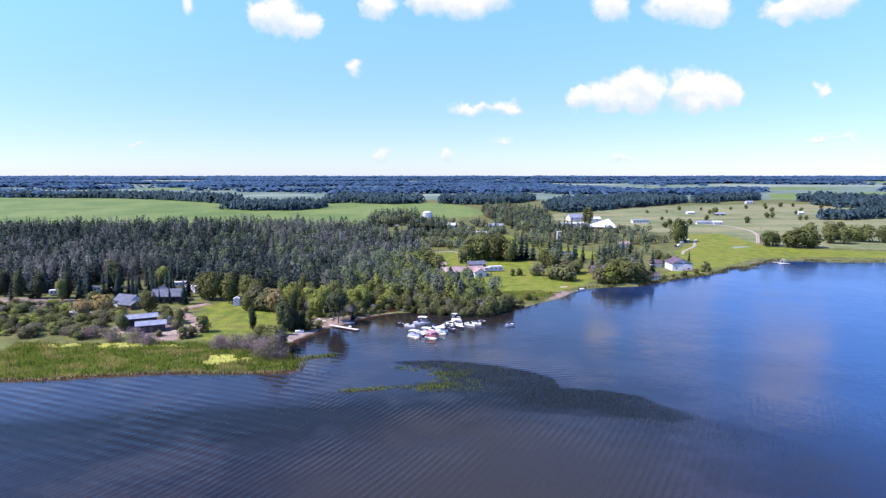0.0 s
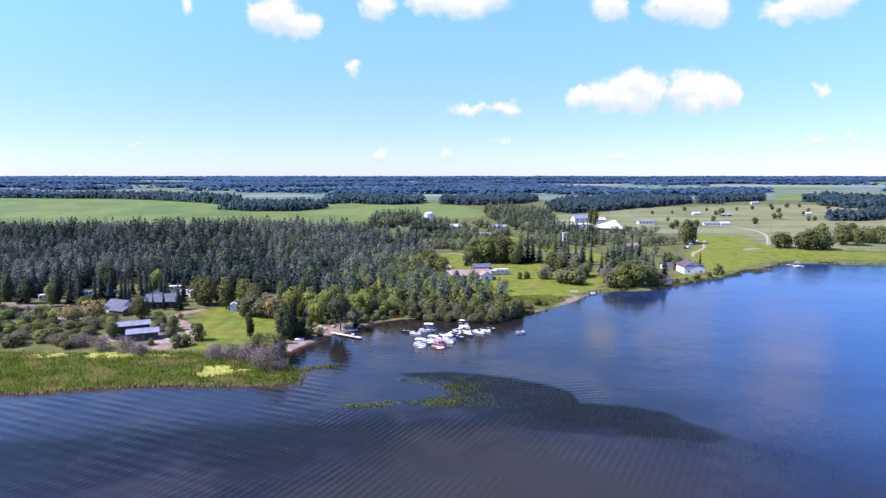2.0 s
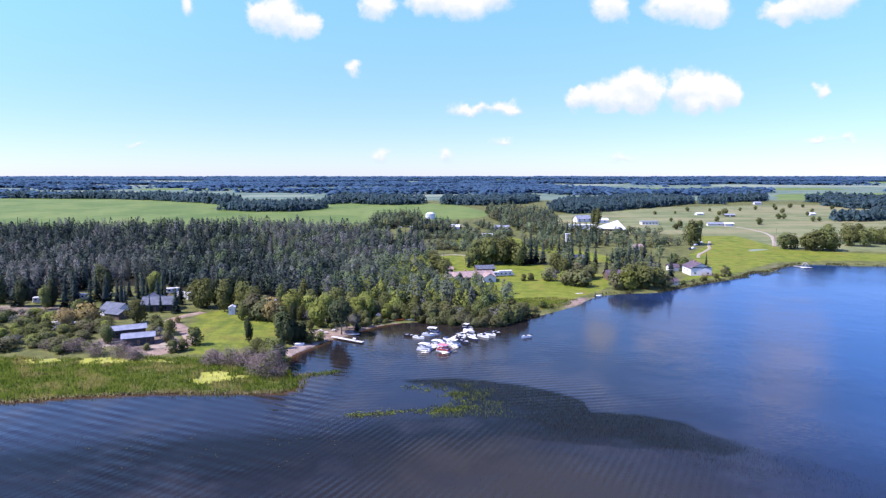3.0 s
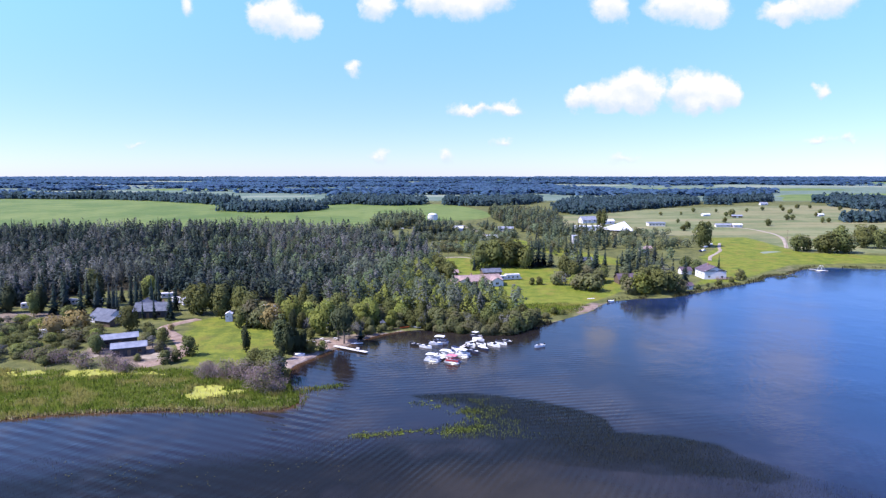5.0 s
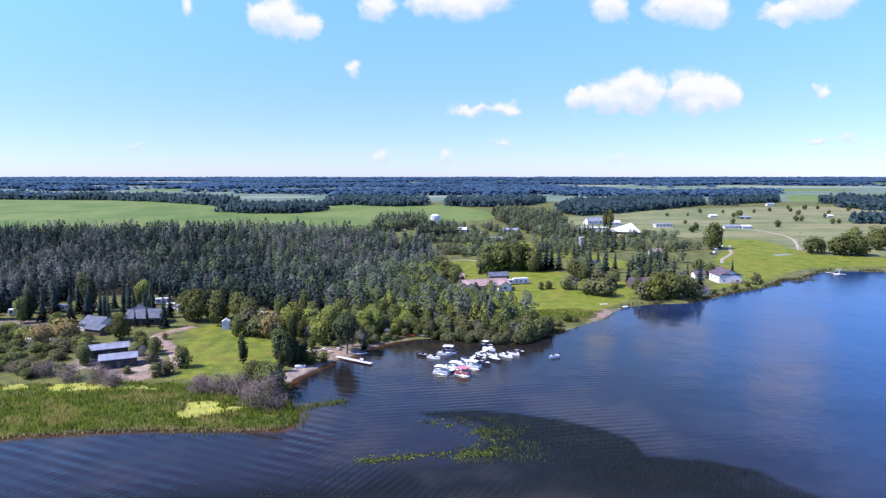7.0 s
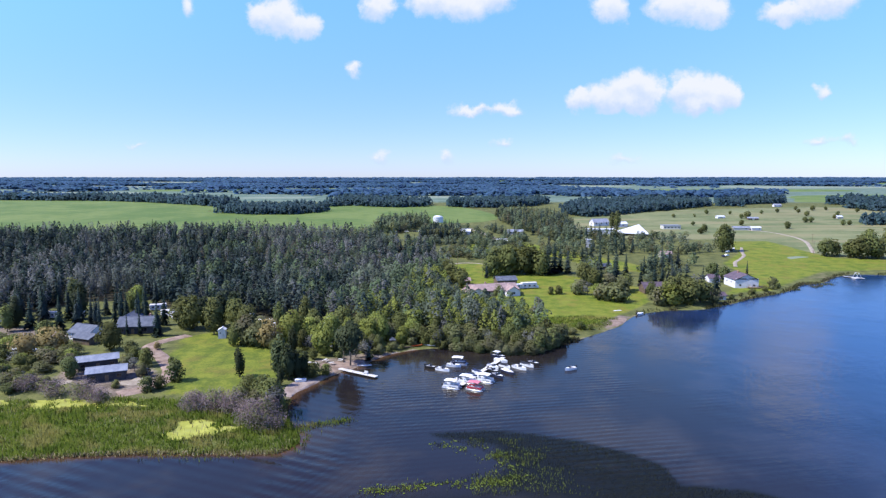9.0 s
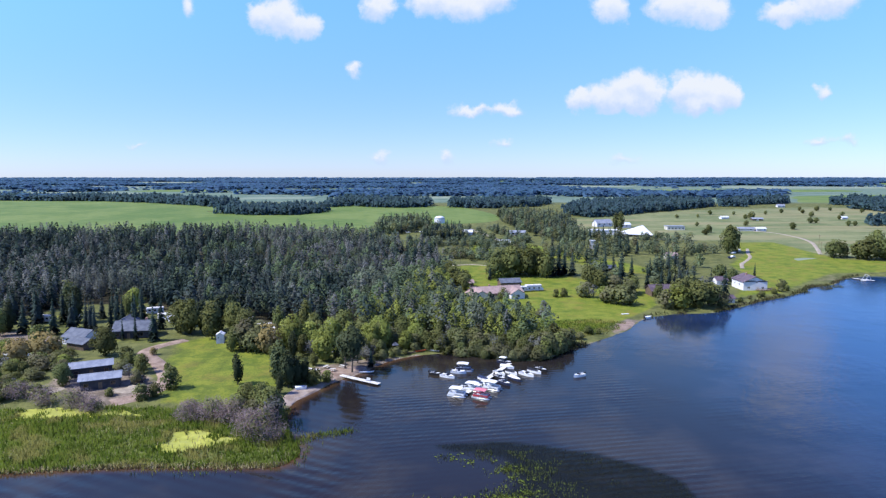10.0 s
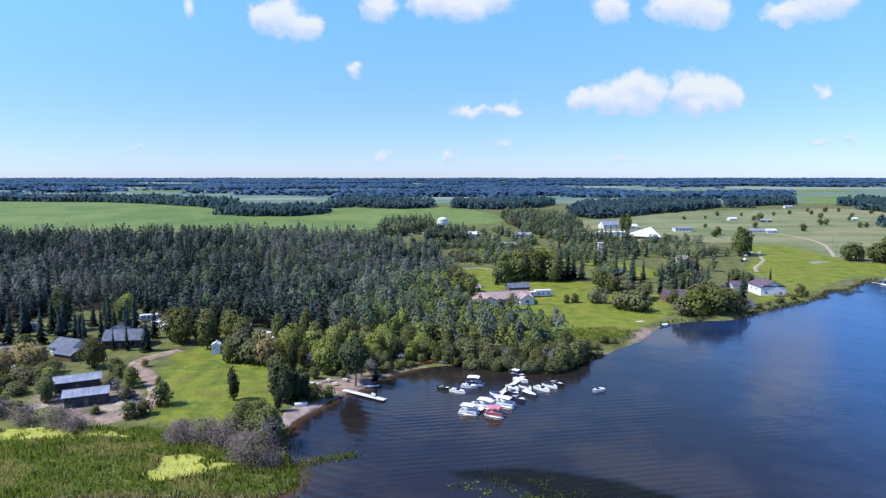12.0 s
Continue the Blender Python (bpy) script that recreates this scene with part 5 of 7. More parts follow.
plant_all([("willow", 97, 369, 4.5, 1.0), ("willow", 116, 352, 7, 1.0), ("spruce", 124, 368, 17, 1.0), ("spruce", 119, 372, 15, 1.0), ("thin", 112, 362, 12, 1.2), ("leafy", 106, 364, 12, 1.0),
           ("spruce", 113, 434, 16, 1.0), ("spruce", 118, 440, 17, .9), ("spruce", 124, 446, 16, .9), ("spruce", 130, 450, 17, .9), ("spruce", 136, 452, 15, .9), ("spruce", 127, 438, 14, .9),
           ("spruce", 110, 428, 15, .9), ("spruce", 103, 396, 14, .8), ("spruce", 108, 399, 15, .8), ("spruce", 113, 398, 15, .8), ("spruce", 118, 400, 14, .8), ("spruce", 96, 398, 13, .8)])
plant_all([("leafy", 84, 384, 9, 1.0), ("willow", 80, 378, 8, 1.1), ("leafy", 150, 418, 8, 1.0), ("leafy", 146, 424, 9, 1.0), ("spruce", 172, 436, 9, .7), ("willow", 168, 398, 5, 1.0),
           ("bush", 118, 380, 6, 1.0), ("leafy", 198, 529, 21, .62), ("leafy", 203, 533, 19, .6), ("leafy", 17, 432, 12, 1.0), ("spruce", 14, 425, 9, 1.1), ("leafy", 22, 438, 17, .8),
           ("leafy", 27, 436, 18, .75), ("leafy", 33, 440, 16, .85), ("leafy", 38, 436, 17, .8), ("leafy", 43, 440, 16, .85), ("leafy", 47, 434, 15, .8), ("spruce", 51, 434, 19, 1.1)])
plant_all([("spruce", 56, 438, 20, 1.0), ("spruce", 60, 442, 18, 1.0), ("spruce", 64, 438, 15, 1.2), ("leafy", 30, 446, 17, .9), ("leafy", 41, 448, 17, .9), ("leafy", 66, 400, 12, .9),
           ("leafy", 70, 396, 10, 1.0), ("spruce", 76, 412, 12, 1.1), ("spruce", 82, 432, 18, .9), ("spruce", 88, 436, 15, .9), ("spruce", 94, 440, 17, .9), ("spruce", 97, 430, 14, .9),
           ("willow", 78, 396, 7, 1.1), ("leafy", -6, 405, 11, 1.0), ("leafy", -10, 420, 12, 1.0), ("leafy", 0, 418, 7, 1.0), ("leafy", -2, 392, 9, 1.0), ("leafy", 262, 506, 13, 1.0)])
plant_all([("leafy", 268, 508, 12, 1.0), ("leafy", 280, 497, 16, 1.1), ("leafy", 287, 499, 17, 1.1), ("leafy", 293, 498, 14, 1.1), ("leafy", 276, 500, 13, 1.0), ("leafy", 318, 545, 15, .9),
           ("leafy", 335, 546, 16, .9), ("leafy", 345, 548, 15, .9), ("leafy", 322, 522, 13, 1.0), ("leafy", 332, 520, 14, .9), ("leafy", 350, 535, 14, 1.1), ("leafy", 358, 532, 15, 1.1),
           ("leafy", 370, 528, 14, 1.1), ("leafy", 380, 530, 15, 1.1), ("leafy", 395, 526, 14, 1.1), ("leafy", 410, 530, 13, 1.1), ("leafy", 430, 524, 14, 1.1), ("poplar", 155, 662, 20, .8)])
plant_all([("poplar", 151, 665, 18, .8)])
# lone trees on the pasture
for x, y, H in [(337, 783, 14), (332, 786, 9), (314, 840, 9), (343, 840, 7), (424, 815, 10), (380, 741, 10), (388, 744, 9), (415, 866, 8), (404, 714, 9), (412, 716, 8), (330, 684, 11), (299, 715, 9), (236, 656, 12),
                (248, 714, 7), (437, 783, 8), (386, 848, 7), (258, 798, 7), (286, 807, 6), (262, 668, 10), (226, 640, 9), (470, 830, 8), (440, 862, 8), (480, 900, 10), (520, 870, 9), (460, 905, 8), (500, 905, 8)]:
    plant("leafy", x, y, H * .66, rng.uniform(.85, 1.15))

# dead willow thickets by the marsh
for x, y, R, H in [(-53.8, 203, 5.2, 8.4), (-58, 205, 4.2, 6.6), (-65.5, 214.5, 4.8, 5.6), (-70.5, 215.5, 4.8, 5.8), (-76, 216, 4.2, 5.0), (-118, 225.5, 3.9, 5.2), (-109, 223.5, 4.2, 5.7), (-103, 220.5, 3.3, 4.2), (-128, 230, 4.4, 4.4), (-137, 232, 4.0, 4.0)]:
    q = np.random.default_rng(int(abs(x) * 7 + y))
    ob = root("dead_thicket", pose(x, y, float(height(x, y)) - .1), "bare grey-violet willow thicket by the marsh", "bush", "dead thickets")
    V, F = round_crown(q, H, R, int(480 * R), 0.5, -0.05, 24, slim=0.06, loose=1.6)
    part("twig_mass", mesh_of("twig_mass", V, F, [M["twigs"]]), M["twigs"], ob)
    V, F = round_crown(q, H * .9, R * .9, int(30 * R), 0.32, 0.0, 14)
    tagged(part("leaf_mass", mesh_of("leaf_mass", V, F, [M["willow"]]), M["willow"], ob, "sparse dull leaves"), kind="stuff")


# ---------------------------------------------------------------- marsh, rushes, duckweed
DUCKWEED = [[(-121, 221), (-114, 222.5), (-104, 221.5), (-95, 221), (-88, 217), (-98, 218.5), (-110, 216.5), (-119, 216)],
            [(-76, 207), (-71, 208), (-65, 205.5), (-60, 203.5), (-62, 200), (-68, 198.5), (-73, 196), (-77, 198.5), (-75, 202)],
            [(-140, 220), (-130, 222), (-125, 219), (-134, 216.5)]]
def blades(name, x, y, z, tall, wide, mat, label, category, bend=0.35):
    """Upright leaves, each one bent quad from the ground to its tip."""
    n = len(x)
    a = rng.uniform(0, 2 * np.pi, n)
    dx, dy = np.cos(a), np.sin(a)
    lean = rng.uniform(-bend, bend, (n, 2)) * tall[:, None]
    base = np.column_stack([x, y, z])
    side = np.column_stack([dx, dy, np.zeros(n)]) * (wide / 2)[:, None]
    top = base + np.column_stack([lean, tall])
    V = np.stack([base - side, base + side, top + side * .25, top - side * .25], 1).reshape(-1, 3)
    N = np.column_stack([dx * .35, dy * .35, np.ones(n)]) / math.hypot(1, .35)
    return tagged(new(name, mesh_of(name, V, np.arange(4 * n).reshape(-1, 4), [mat], normals=N.repeat(4, 0))), label, category, kind="stuff")


n = 44000
x, y = rng.uniform(-150, -44, n), rng.uniform(182, 226, n)
d = from_shore(x, y)
k = (d > -0.6) & (y < 222 + 2 * ripple(x, y, 6))
for poly in DUCKWEED:
    k &= ~(inside(np.array(poly), x, y) & (ripple(x, y, 1.7) < 0.4))
x, y = x[k], y[k]
blades("cattails", x, y, np.maximum(height(x, y), 0), rng.uniform(.5, 1.2, len(x)) * (1 + .3 * ripple(x, y, 9)), rng.uniform(.16, .36, len(x)), M["cattail"], "dense green cattails on the marshy shore", "cattails")

# dry straw at the water's edge
n = 5000
x = rng.uniform(-150, -46, n)
y = np.interp(x, BANK[:, 0][:30], BANK[:, 1][:30]) + rng.normal(0, .6, n)
blades("straw_edge", x, y, np.full(n, -.05), rng.uniform(.3, .8, n), rng.uniform(.15, .3, n), M["straw"], "dry straw along the marsh edge", "reeds", .7)

# reeds straying out into the water at the marsh's end
n = 9000
x, y = rng.uniform(-78, -42, n), rng.uniform(178, 216, n)
d = from_shore(x, y)
k = (d < .3) & (d > -4.5) & (rng.uniform(size=n) < np.exp(d / 2.2)) & (ripple(x, y, 2.4) > -.05)
x, y = x[k], y[k]
blades("straying_reeds", x, y, np.full(len(x), -.1), rng.uniform(.35, 1.0, len(x)), rng.uniform(.1, .26, len(x)), M["cattail"], "loose green reeds growing out into the lake", "reeds")

# dry stems through the marsh
n = 3000
x, y = rng.uniform(-150, -46, n), rng.uniform(184, 224, n)
k = (from_shore(x, y) > -.3) & (ripple(x, y * 3, 9) + .4 * ripple(x, y, 2) > .15)
blades("dry_stems", x[k], y[k], np.maximum(height(x[k], y[k]), 0), rng.uniform(.6, 1.3, k.sum()), rng.uniform(.08, .2, k.sum()), M["straw"], "dry straw-coloured stems in the marsh", "reeds")

# the spit of reeds off the point
n = 800
t = rng.uniform(0, 1, n)
x = np.interp(t, [0, .5, 1], [-50, -43, -35]) + rng.normal(0, 1.5, n)
y = np.interp(t, [0, .5, 1], [199, 206, 209.5]) + rng.normal(0, .9, n)
blades("reed_spit", x, y, np.full(n, -.1), rng.uniform(.25, .8, n), rng.uniform(.1, .25, n), M["cattail"], "low green reeds running out into the lake", "reeds")

# bulrush bed: dense along its outer edge, thin towards the open water
n = 520000
x, y = rng.uniform(-150, 92, n), rng.uniform(92, 203, n)
k = inside(BED, x, y)
x, y = x[k], y[k]
d_out = edge_far(BED[:13], x, y)
d_left = edge_far(BED[19:29], x, y)
dense = 0.10 + 0.9 * np.exp(-(d_out / 15) ** 2) * (x > -14) * 0.5 + 0.28 * np.exp(-(d_left / 6) ** 2)
dense *= 0.55 + 0.6 * np.clip(ripple(x, y, 8) + .4, 0, 1)
k = rng.uniform(size=len(x)) < dense
x, y = x[k], y[k]
blades("bulrushes", x, y, np.full(len(x), -.2), rng.uniform(.3, .65, len(x)), rng.uniform(.02, .04, len(x)), M["reed"], "thin dark bulrushes standing in the lake", "reeds", .12)

# the thick outer belt of the bed
n = 150000
x, y = rng.uniform(-16, 74, n), rng.uniform(140, 203, n)
k = inside(BED, x, y)
x, y = x[k], y[k]
d_out = edge_far(BED[:13], x, y) + 2.0 * ripple(x, y, 5)
k = rng.uniform(size=len(x)) < 0.95 * np.exp(-np.maximum(d_out - 14, 0) / 3) * np.clip((72 - x) / 22, 0, 1)
x, y = x[k], y[k]
blades("bulrush_belt", x, y, np.full(len(x), -.2), rng.uniform(.25, .6, len(x)), rng.uniform(.025, .05, len(x)), M["reed"], "thick belt of dark bulrushes in the lake", "reeds", .12)


# rough growth along the shore of the point and the pasture
n = 9000
i = rng.integers(0, len(BANK) - 1, n)
t = rng.uniform(size=n)
x, y = BANK[i, 0] * (1 - t) + BANK[i + 1, 0] * t + rng.normal(0, .9, n) - .5, BANK[i, 1] * (1 - t) + BANK[i + 1, 1] * t + rng.normal(0, .9, n) + .8
k = (x > 30) & (x < 330) & (ripple(x, y, 7) > -.35) & ~((x > 50) & (x < 72)) & ~((x > 72) & (x < 90) & (rng.uniform(size=n) < .8))
x, y = x[k], y[k]
blades("shore_growth", x, y, np.maximum(height(x, y), 0) - .05, rng.uniform(.4, 1.3, len(x)), rng.uniform(.2, .6, len(x)), M["willow"], "rough reeds and weeds along the shore", "reeds", .5)

# tall bright grass where the lawn meets the shore bushes
n = 16000
x, y = rng.uniform(10, 66, n), rng.uniform(282, 330, n)
k = inside(np.array([(24, 289), (33, 288), (44, 298), (57, 308), (62, 318), (50, 324), (32, 320), (18, 316)], float), x, y) & (ripple(x, y, 6) > -.5)
x, y = x[k], y[k]
blades("tall_grass", x, y, height(x, y), rng.uniform(.4, .9, len(x)), rng.uniform(.12, .26, len(x)), M["cattail"], "tall bright green grass between lawn and lake", "grass")


# floating leaves on the bulrush bed
def pads(name, x, y, size, mat, label, z=0.03):
    n = len(x)
    a = np.linspace(0, 2 * np.pi, 7)[:-1]
    s = (size * rng.uniform(.5, 1.4, n))[:, None]
    px = x[:, None] + np.cos(a) * s * rng.uniform(.7, 1.2, (n, 6))
    py = y[:, None] + np.sin(a) * s * rng.uniform(.7, 1.2, (n, 6))
    V = np.stack([px, py, np.broadcast_to(np.reshape(z, (-1, 1)) if np.ndim(z) else z, (n, 6)) + rng.uniform(0, .05, (n, 1))], -1).reshape(-1, 3)
    F = np.arange(6 * n).reshape(-1, 6)
    tagged(new(name, mesh_of(name, V, F, [mat])), label, "water plants", kind="stuff")


for poly, n in zip(DUCKWEED, (1500, 1300, 500)):
    p = np.array(poly, float)
    x, y = rng.uniform(p[:, 0].min() - 1, p[:, 0].max() + 1, n * 4), rng.uniform(p[:, 1].min() - 1, p[:, 1].max() + 1, n * 4)
    d = edge_far(p, x, y, True) * np.where(inside(p, x, y), 1, -1) + 0.9 * ripple(x, y, 1.6)
    x, y = x[d > 0][:n], y[d > 0][:n]
    pads("duckweed", x, y, .62, M["duckweed"], "yellow-green duckweed on a marsh pool", height(x, y) + .1)

# thin reeds in the water off the pasture
n = 1400
t = rng.uniform(0, 1, n)
x, y = 172 + 34 * t + rng.normal(0, 1.5, n), 388 + 20 * t + rng.normal(0, 1.2, n)
k = ripple(x, y, 5) > -.1
blades("reed_fringe", x[k], y[k], np.full(k.sum(), -.1), rng.uniform(.5, 1.1, k.sum()), rng.uniform(.08, .2, k.sum()), M["willow"], "thin reeds standing off the pasture shore", "reeds")

LILY_LINE = flowing([(-26, 173.5), (-20, 174.5), (-12, 176), (-4, 177), (1, 178), (3, 183), (1, 188), (-3, 192), (-13, 195)], 12)
n = 2600
i = rng.integers(0, len(LILY_LINE), n)
spread = np.interp(i, [0, 40, 60, 80, 100], [1.0, 1.3, 2.6, 2.2, .9])
x, y = LILY_LINE[i, 0] + rng.normal(0, 1, n) * spread, LILY_LINE[i, 1] + rng.normal(0, .8, n) * spread
k = (ripple(x, y, 2) + .5 * ripple(x, y, 5) > -.45)
pads("lily_pads", x[k][::6], y[k][::6], .22, M["lily"], "yellow-green floating leaves on the bulrush bed")
blades("green_rushes", x[k], y[k], np.zeros(k.sum()), rng.uniform(.2, .6, k.sum()), rng.uniform(.05, .14, k.sum()), M["lily"], "yellow-green rushes in the bulrush bed", "reeds")
n = 9000
x, y = rng.uniform(-6, 30, n), rng.uniform(172, 198, n)
k = inside(BED, x, y) & (rng.uniform(size=n) < np.clip((22 - x) / 22, 0, 1) * (ripple(x, y, 4) > -.1))
x, y = x[k], y[k]
blades("green_rushes", x, y, np.zeros(len(x)), rng.uniform(.25, .55, len(x)), rng.uniform(.05, .10, len(x)), M["lily"], "green rushes among the dark bulrushes", "reeds", .3)
n = 420
x = rng.uniform(-120, -26, n)
y = np.interp(x, [-120, -84, -41, -26], [155, 160, 163, 168]) + rng.normal(0, 2.2, n) - rng.exponential(8, n)
k = ripple(x, y, 4) > .1
pads("lily_pads", x[k], y[k], .13, M["willow"], "scattered pale floating leaves on open water")


# ---------------------------------------------------------------- buildings
def wall_shape(W, H, holes, th=0.2, peak=0.0):
    """An upright wall in the x-z plane, centred in x, with openings through it; peak: a gable on top."""
    s = Shape()
    xs = sorted({-W / 2, W / 2, *[h[0] - h[2] / 2 for h in holes], *[h[0] + h[2] / 2 for h in holes]})
    zs = sorted({0.0, H, *[h[1] for h in holes], *[h[1] + h[3] for h in holes]})
    solid = {}
    for i in range(len(xs) - 1):
        for j in range(len(zs) - 1):
            cx, cz = (xs[i] + xs[i + 1]) / 2, (zs[j] + zs[j + 1]) / 2
            solid[i, j] = not any(abs(cx - h[0]) < h[2] / 2 and h[1] < cz < h[1] + h[3] for h in holes)
    for (i, j), full in solid.items():
        if not full:
            continue
        a, b, c, d = xs[i], xs[i + 1], zs[j], zs[j + 1]
        p = [(a, 0, c), (b, 0, c), (b, 0, d), (a, 0, d), (a, th, c), (b, th, c), (b, th, d), (a, th, d)]
        f = [(0, 1, 2, 3), (7, 6, 5, 4)]
        for side, face in (((i - 1, j), (0, 3, 7, 4)), ((i + 1, j), (1, 5, 6, 2)), ((i, j - 1), (0, 4, 5, 1)), ((i, j + 1), (3, 2, 6, 7))):
            if not solid.get(side, False):
                f.append(face)
        s.add(p, f)
    if peak:
        s.add([(-W / 2, 0, H), (W / 2, 0, H), (0, 0, H + peak), (-W / 2, th, H), (W / 2, th, H), (0, th, H + peak)],
              [(0, 1, 2), (5, 4, 3), (0, 2, 5, 3), (1, 4, 5, 2)])
    return s


def window_parts(wall, x, z, w, h, trim="frame"):
    """A framed window in an opening of a wall."""
    s, b = Shape(), 0.08
    for x0, x1, z0, z1 in ((-w / 2, w / 2, 0, b), (-w / 2, w / 2, h - b, h), (-w / 2, -w / 2 + b, b, h - b), (w / 2 - b, w / 2, b, h - b), (-.03, .03, b, h - b)):
        s.box(x0, x1, -.03, .07, z0, z1)
    fr = part("window", s, M[trim], wall, "white framed window" if trim == "frame" else "brown framed window", pose(x, 0.0, z))
    part("pane", Shape().box(-w / 2 + .04, w / 2 - .04, .09, .11, .04, h - .04), M["glass"], fr)


def house(name, label, x, y, turn, L, W, h, rise, wall, roof, openings, over=0.5, sink=0.3, chimney=None, category="house", group=""):
    """A gabled house: the ridge runs along its own x. openings: side (f, b, l, r), place along it, sill, width, height; sill 0 is a door."""
    z = float(np.min(height([x, x + 3, x - 3], [y, y + 3, y - 3])))
    ob = root(name, pose(x, y, z, 0, 0, turn), label, category, group)
    sides = {"f": (L, pose(0, -W / 2, -sink), 0), "b": (L, pose(0, W / 2, -sink, 0, 0, 180), 0),
             "l": (W - .42, pose(-L / 2, 0, -sink, 0, 0, -90), rise * (W - .42) / W), "r": (W - .42, pose(L / 2, 0, -sink, 0, 0, 90), rise * (W - .42) / W)}
    for k, (length, m, peak) in sides.items():
        mine = [o for o in openings if o[0] == k]
        holes = [(o[1], max(o[2], 0.02) + sink, o[3], o[4]) for o in mine]
        w = part("wall", wall_shape(length, h + sink, holes, peak=peak), M[wall], ob, m=m)
        for o in mine:
            if o[2] > 0:
                window_parts(w, o[1], o[2] + sink, o[3], o[4], trim="wood" if wall == "dark_wall" else "frame")
            else:
                door_part_at(w, o[1], sink, o[3], o[4], wall == "dark_wall")
    slope = math.hypot(W / 2 + over, rise * (W / 2 + over) / (W / 2))
    drop = h - rise * over / (W / 2)
    for sgn in (-1, 1):
        s = Shape()
        n = max(3, int(L / 1.1))
        y0, y1, z0, z1 = sgn * (W / 2 + over), 0.0, drop, h + rise
        s.add([(-L / 2 - over, y0, z0), (L / 2 + over, y0, z0), (L / 2 + over, y1, z1), (-L / 2 - over, y1, z1),
               (-L / 2 - over, y0, z0 + .16), (L / 2 + over, y0, z0 + .16), (L / 2 + over, y1, z1 + .16), (-L / 2 - over, y1, z1 + .16)],
              [(0, 1, 2, 3), (7, 6, 5, 4), (0, 4, 5, 1), (1, 5, 6, 2), (2, 6, 7, 3), (3, 7, 4, 0)] if sgn > 0 else
              [(3, 2, 1, 0), (4, 5, 6, 7), (1, 5, 4, 0), (2, 6, 5, 1), (3, 7, 6, 2), (0, 4, 7, 3)])
        slab = part("roof_slope", s, M[roof], ob)
        for i in range(n + 1 if roof == "metal_roof" else 0):
            xx = -L / 2 - over + .03 + (L + 2 * over - .06) * i / n
            part("seam", Shape().add([(xx - .03, y0, z0 + .16), (xx + .03, y0, z0 + .16), (xx + .03, y1, z1 + .16), (xx - .03, y1, z1 + .16),
                   (xx - .02, y0, z0 + .21), (xx + .02, y0, z0 + .21), (xx + .02, y1, z1 + .21), (xx - .02, y1, z1 + .21)],
                  [(4, 5, 6, 7), (0, 4, 7, 3), (1, 2, 6, 5), (0, 1, 5, 4)]), M[roof], slab)
    part("ridge_cap", Shape().add([(-L / 2 - over, -.25, h + rise + .12), (-L / 2 - over, 0, h + rise + .26), (-L / 2 - over, .25, h + rise + .12),
                                   (L / 2 + over, -.25, h + rise + .12), (L / 2 + over, 0, h + rise + .26), (L / 2 + over, .25, h + rise + .12)],
                                  [(0, 3, 4, 1), (1, 4, 5, 2), (0, 1, 2), (5, 4, 3)]), M[roof], ob)
    if chimney is not None:
        part("chimney", Shape().soft_box(chimney - .35, chimney + .35, .5, 1.2, h + rise * .4, h + rise + .9, .05), M["red_wall"], ob, "brick chimney")
    return ob


def door_part_at(wall, x, z, w, h, brown=False):
    s = Shape().box(-w / 2, w / 2, 0.05, .1, 0, h)
    s.box(-w / 2 + .12, w / 2 - .12, .035, .05, h * .55, h - .15).box(-w / 2 + .12, w / 2 - .12, .035, .05, .15, h * .48)
    d = part("door", s, M["wood"] if brown else M["frame"] if w < 1.6 else M["cream"], wall, "brown panelled door" if brown else "pale panelled door", pose(x, 0, z))
    part("handle", Shape().soft_box(w / 2 - .16, w / 2 - .1, -.02, .035, h * .48, h * .52, .01), M["alloy"], d, "metal handle")


def block(name, label, x, y, turn, L, W, h, wall, roof, category="building", windows=3, lean=0.0):
    """A flat-roofed or lean-to building with a row of windows."""
    z = float(np.min(height([x, x + 3, x - 3], [y, y + 3, y - 3])))
    ob = root(name, pose(x, y, z, 0, 0, turn), label, category)
    for k, (length, m, n) in {"f": (L, pose(0, -W / 2, -.4), windows), "b": (L, pose(0, W / 2, -.4, 0, 0, 180), 0),
                              "l": (W - .42, pose(-L / 2, 0, -.4, 0, 0, -90), 1), "r": (W - .42, pose(L / 2, 0, -.4, 0, 0, 90), 1)}.items():
        ww = min(1.8, length / (n + 1) * .6) if n else 0
        at = [length * ((i + .5) / n - .5) for i in range(n)]
        w = part("wall", wall_shape(length, h + .4, [(a, 1.4, ww, min(1.3, h * .4)) for a in at]), M[wall], ob, m=m)
        for a in at:
            window_parts(w, a, 1.4, ww, min(1.3, h * .4))
    s = Shape().add([(-L / 2 - .4, -W / 2 - .4, h - lean / 2), (L / 2 + .4, -W / 2 - .4, h - lean / 2), (L / 2 + .4, W / 2 + .4, h + lean / 2), (-L / 2 - .4, W / 2 + .4, h + lean / 2),
                     (-L / 2 - .4, -W / 2 - .4, h + .3 - lean / 2), (L / 2 + .4, -W / 2 - .4, h + .3 - lean / 2), (L / 2 + .4, W / 2 + .4, h + .3 + lean / 2), (-L / 2 - .4, W / 2 + .4, h + .3 + lean / 2)],
                    [(3, 2, 1, 0), (4, 5, 6, 7), (0, 1, 5, 4), (1, 2, 6, 5), (2, 3, 7, 6), (3, 0, 4, 7)])
    part("roof", s, M[roof], ob)
    return ob


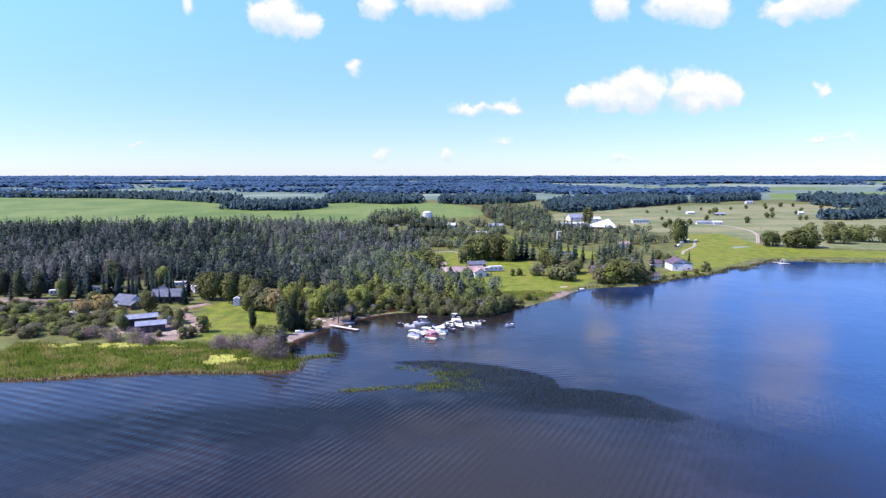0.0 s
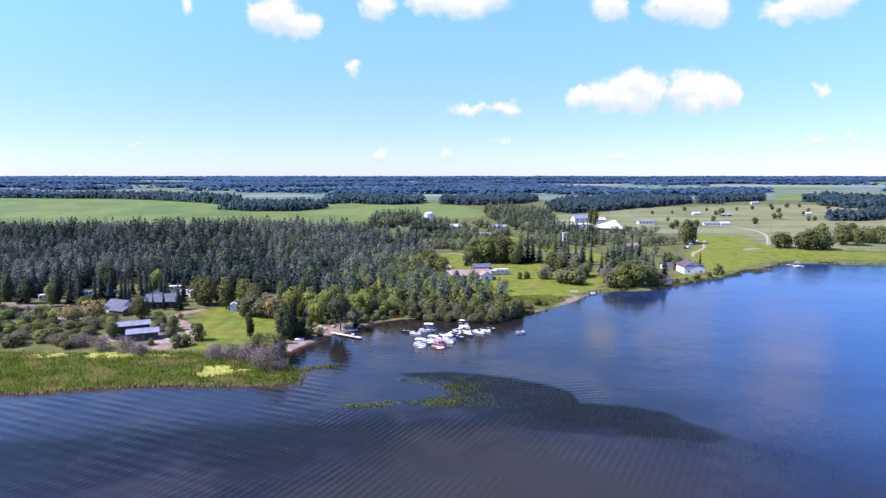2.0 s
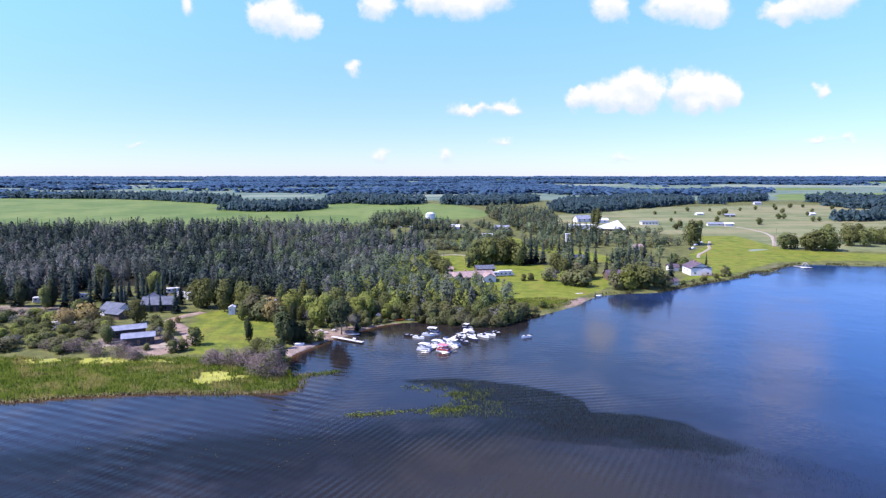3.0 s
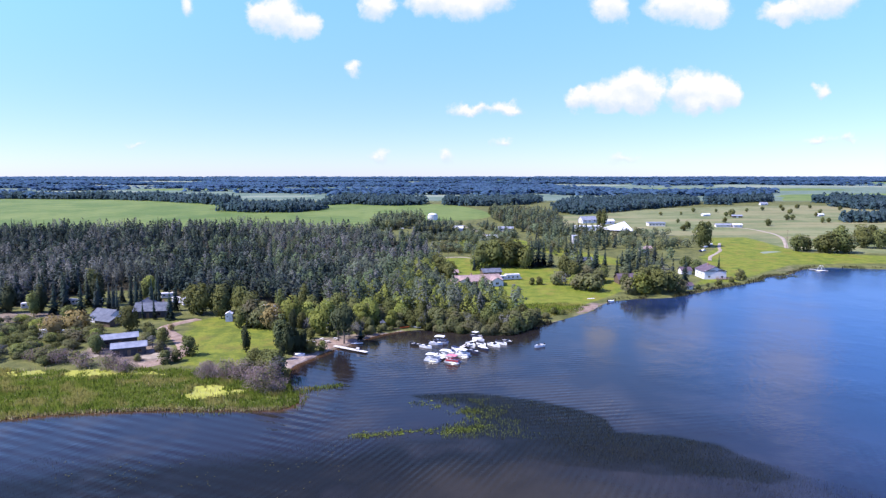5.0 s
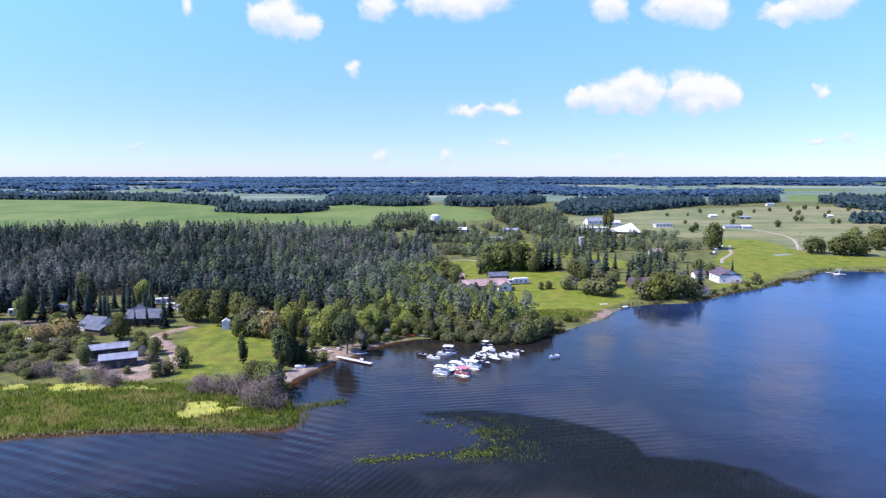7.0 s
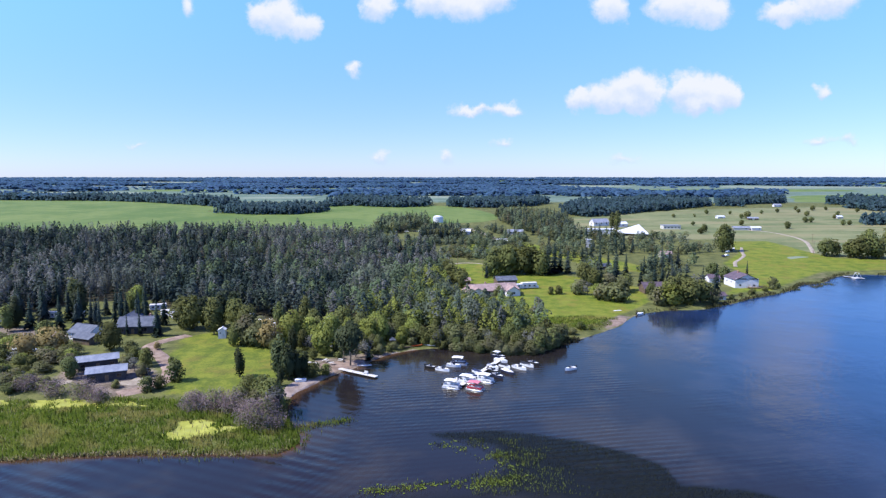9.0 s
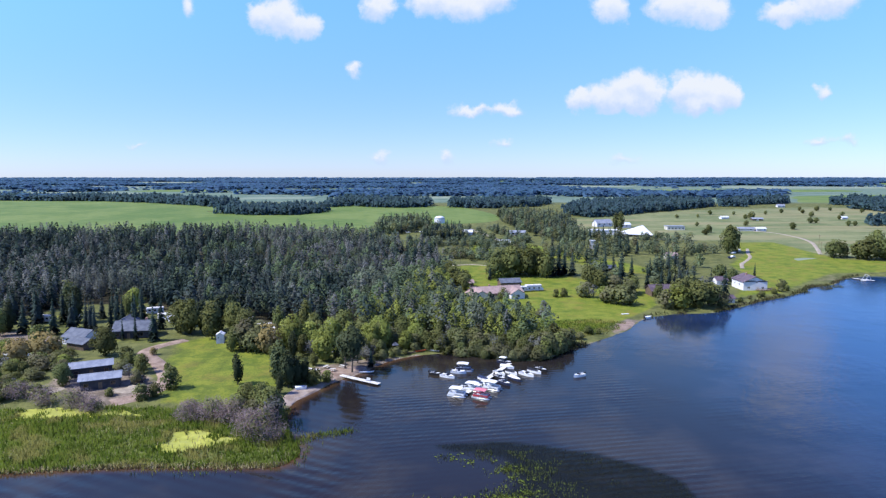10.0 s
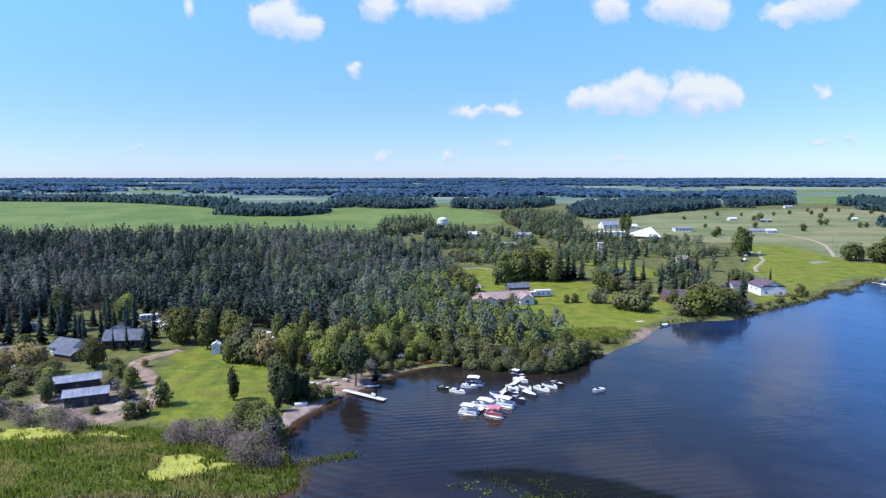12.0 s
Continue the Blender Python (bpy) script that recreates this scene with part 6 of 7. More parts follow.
# white house on the point, its garage, deck and boathouse
house("white_house", "white two-storey lake house with plum-brown roof", 150.8, 398.5, 90, 13.5, 12.5, 4.6, 2.7, "white", "plum_roof",
      [("l", -3.5, 1.0, 1.3, 1.1), ("l", 0.6, 4.2, 1.2, 1.0), ("l", 1.2, 0, 1.9, 2.1), ("l", 3.9, .8, 1.5, 1.2), ("b", -3, 2.2, 1.2, 1.0), ("b", 2, 2.2, 1.2, 1.0), ("f", 0, 2.2, 1.2, 1.0)], chimney=2)
house("garage", "small white garage with dark roof behind the house", 141, 412, 0, 6, 6, 2.6, 1.6, "white", "plum_roof", [("f", 0, 0, 2.6, 2.1)], category="garage")
house("boathouse", "low boathouse with brown roof and pale walls", 121.5, 361, 8, 7, 4.5, 2.2, 1.1, "cream", "plum_roof", [("f", -1.2, 0, 2.2, 1.7), ("f", 2, .9, .9, .7)], category="shed")
house("hidden_cottage", "brown-roofed cottage half hidden by trees", 96, 379, 5, 11, 8, 2.8, 2.4, "brown_wall", "plum_roof", [("f", -3, 1, 1.4, 1.1), ("f", 2.5, 1, 1.4, 1.1), ("f", 0, 0, 1.0, 2.0)])


def deck(x, y, turn, L, W, top, label):
    z = float(height(x, y))
    ob = root("deck", pose(x, y, z, 0, 0, turn), label, "deck")
    n = int(W / .16)
    board = Shape().box(-L / 2, L / 2, 0, .14, 0, .04).mesh("board", M["wood"])
    for i in range(n):
        part("board", board, None, ob, m=pose(0, -W / 2 + i * W / n, top))
    for px in (-L / 2, -L / 6, L / 6, L / 2 - .1):
        part("post", Shape().box(px, px + .1, -W / 2, -W / 2 + .1, -.3, top + 1.0), M["wood"], ob)
    part("rail", Shape().box(-L / 2, L / 2 + .1, -W / 2 + .01, -W / 2 + .09, top + .92, top + 1.0), M["wood"], ob)


deck(154, 390.3, 0, 7, 2.6, .6, "wooden deck with railing along the house")
deck(159.6, 393, 90, 4, 3, .6, "small wooden deck beside the house")

# bungalow with rosy roof
house("bungalow", "long bungalow with mauve shingle roof and brick walls", 13, 375, 16, 25, 11, 2.8, 2.4, "red_wall", "rosy_roof",
      [("f", -8, .9, 1.8, 1.3), ("f", -3.5, .9, 2.2, 1.4), ("f", 1, 0, 1.1, 2.1), ("f", 5, .9, 2.0, 1.4), ("f", 9, .9, 1.6, 1.3), ("r", 0, .9, 2, 1.3)], chimney=-3)
house("bungalow_wing", "front wing of the bungalow with pale garage gable", 4, 367.5, 106, 11, 9, 2.8, 2.2, "cream", "rosy_roof", [("l", -1.6, .9, 1.6, 1.3), ("l", 1.8, 0, 2.4, 2.1), ("f", -2, .9, 1.6, 1.2), ("b", 2, .9, 1.6, 1.2)], category="house")
house("bungalow_wing", "white-gabled end wing of the bungalow", 22, 374.5, 106, 12, 7, 2.8, 2.0, "white", "rosy_roof", [("l", 0, .9, 1.8, 1.3)], category="house")
house("outbuilding", "dark outbuilding with grey roof behind the bungalow", 22.5, 400, 12, 11, 7, 3.4, 1.6, "brown_wall", "slate_roof", [("f", -3, 0, 2.4, 2.1), ("f", 3, .9, 1.4, 1.1)], category="shed")

house("carport", "small brown-walled garage beside the bungalow", 0, 402, 10, 6, 5, 2.6, 1.2, "brown_wall", "rosy_roof", [("f", 0, 0, 2.6, 2.1)], category="garage")

# lakeside cabins with metal roofs
house("cabin", "dark cabin with pale metal roof by the marsh", -110.5, 239, 24, 10, 5.6, 3.0, .9, "dark_wall", "metal_roof",
      [("f", -3.5, 1, 1.2, 1.0), ("f", 0, 0, 1.0, 2.0), ("f", 3.2, 1, 1.2, 1.0), ("r", 0, 1, 1.2, 1.0)], over=.6, category="cabin")
house("cabin", "dark cabin with pale metal roof behind bushes", -119.5, 250.5, 27, 11, 5.6, 3.0, .9, "dark_wall", "metal_roof",
      [("f", -4, 1, 1.2, 1.0), ("f", 0, 0, 1.0, 2.0), ("f", 4, 1, 1.2, 1.0)], over=.6, category="cabin")
house("cottage", "cottage with blue-grey roof and white gable", -143, 287, -22, 10, 8, 2.8, 2.2, "white", "slate_roof", [("f", -2.5, .9, 1.6, 1.2), ("f", 2, 0, 1.0, 2.1), ("l", 0, .9, 1.4, 1.2)])
house("cottage_wing", "low wing of the cottage with blue-grey roof", -139, 279.8, -22, 8, 5.6, 2.4, 1.2, "brown_wall", "slate_roof", [("l", 0, .8, 1.4, 1.1)])
house("lodge", "large dark house with blue-grey roof under spruces", -128.5, 296.5, 8, 13, 9, 3.2, 2.6, "dark_wall", "slate_roof",
      [("f", -5, 1, 1.6, 1.3), ("f", -1, 0, 1.1, 2.1), ("f", 3, 1, 2.2, 1.4), ("l", 0, 1, 1.4, 1.2), ("r", 0, 1, 1.6, 1.3)], chimney=4)
house("lodge_wing", "white-fronted upper wing of the dark house", -134, 301, 98, 9, 6, 4.6, 1.6, "white", "slate_roof", [("l", 0, 3.0, 1.4, 1.1)])

# village on the hill
block("flat_building", "long grey flat-roofed building on the hill", 214, 684, 0, 17, 9, 3.6, "cream", "metal_roof", windows=5)
block("annex", "low white flat-roofed annex beside the hall", 135, 646, -4, 26, 12, 4, "white", "white_roof", windows=5)
house("church", "white gabled building with grey roof on the hill", 150, 712, 20, 18, 9, 3.6, 3.4, "white", "metal_roof", [("f", -6, 1.4, 1.4, 2), ("f", 0, 1.4, 1.4, 2), ("f", 6, 1.4, 1.4, 2), ("r", 0, 0, 2.0, 2.4)], category="building")
house("white_hall", "white low hall beside the gabled building", 167, 700, 10, 15, 8, 3.2, 1.8, "white", "white_roof", [("f", -4, 1.2, 1.6, 1.3), ("f", 3, 1.2, 1.6, 1.3)], category="building")
house("long_shed", "long grey-roofed shed on the pasture", 278, 672, -6, 15, 6, 2.4, 1.1, "cream", "metal_roof", [("f", -5, 0, 2.4, 2.0), ("f", 4, 1, 1.4, 1.0)], category="shed")
house("white_shed", "white shed with pale roof on the pasture", 291, 670, 0, 9, 6, 2.6, 1.0, "white", "white_roof", [("f", -2, 0, 2.4, 2.0), ("f", 3, 1, 1.2, 1.0)], category="shed")
house("farm_shed", "small white shed on the far pasture", 310, 792, 10, 9, 5, 2.0, 1.1, "white", "white_roof", [("f", 0, 0, 2.2, 1.8)], category="shed")
house("grey_barn", "low grey barn on the far pasture", 338, 772, -8, 11, 6, 2.0, 1.1, "brown_wall", "metal_roof", [("f", 0, 0, 2.4, 1.8)], category="barn")
house("far_barn", "white barn beside trees on the far pasture", 446, 790, 15, 8, 5, 2.0, 1.2, "white", "white_roof", [("f", 0, 0, 2.4, 1.8)], category="barn")
house("farmhouse", "white farmhouse at the far wood", 466, 965, 0, 10, 6, 2.4, 1.8, "white", "metal_roof", [("f", -4, 1, 1.6, 1.3), ("f", 3, 1, 1.6, 1.3)])
house("village_house", "white house by the village road", 8, 640, 0, 11, 7, 2.8, 1.8, "white", "white_roof", [("f", -3, 1, 1.6, 1.3), ("f", 2, 0, 1.0, 2.1)])
house("village_house", "low pale-roofed house by the village road", 55, 640, -6, 14, 7, 2.8, 1.5, "cream", "metal_roof", [("f", -4, 1, 1.6, 1.3), ("f", 3, 1, 1.6, 1.3)])
house("village_house", "white cottage below the village road", 36, 570, 10, 9, 6, 2.8, 1.6, "white", "white_roof", [("f", -2, 1, 1.4, 1.2), ("f", 2, 0, 1.0, 2.1)])
house("garden_house", "small brown cottage among the garden spruces", 90, 452, 0, 7, 5, 2.8, 1.4, "brown_wall", "slate_roof", [("f", -2, 1, 1.4, 1.2), ("f", 2, 1, 1.4, 1.2)])
house("garden_house", "small cottage with red gable among trees", 146, 503, 10, 8, 6, 2.8, 1.8, "cream", "rosy_roof", [("f", -2, 1, 1.4, 1.2), ("f", 2, 1, 1.4, 1.2)])
block("container_hut", "narrow white upright hut among the trees", 103, 552, 0, 4, 3.5, 6.5, "white", "white_roof", "hut", 1)


def sail_hall():
    """The hall with a white roof that sweeps up to one high corner."""
    ob = root("sail_roofed_hall", pose(161, 634, float(height(161, 634)) - 1.2, 0, 0, -6), "hall with a sweeping white pointed roof", "building")
    part("wall", wall_shape(26, 3.4, [(-8, 1, 2.4, 1.6), (-3, 1, 2.4, 1.6), (3, 1, 2.4, 1.6), (8, .1, 2.2, 2.4)]), M["dark_wall"], ob, m=pose(0, -8, -.3))
    part("wall", wall_shape(26, 3.4, []), M["dark_wall"], ob, m=pose(0, 8, -.3, 0, 0, 180))
    # two steep facets meet in a ridge that climbs to the high corner
    top = [(-12, -9.5, 3.4), (13.5, -9.5, 2.6), (6.5, 3.0, 10.6), (-14, 9, 3.2), (14, 9, 2.8)]
    V = top + [(x, y, z - .3) for x, y, z in top]
    F = [(0, 1, 2), (1, 4, 2), (4, 3, 2), (3, 0, 2)]
    F += [tuple(k + 5 for k in f[::-1]) for f in F] + [(0, 5, 6, 1), (1, 6, 9, 4), (4, 9, 8, 3), (3, 8, 5, 0)]
    part("roof", Shape().add(V, F), M["white_roof"], ob, "sweeping white roof")


sail_hall()

# storage dome beyond the village
ob = root("storage_dome", pose(-17, 744, float(height(-17, 744))), "white domed storage tank at the field's edge", "tank")
s = Shape()
s.tube([(0, 0, -.5), (0, 0, 5)], [5.6, 5.6], 20)
part("drum", s, M["white_roof"], ob, smooth=False)
s = Shape().tube([(0, 0, 5), (0, 0, 6.4), (0, 0, 7.4), (0, 0, 7.8)], [5.75, 4.9, 3.0, .5], 20)
part("cap", s, M["white_roof"], ob, smooth=True)


# ---------------------------------------------------------------- vehicles and camping trailers
def wheel(parent, x, y, rad, w=.22):
    t = part("tyre", Shape().tube([(0, -w / 2, 0), (0, -w / 2 + .04, 0), (0, w / 2 - .04, 0), (0, w / 2, 0)], [rad * .85, rad, rad, rad * .85], 14), M["rubber"], parent, m=pose(x, y, rad))
    part("rim", Shape().tube([(0, -w / 2 - .01, 0), (0, w / 2 + .01, 0)], [rad * .55, rad * .55], 10), M["alloy"], t)


def trailer(label, x, y, turn, L=6.5, W=2.4, H=2.5, wall="white", name="camping_trailer", category="trailer", motor=False):
    ob = root(name, pose(x, y, float(height(x, y)) - .02, 0, 0, turn), label, category, "camping trailers")
    b = Shape()
    b.soft_box(-L / 2, L / 2, -W / 2, W / 2, .5, .5 + H, .18)
    if motor:
        b.soft_box(L / 2 - .1, L / 2 + 1.0, -W / 2 + .1, W / 2 - .1, .5, 1.6, .2)
    body = part("body", b, M[wall], ob)
    for i, a in enumerate((-L * .3, 0.0, L * .32)):
        for sgn in (-1, 1):
            part("window", Shape().soft_box(a - .5, a + .5, sgn * W / 2 - .03, sgn * W / 2 + .03, 1.55, 2.25, .02), M["glass"], body, "dark window")
    part("windscreen" if motor else "end_window", Shape().soft_box(L / 2 - .02, L / 2 + .04, -W / 2 + .3, W / 2 - .3, 1.65, 2.35, .015), M["glass"], body, "dark end window")
    part("door", Shape().soft_box(L * .12, L * .12 + .7, -W / 2 - .035, -W / 2 + .02, .65, 2.5, .015), M["frame"], body)
    part("stripe", Shape().box(-L / 2 + .2, L / 2 - .2, -W / 2 - .012, -W / 2 - .002, 1.1, 1.3), M["blue_tarp"], body, "blue stripe")
    part("roof_vent", Shape().soft_box(-.3, .3, -.3, .3, .5 + H - .02, .5 + H + .16, .04), M["frame"], ob)
    for sgn in (-1, 1):
        wheel(ob, -.4, sgn * (W / 2 - .15), .34)
        wheel(ob, L * .38 if motor else .5, sgn * (W / 2 - .15), .34)
    if not motor:
        part("drawbar", Shape().tube([(L / 2, -.5, .5), (L / 2 + 1.2, 0, .45)], [.05, .05], 6).tube([(L / 2, .5, .5), (L / 2 + 1.2, 0, .45)], [.05, .05], 6), M["black"], ob)


trailer("white motorhome with dark windows parked on the lawn", 34, 389.5, 12, 8.4, 2.6, 3.0, name="motorhome", category="motorhome", motor=True)
trailer("long white trailer beside the motorhome", 28, 388, 20, 6.5, 2.5, 2.4)
for i, (x, y, turn, L, wall) in enumerate([(-138, 334, 20, 7, "white"), (-128, 322, -15, 7, "white"), (-121.5, 317, 35, 6, "white"), (-186, 353, 10, 6, "white"), (-92, 307, 20, 6.5, "white"), (-94, 316, 5, 8, "white"),
                                           (-60, 297, 15, 7, "white"), (-55, 310, 15, 7, "white"), (-82, 305, -20, 6, "white"), (-74.5, 300, 40, 6, "white"), (-165, 318, 8, 6, "white"), (-176, 318, -8, 6, "cream"),
                                           (-190, 310, 20, 6, "white"), (-48, 273, 25, 6, "white"), (-31.5, 286, 10, 6, "cream"), (-72, 288, 40, 5.5, "white")]):
    trailer("pale camping trailer standing under the trees", x, y, turn, L, wall=wall)


def car(label, x, y, turn, mat, pickup=False):
    ob = root("pickup" if pickup else "car", pose(x, y, float(height(x, y)) + .02, 0, 0, turn), label, "car", "parked cars")
    prof = [(-2.2, .35), (-2.2, .95), (-1.0 if not pickup else .2, 1.0), (-.6 if not pickup else .3, 1.5), (.75, 1.5), (1.25, 1.0), (2.15, .85), (2.2, .35)]
    V = [(px, sy * (.88 if pz < 1.2 else .7), pz) for sy in (-1, 1) for px, pz in prof]
    n = len(prof)
    F = [tuple(range(n - 1, -1, -1)), tuple(range(n, 2 * n))] + [(i, (i + 1) % n, n + (i + 1) % n, n + i) for i in range(n)]
    body = part("body", Shape().add(V, F), M[mat], ob)
    part("windscreen", Shape().add([(.80, -.66, 1.46), (1.22, -.78, 1.06), (1.22, .78, 1.06), (.80, .66, 1.46), (.82, -.66, 1.48), (1.25, -.78, 1.07), (1.25, .78, 1.07), (.82, .66, 1.48)],
                                    [(4, 5, 6, 7), (3, 2, 1, 0), (0, 1, 5, 4), (2, 3, 7, 6)]), M["glass"], body)
    for sgn in (-1, 1):
        part("side_window", Shape().add([(-.5, sgn * .78, 1.42), (.7, sgn * .78, 1.42), (.95, sgn * .87, 1.08), (-.75, sgn * .87, 1.08), (-.5, sgn * .7, 1.42), (.7, sgn * .7, 1.42), (.95, sgn * .8, 1.08), (-.75, sgn * .8, 1.08)],
                                         [(0, 1, 2, 3), (7, 6, 5, 4), (0, 4, 5, 1), (1, 5, 6, 2), (2, 6, 7, 3), (3, 7, 4, 0)]), M["glass"], body)
        part("headlight", Shape().soft_box(2.12, 2.22, sgn * .65 - .15, sgn * .65 + .15, .65, .82, .02), M["frame"], body)
        wheel(ob, -1.35, sgn * .8, .33)
        wheel(ob, 1.4, sgn * .8, .33)


for x, y, turn, mat, label, pick in [(201, 527, 40, "gel", "white car parked by the curving driveway", False), (206, 533, 55, "black", "dark car parked by the curving driveway", False), (211, 540, 60, "gel", "white pickup by the curving driveway", True),
                                     (192, 509, 30, "gel", "white car near the driveway's end", False), (188, 505, 80, "navy", "dark car near the driveway's end", False), (-152, 268, 10, "gel", "white pickup at the marsh edge", True),
                                     (-158, 270, -20, "gel", "white car at the marsh edge", False), (-101, 243, 100, "navy", "dark pickup behind the cabin", True),
                                     (36, 580, 70, "gel", "white car on the village road", False), (-46, 655, 0, "gel", "white van by the village trees", True), (-54, 657, 5, "red", "red car by the village trees", False),
                                     (-38, 656, 0, "black", "dark car by the village trees", False), (-33, 657, 0, "gel", "white car by the village trees", False), (-60, 657, 0, "gel", "white car by the village trees", False)]:
    car(label, x, y, turn, mat, pick)

# ---------------------------------------------------------------- small buildings and gear at the shore
house("tall_hut", "narrow white hut at the edge of the meadow", -93, 286.5, 100, 2.8, 2.6, 3.2, .7, "white", "white_roof", [("l", -.6, 1.9, .6, .6), ("l", .5, 0, .8, 1.9)], over=.2, category="hut")

ob = root("gazebo", pose(-29.5, 278, float(height(-29.5, 278)), 0, 0, 15) @ Matrix.Diagonal((.62, .62, .8, 1)), "small open gazebo with grey roof by the shore", "gazebo")
for sx in (-1.3, 1.3):
    for sy in (-1.3, 1.3):
        part("post", Shape().box(sx - .08, sx + .08, sy - .08, sy + .08, -.3, 2.3), M["wood"], ob)
part("roof", Shape().add([(-1.8, -1.8, 2.2), (1.8, -1.8, 2.2), (1.8, 1.8, 2.2), (-1.8, 1.8, 2.2), (0, 0, 3.4), (-1.8, -1.8, 2.08), (1.8, -1.8, 2.08), (1.8, 1.8, 2.08), (-1.8, 1.8, 2.08)],
                         [(0, 1, 4), (1, 2, 4), (2, 3, 4), (3, 0, 4), (8, 7, 6, 5), (0, 5, 6, 1), (1, 6, 7, 2), (2, 7, 8, 3), (3, 8, 5, 0)]), M["slate_roof"], ob)
part("floor", Shape().box(-1.5, 1.5, -1.5, 1.5, -.1, .15), M["wood"], ob)

ob = root("notice_board", pose(-68, 267, float(height(-68, 267)), 0, 0, 20), "white notice panel standing in the meadow", "sign")
part("panel", Shape().soft_box(-.8, .8, -.06, .06, .6, 2.6, .03), M["white"], ob)
for sx in (-.7, .7):
    part("post", Shape().box(sx - .06, sx + .06, .06, .18, -.4, 2.5), M["wood"], ob)


def pier(name, x0, y0, x1, y1, W, label, top=.45):
    """A jetty of cross planks on two beams with posts."""
    a, b = Vector((x0, y0, 0)), Vector((x1, y1, 0))
    L = (b - a).length
    ob = root(name, pose(x0, y0, 0, 0, 0, math.degrees(math.atan2(y1 - y0, x1 - x0))), label, "dock")
    n = int(L / .24)
    plank = Shape().box(0, .22, -W / 2, W / 2, 0, .05).mesh("plank", M["planks"])
    for i in range(n):
        part("plank", plank, None, ob, m=pose(i * L / n, rng.uniform(-.02, .02), top + rng.uniform(-.008, .008), 0, 0, rng.uniform(-.6, .6)))
    for sgn in (-1, 1):
        part("beam", Shape().box(0, L, sgn * (W / 2 - .2) - .06, sgn * (W / 2 - .2) + .06, top - .2, top - .01), M["wood"], ob)
        for i in range(int(L / 3) + 1):
            part("post", Shape().tube([(i * 3 + .2, sgn * (W / 2 + .06), -1.5), (i * 3 + .2, sgn * (W / 2 + .06), top + .35)], [.07, .06], 7), M["wood"], ob)
    return ob


pier("dock", -44, 250.2, -31.5, 242.2, 1.8, "pale plank dock running out from the beach")
ob = root("bench", pose(-35, 244.6, .5, 0, 0, -32), "small white bench near the dock's end", "bench")
part("seat", Shape().box(-.7, .7, -.2, .2, .42, .48), M["frame"], ob)
part("backrest", Shape().box(-.7, .7, .18, .24, .55, .95), M["frame"], ob)
for sx in (-.6, .6):
    part("leg", Shape().box(sx - .05, sx + .05, -.18, .22, 0, .42), M["frame"], ob)
pier("beach_walk", -58, 257.4, -51.5, 254.6, 1.2, "pale plank walk on the beach", .55 + float(height(-55, 256)) * .3)
pier("marina_dock", -6.5, 234.5, 8.5, 262.5, 1.6, "narrow plank dock between the moored boats")
pier("far_dock", 229, 434, 236, 425, 1.6, "short plank dock off the pasture shore")


# ---------------------------------------------------------------- boats
def hull_shape(L, B, h, deep=.35, flare=.86):
    """An open hull with a pointed bow at +x: planked sides, bottom, gunwale and inner floor."""
    n, s, V, F = 9, Shape(), [], []
    for i in range(n + 1):
        t = i / n
        w = B / 2 * (1 - max(0, (t - .45) / .55) ** 2.2) + .03
        up = h * (1 + .28 * t ** 2)
        keel = -deep * (1 - max(0, (t - .7) / .3) ** 2 * 1.1)
        x = -L / 2 + L * t + (.0 if t < 1 else .1)
        ring = [(x, 0, keel), (x, w * flare, keel * .25), (x + .02, w, up), (x + .02, max(w - .16, .01), up), (x, max(w * flare - .18, .005), .12)]
        V += ring + [(p[0], -p[1], p[2]) for p in ring]
    m = 10
    for i in range(n):
        a, b = i * m, (i + 1) * m
        for j in range(4):
            F.append((a + j, b + j, b + j + 1, a + j + 1))
            F.append((a + 5 + j + 1, b + 5 + j + 1, b + 5 + j, a + 5 + j))
        F.append((a + 4, b + 4, b + 9, a + 9))
    F += [(0, 1, 2, 7, 6), (2, 3, 8, 7), (3, 4, 9, 8)]
    return s.add(V, F)


def outboard(ob, x):
    m = part("outboard", Shape().soft_box(x - .5, x - .05, -.22, .22, .55, 1.15, .08), M["black"], ob, "black outboard motor")
    part("leg", Shape().box(x - .36, x - .18, -.07, .07, -.6, .56).box(x - .5, x - .1, -.16, .16, -.32, -.28), M["black"], m)
    part("clamp", Shape().box(x - .2, x + .08, -.14, .14, .42, .6), M["alloy"], m)


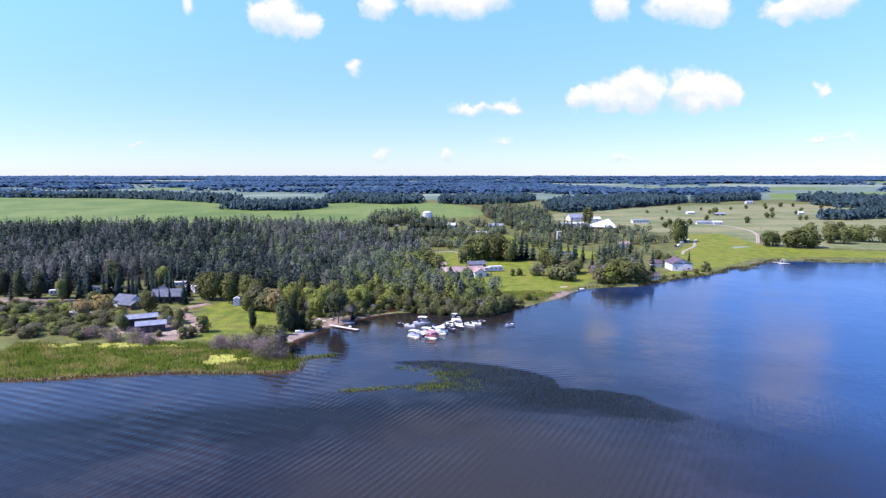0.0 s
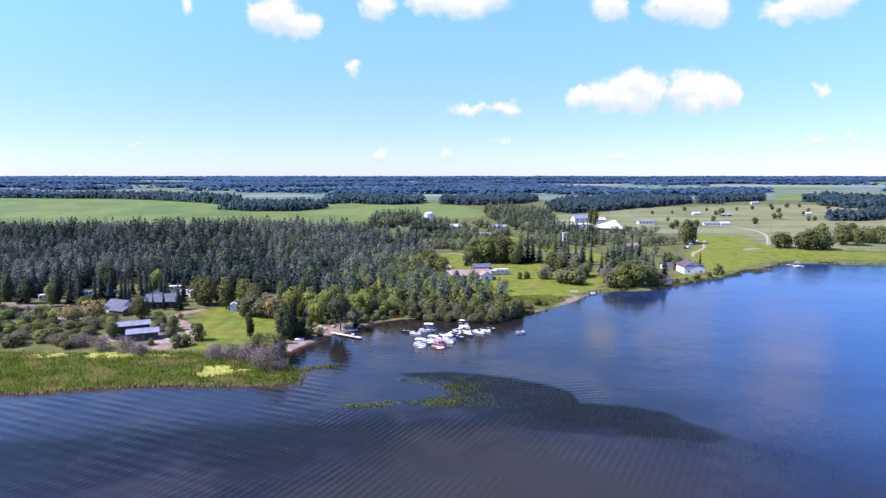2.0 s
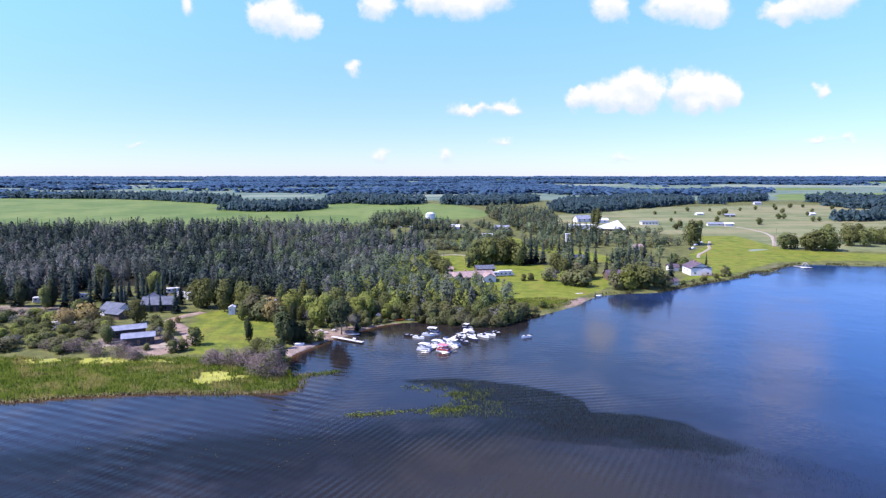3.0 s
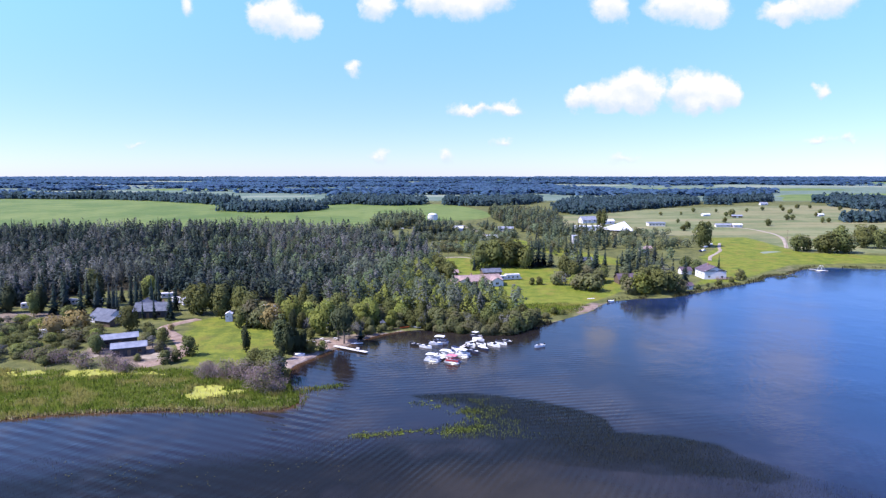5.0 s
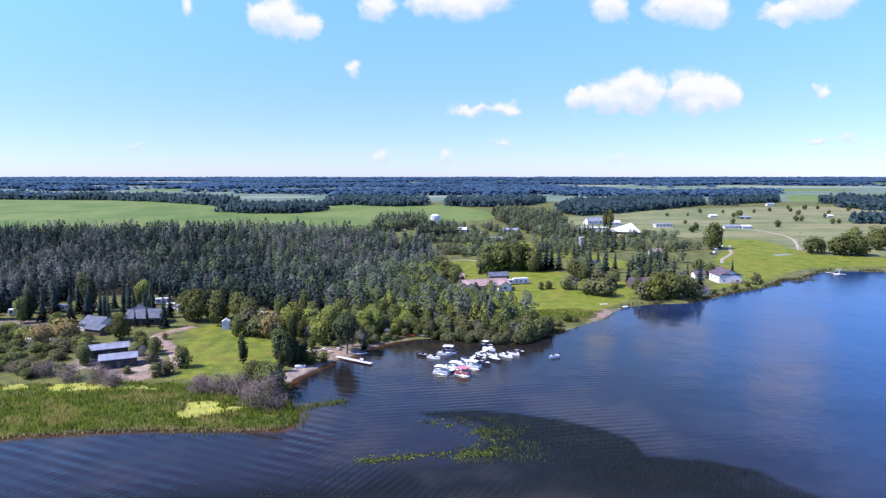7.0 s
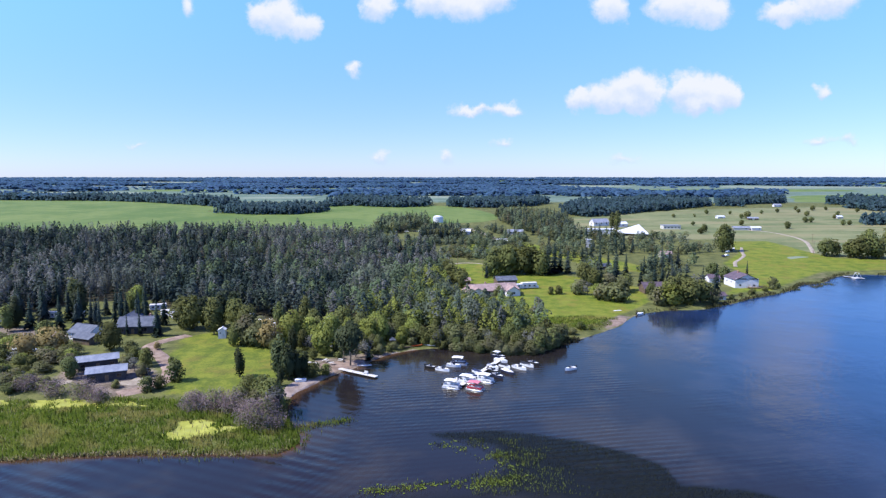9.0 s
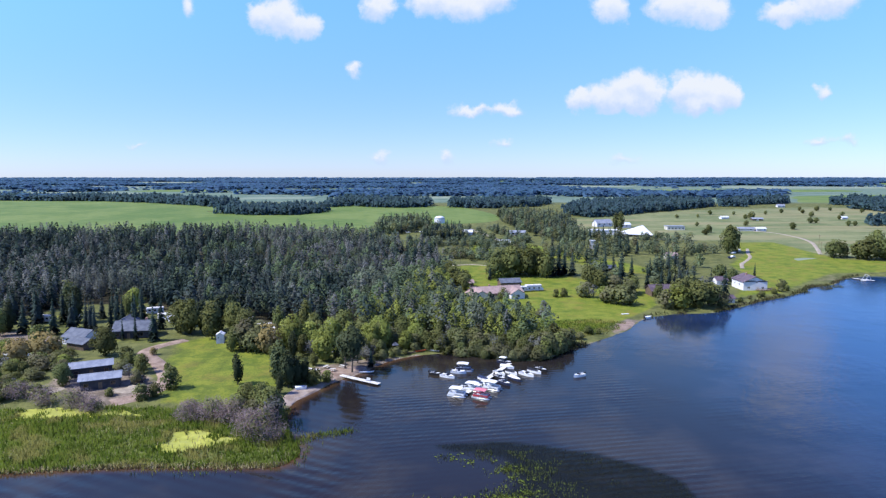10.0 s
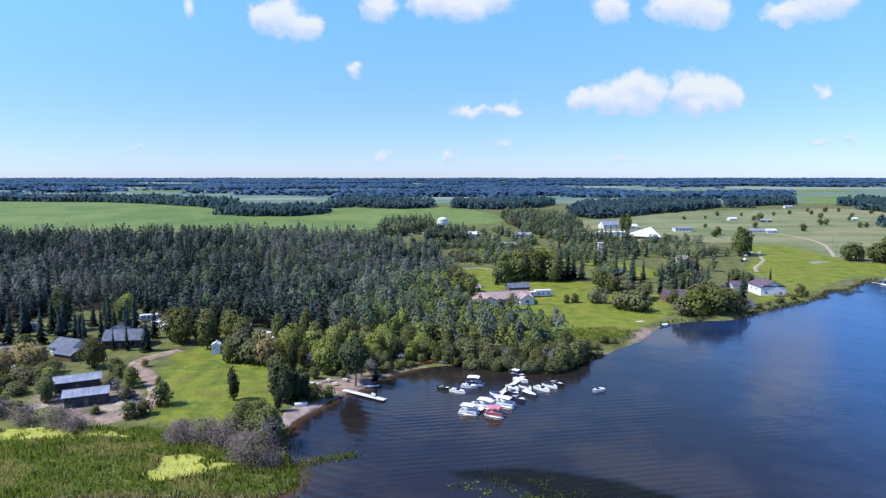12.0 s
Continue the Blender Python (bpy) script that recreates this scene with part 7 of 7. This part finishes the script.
def runabout(label, x, y, turn, L=5.4, hull="gel", cover=None, canopy=None):
    L *= 0.88
    ob = root("motorboat", pose(x, y, .02, 0, 0, turn), label, "boat", "moored boats")
    B = L * .38
    hl = part("hull", hull_shape(L, B, .68), M[hull], ob)
    part("rub_rail", Shape().tube([(-L / 2, B / 2, .62), (-L * .1, B / 2 + .02, .66), (L * .25, B / 2 * .82, .74), (L / 2 + .05, 0, .86)], [.04] * 4, 5)
         .tube([(-L / 2, -B / 2, .62), (-L * .1, -B / 2 - .02, .66), (L * .25, -B / 2 * .82, .74), (L / 2 + .05, 0, .86)], [.04] * 4, 5), M["black"], hl)
    part("foredeck", Shape().add([(L * .08, B * .44, .69), (L * .08, -B * .44, .69), (L * .3, -B * .3, .78), (L / 2, -.04, .88), (L / 2, .04, .88), (L * .3, B * .3, .78),
                                  (L * .08, B * .44, .62), (L * .08, -B * .44, .62), (L * .3, -B * .3, .71), (L / 2, -.04, .81), (L / 2, .04, .81), (L * .3, B * .3, .71)],
                                 [(5, 4, 3, 2, 1, 0), (6, 7, 8, 9, 10, 11), (0, 1, 7, 6)]), M["gel"], hl)
    if cover:
        n = 7
        V = [(-L / 2 + L * .92 * i / n, B / 2 * wy * (1 - max(0, (i / n - .5) / .5) ** 2.4), .7 + .35 * (1 - wy * wy) * math.sin(math.pi * min(1, .25 + i / n * .8))) for i in range(n + 1) for wy in (-1.03, -.5, 0, .5, 1.03)]
        F = [(i * 5 + j, (i + 1) * 5 + j, (i + 1) * 5 + j + 1, i * 5 + j + 1) for i in range(n) for j in range(4)]
        part("cover", Shape().add(V, F), M[cover], ob, "stretched boat cover", smooth=True)
    else:
        part("windscreen", Shape().add([(L * .08, -B * .42, .7), (L * .13, 0, .72), (L * .08, B * .42, .7), (L * .0, -B * .38, 1.15), (L * .06, 0, 1.2), (L * .0, B * .38, 1.15),
                                        (L * .06, -B * .42, .7), (L * .11, 0, .72), (L * .06, B * .42, .7), (-L * .02, -B * .38, 1.15), (L * .04, 0, 1.2), (-L * .02, B * .38, 1.15)],
                                       [(0, 1, 4, 3), (1, 2, 5, 4), (9, 10, 7, 6), (10, 11, 8, 7), (3, 4, 10, 9), (4, 5, 11, 10)]), M["glass"], ob)
        part("dashboard", Shape().soft_box(L * .0, L * .08, -B * .36, B * .36, .3, .72, .04), M["gel"], ob)
        for sy in (-1, 1):
            st = part("seat", Shape().soft_box(-L * .16, -L * .06, sy * B * .22 - .25, sy * B * .22 + .25, .12, .5, .05), M["seat"], ob)
            part("backrest", Shape().soft_box(-L * .19, -L * .155, sy * B * .22 - .25, sy * B * .22 + .25, .45, .95, .015), M["seat"], st)
        part("stern_bench", Shape().soft_box(-L * .45, -L * .34, -B * .38, B * .38, .12, .55, .05), M["seat"], ob)
    if canopy:
        part("canopy", Shape().soft_box(-L * .34, L * .1, -B * .5, B * .5, 1.75, 1.85, .04), M[canopy], ob, "flat sun canopy")
        for px in (-L * .32, L * .08):
            for sy in (-1, 1):
                part("canopy_pole", Shape().tube([(px, sy * B * .45, .6), (px, sy * B * .47, 1.78)], [.025, .025], 5), M["alloy"], ob)
    outboard(ob, -L / 2)
    return ob


def pontoon(label, x, y, turn, L=6.4, fence="gel", canopy="vinyl"):
    L *= 0.86
    ob = root("pontoon_boat", pose(x, y, 0, 0, 0, turn), label, "boat", "moored boats")
    B = 2.3
    for sy in (-1, 1):
        part("float", Shape().tube([(-L / 2, sy * .85, .1), (-L / 2 + .1, sy * .85, .1), (L / 2 - .7, sy * .85, .1), (L / 2 - .2, sy * .85, .2), (L / 2, sy * .85, .32)], [.2, .32, .32, .2, .04], 10), M["alloy"], ob, smooth=True)
    part("deck", Shape().box(-L / 2 + .1, L / 2 - .5, -B / 2, B / 2, .46, .56), M["seat"], ob)
    for a, b, c, d in ((-L / 2 + .5, L / 2 - .6, -B / 2, -B / 2 + .05), (-L / 2 + .5, L / 2 - .6, B / 2 - .05, B / 2), (L / 2 - .65, L / 2 - .6, -B / 2 + .06, B / 2 - .06), (-L / 2 + .5, -L / 2 + .55, -B / 2 + .06, B / 2 - .06)):
        part("fence_panel", Shape().box(a, b, c, d, .62, 1.2), M[fence], ob)
    for sy in (-1, 1):
        part("bench", Shape().soft_box(-L * .1, L * .33, sy * .9 - .25, sy * .9 + .25, .56, 1.0, .06), M["seat"], ob)
        part("rail", Shape().tube([(-L / 2 + .5, sy * B / 2, 1.26), (L / 2 - .6, sy * B / 2, 1.26)], [.03, .03], 5), M["alloy"], ob)
    part("console", Shape().soft_box(-L * .2, -L * .12, -.9, -.2, .56, 1.35, .06), M["gel"], ob)
    if canopy:
        n = 6
        V = [(-L * .38 + L * .62 * i / n, wy * 1.25, 2.35 + .14 * math.sin(math.pi * i / n) - .07 * abs(wy) ** 2 + dz) for dz in (0, .06) for i in range(n + 1) for wy in (-1, -.4, .4, 1)]
        low = 4 * (n + 1)
        F = [(low + i * 4 + j, low + (i + 1) * 4 + j, low + (i + 1) * 4 + j + 1, low + i * 4 + j + 1) for i in range(n) for j in range(3)]
        F += [(i * 4 + j + 1, (i + 1) * 4 + j + 1, (i + 1) * 4 + j, i * 4 + j) for i in range(n) for j in range(3)]
        F += [(i * 4, (i + 1) * 4, low + (i + 1) * 4, low + i * 4) for i in range(n)] + [((i + 1) * 4 + 3, i * 4 + 3, low + i * 4 + 3, low + (i + 1) * 4 + 3) for i in range(n)]
        F += [(j + 1, j, low + j, low + j + 1) for j in range(3)] + [(n * 4 + j, n * 4 + j + 1, low + n * 4 + j + 1, low + n * 4 + j) for j in range(3)]
        part("canopy", Shape().add(V, F), M[canopy], ob, "pale fabric canopy")
        for px in (-L * .36, L * .22):
            for sy in (-1, 1):
                part("canopy_pole", Shape().tube([(px * .3, sy * 1.2, 1.2), (px, sy * 1.22, 2.36)], [.025, .025], 5), M["alloy"], ob)
    outboard(ob, -L / 2 + .1)


D = -58
pontoon("white pontoon boat with pale canopy at the dock", -9.0, 233.2, -20)
pontoon("red and white pontoon boat with faded red canopy", -2.4, 231.6, -24, 6.2, "red", "pink")
pontoon("white pontoon boat with long pale canopy", -4.4, 237.4, -25, 6.6)
runabout("white motorboat with open cockpit beside the pontoon boats", -6.4, 238.4, -40, 5.4, "gel")
pontoon("white pontoon boat with pale canopy between other boats", 1.0, 238.6, -28, 6.4)
runabout("white motorboat under a navy cover at the dock", -2.2, 242.6, D, 5.6, "gel", "navy")
runabout("navy and white motorboat at the dock", 5.0, 243.6, D, 5.8, "navy")
runabout("white motorboat with dark cover at the dock", -0.6, 246.8, D, 5.6, "gel", "navy")
runabout("dark motorboat with open cockpit at the dock", 4.0, 248.4, D, 5.6, "black")
runabout("navy motorboat with pale cover at the dock", 8.6, 247.2, D, 5.8, "navy", "vinyl")
runabout("white motorboat with dark windscreen at the dock", 4.4, 252.6, D, 5.6, "gel")
runabout("white motorboat under a black cover at the dock", 8.2, 253.0, D, 5.4, "gel", "black")
runabout("white motorboat with black seats at the dock", 12.6, 251.6, -50, 6.0, "gel")
runabout("white motorboat with dark cover at the dock", 15.4, 254.4, -50, 5.6, "gel", "black")
runabout("dark motorboat at the outer end of the dock", 17.6, 256.4, -50, 5.4, "black")
runabout("white motorboat under a pale cover", 7.4, 259.0, -35, 5.2, "gel", "vinyl")
runabout("dark motorboat with pale canopy near the shore", 7.0, 264.4, -35, 5.6, "navy", None, "vinyl")
runabout("dark fishing boat with white bow", -11.6, 249.6, -35, 5.4, "gel")
runabout("low dark rowing boat with motor", -15.4, 252.0, -30, 4.4, "black")
pontoon("pontoon boat with white canopy moored alone", -6.4, 256.2, -12, 6.6, "navy")
runabout("white motorboat beside the pontoon boat", -8.2, 253.8, -18, 5.4)
runabout("lone white motorboat at anchor", 28.3, 250.4, -150, 4.6, "gel", None)
runabout("white dinghy drawn up on the sandy beach", -53.2, 237.2, 20, 3.6, "gel", "vinyl").location.z = .62
for x, y, turn, mat, label in [(-20.5, 276, 30, "orange", "orange canoe lying on the shore"), (-24.5, 274, 10, "brown_wall", "brown wooden canoe lying on the shore"), (-16.5, 276.5, -20, "planks", "weathered pale canoe lying on the shore"), (-36.5, 253.5, 10, "gel", "white canoe beside the dock")]:
    ob = root("canoe", pose(x, y, float(max(height(x, y), 0)) + .22, 0, 0, turn), label, "canoe", "canoes")
    n = 8
    V = [(-2.3 + 4.6 * i / n, wy * (.42 * math.sin(math.pi * (i / n * .94 + .03)) ** .7 + .01), z + .18 * abs(2 * i / n - 1) ** 2.5) for i in range(n + 1) for wy, z in ((-1, .3), (-.85, .02), (0, -.12), (.85, .02), (1, .3))]
    F = [(i * 5 + j, i * 5 + j + 1, (i + 1) * 5 + j + 1, (i + 1) * 5 + j) for i in range(n) for j in range(4)]
    hl = part("hull", Shape().add(V, F), M[mat], ob, smooth=True)
    for px in (-1.2, 1.1):
        part("seat", Shape().box(px - .12, px + .12, -.36, .36, .18, .21), M["wood"], hl)

# swimming raft frame off the far shore
ob = root("slide_raft", pose(233, 427.5, .1, 0, 0, 20) @ Matrix.Diagonal((.8, .8, .8, 1)), "white A-shaped raft frame off the far shore", "raft")
part("platform", Shape().box(-3.5, 3.5, -2, 2, .1, .45), M["planks"], ob)
for sx in (-1, 1):
    for sy in (-1.4, 1.4):
        part("strut", Shape().tube([(sx * 3, sy, .45), (0, sy, 4.2)], [.12, .12], 6), M["frame"], ob)
part("ridge_bar", Shape().tube([(0, -1.5, 4.2), (0, 1.5, 4.2)], [.12, .12], 6), M["frame"], ob)
runabout("white covered boat drawn up at the lawn's edge", 74.6, 329.6, 30, 4.4, "gel", "vinyl")
ob = root("paddle_board", pose(66, 334, float(height(66, 334)) + .1, 0, 0, 15), "white board lying on the lawn", "board")
part("board", Shape().soft_box(-1.8, 1.8, -.5, .5, -.05, .12, .05), M["gel"], ob)

# power poles
for x, y in [(258, 515), (283, 560), (-2, 470), (12, 430)]:
    ob = root("power_pole", pose(x, y, float(height(x, y))), "weathered wooden power pole with crossarm", "pole", "power poles")
    part("pole", Shape().tube([(0, 0, -1), (0, 0, 10)], [.13, .08], 7), M["wood"], ob)
    part("crossarm", Shape().box(-1.2, 1.2, -.06, .06, 9.2, 9.35), M["wood"], ob)
    for sx in (-1.1, 0, 1.1):
        part("insulator", Shape().tube([(sx, 0, 9.35), (sx, 0, 9.55)], [.05, .03], 6), M["frame"], ob)

def picnic_table(x, y, turn):
    ob = root("picnic_table", pose(x, y, float(height(x, y)) + .1, 0, 0, turn), "weathered wooden picnic table on the camp site", "table", "picnic tables")
    for i in range(5):
        part("top_board", Shape().box(-.9, .9, -.38 + i * .155, -.24 + i * .155, .72, .76), M["planks"], ob)
    for sy in (-1, 1):
        part("bench_board", Shape().box(-.9, .9, sy * .7 - .13, sy * .7 + .13, .42, .46), M["planks"], ob)
    for sx in (-.7, .7):
        part("leg_frame", Shape().tube([(sx, -.65, 0), (sx, -.22, .72)], [.045, .045], 4).tube([(sx, .65, 0), (sx, .22, .72)], [.045, .045], 4).box(sx - .03, sx + .03, -.8, .8, .36, .42), M["wood"], ob)


for x, y, turn in [(-47, 253.5, 20), (-44.5, 257, -30), (-49.5, 256.5, 70)]:
    picnic_table(x, y, turn)

# loose stones along the shore
s = Shape()
q = np.random.default_rng(5)
for i in range(70):
    t = q.uniform(0, 1)
    x, y = np.interp(t, [0, .3, .55, .8, 1], [-52, -45, -38.5, -32.5, -20]), np.interp(t, [0, .3, .55, .8, 1], [230, 245, 252.5, 264, 273])
    x, y, k = x + q.normal(-.9, .7), y + q.normal(.7, .7), q.uniform(.12, .34)
    z = float(max(height(x, y), -.2))
    ring = [(x + math.cos(a) * k * q.uniform(.7, 1.2), y + math.sin(a) * k * q.uniform(.7, 1.2)) for a in np.linspace(0, 2 * math.pi, 7)[:-1]]
    s.add([(*p, z - .1) for p in ring] + [(x + (p[0] - x) * .6, y + (p[1] - y) * .6, z + k * q.uniform(.4, .7)) for p in ring],
          [(j, (j + 1) % 6, 6 + (j + 1) % 6, 6 + j) for j in range(6)] + [tuple(range(6, 12))])
tagged(new("shore_stones", s.mesh("shore_stones", M["rock"])), "grey stones strewn along the beach", "stones", kind="stuff")
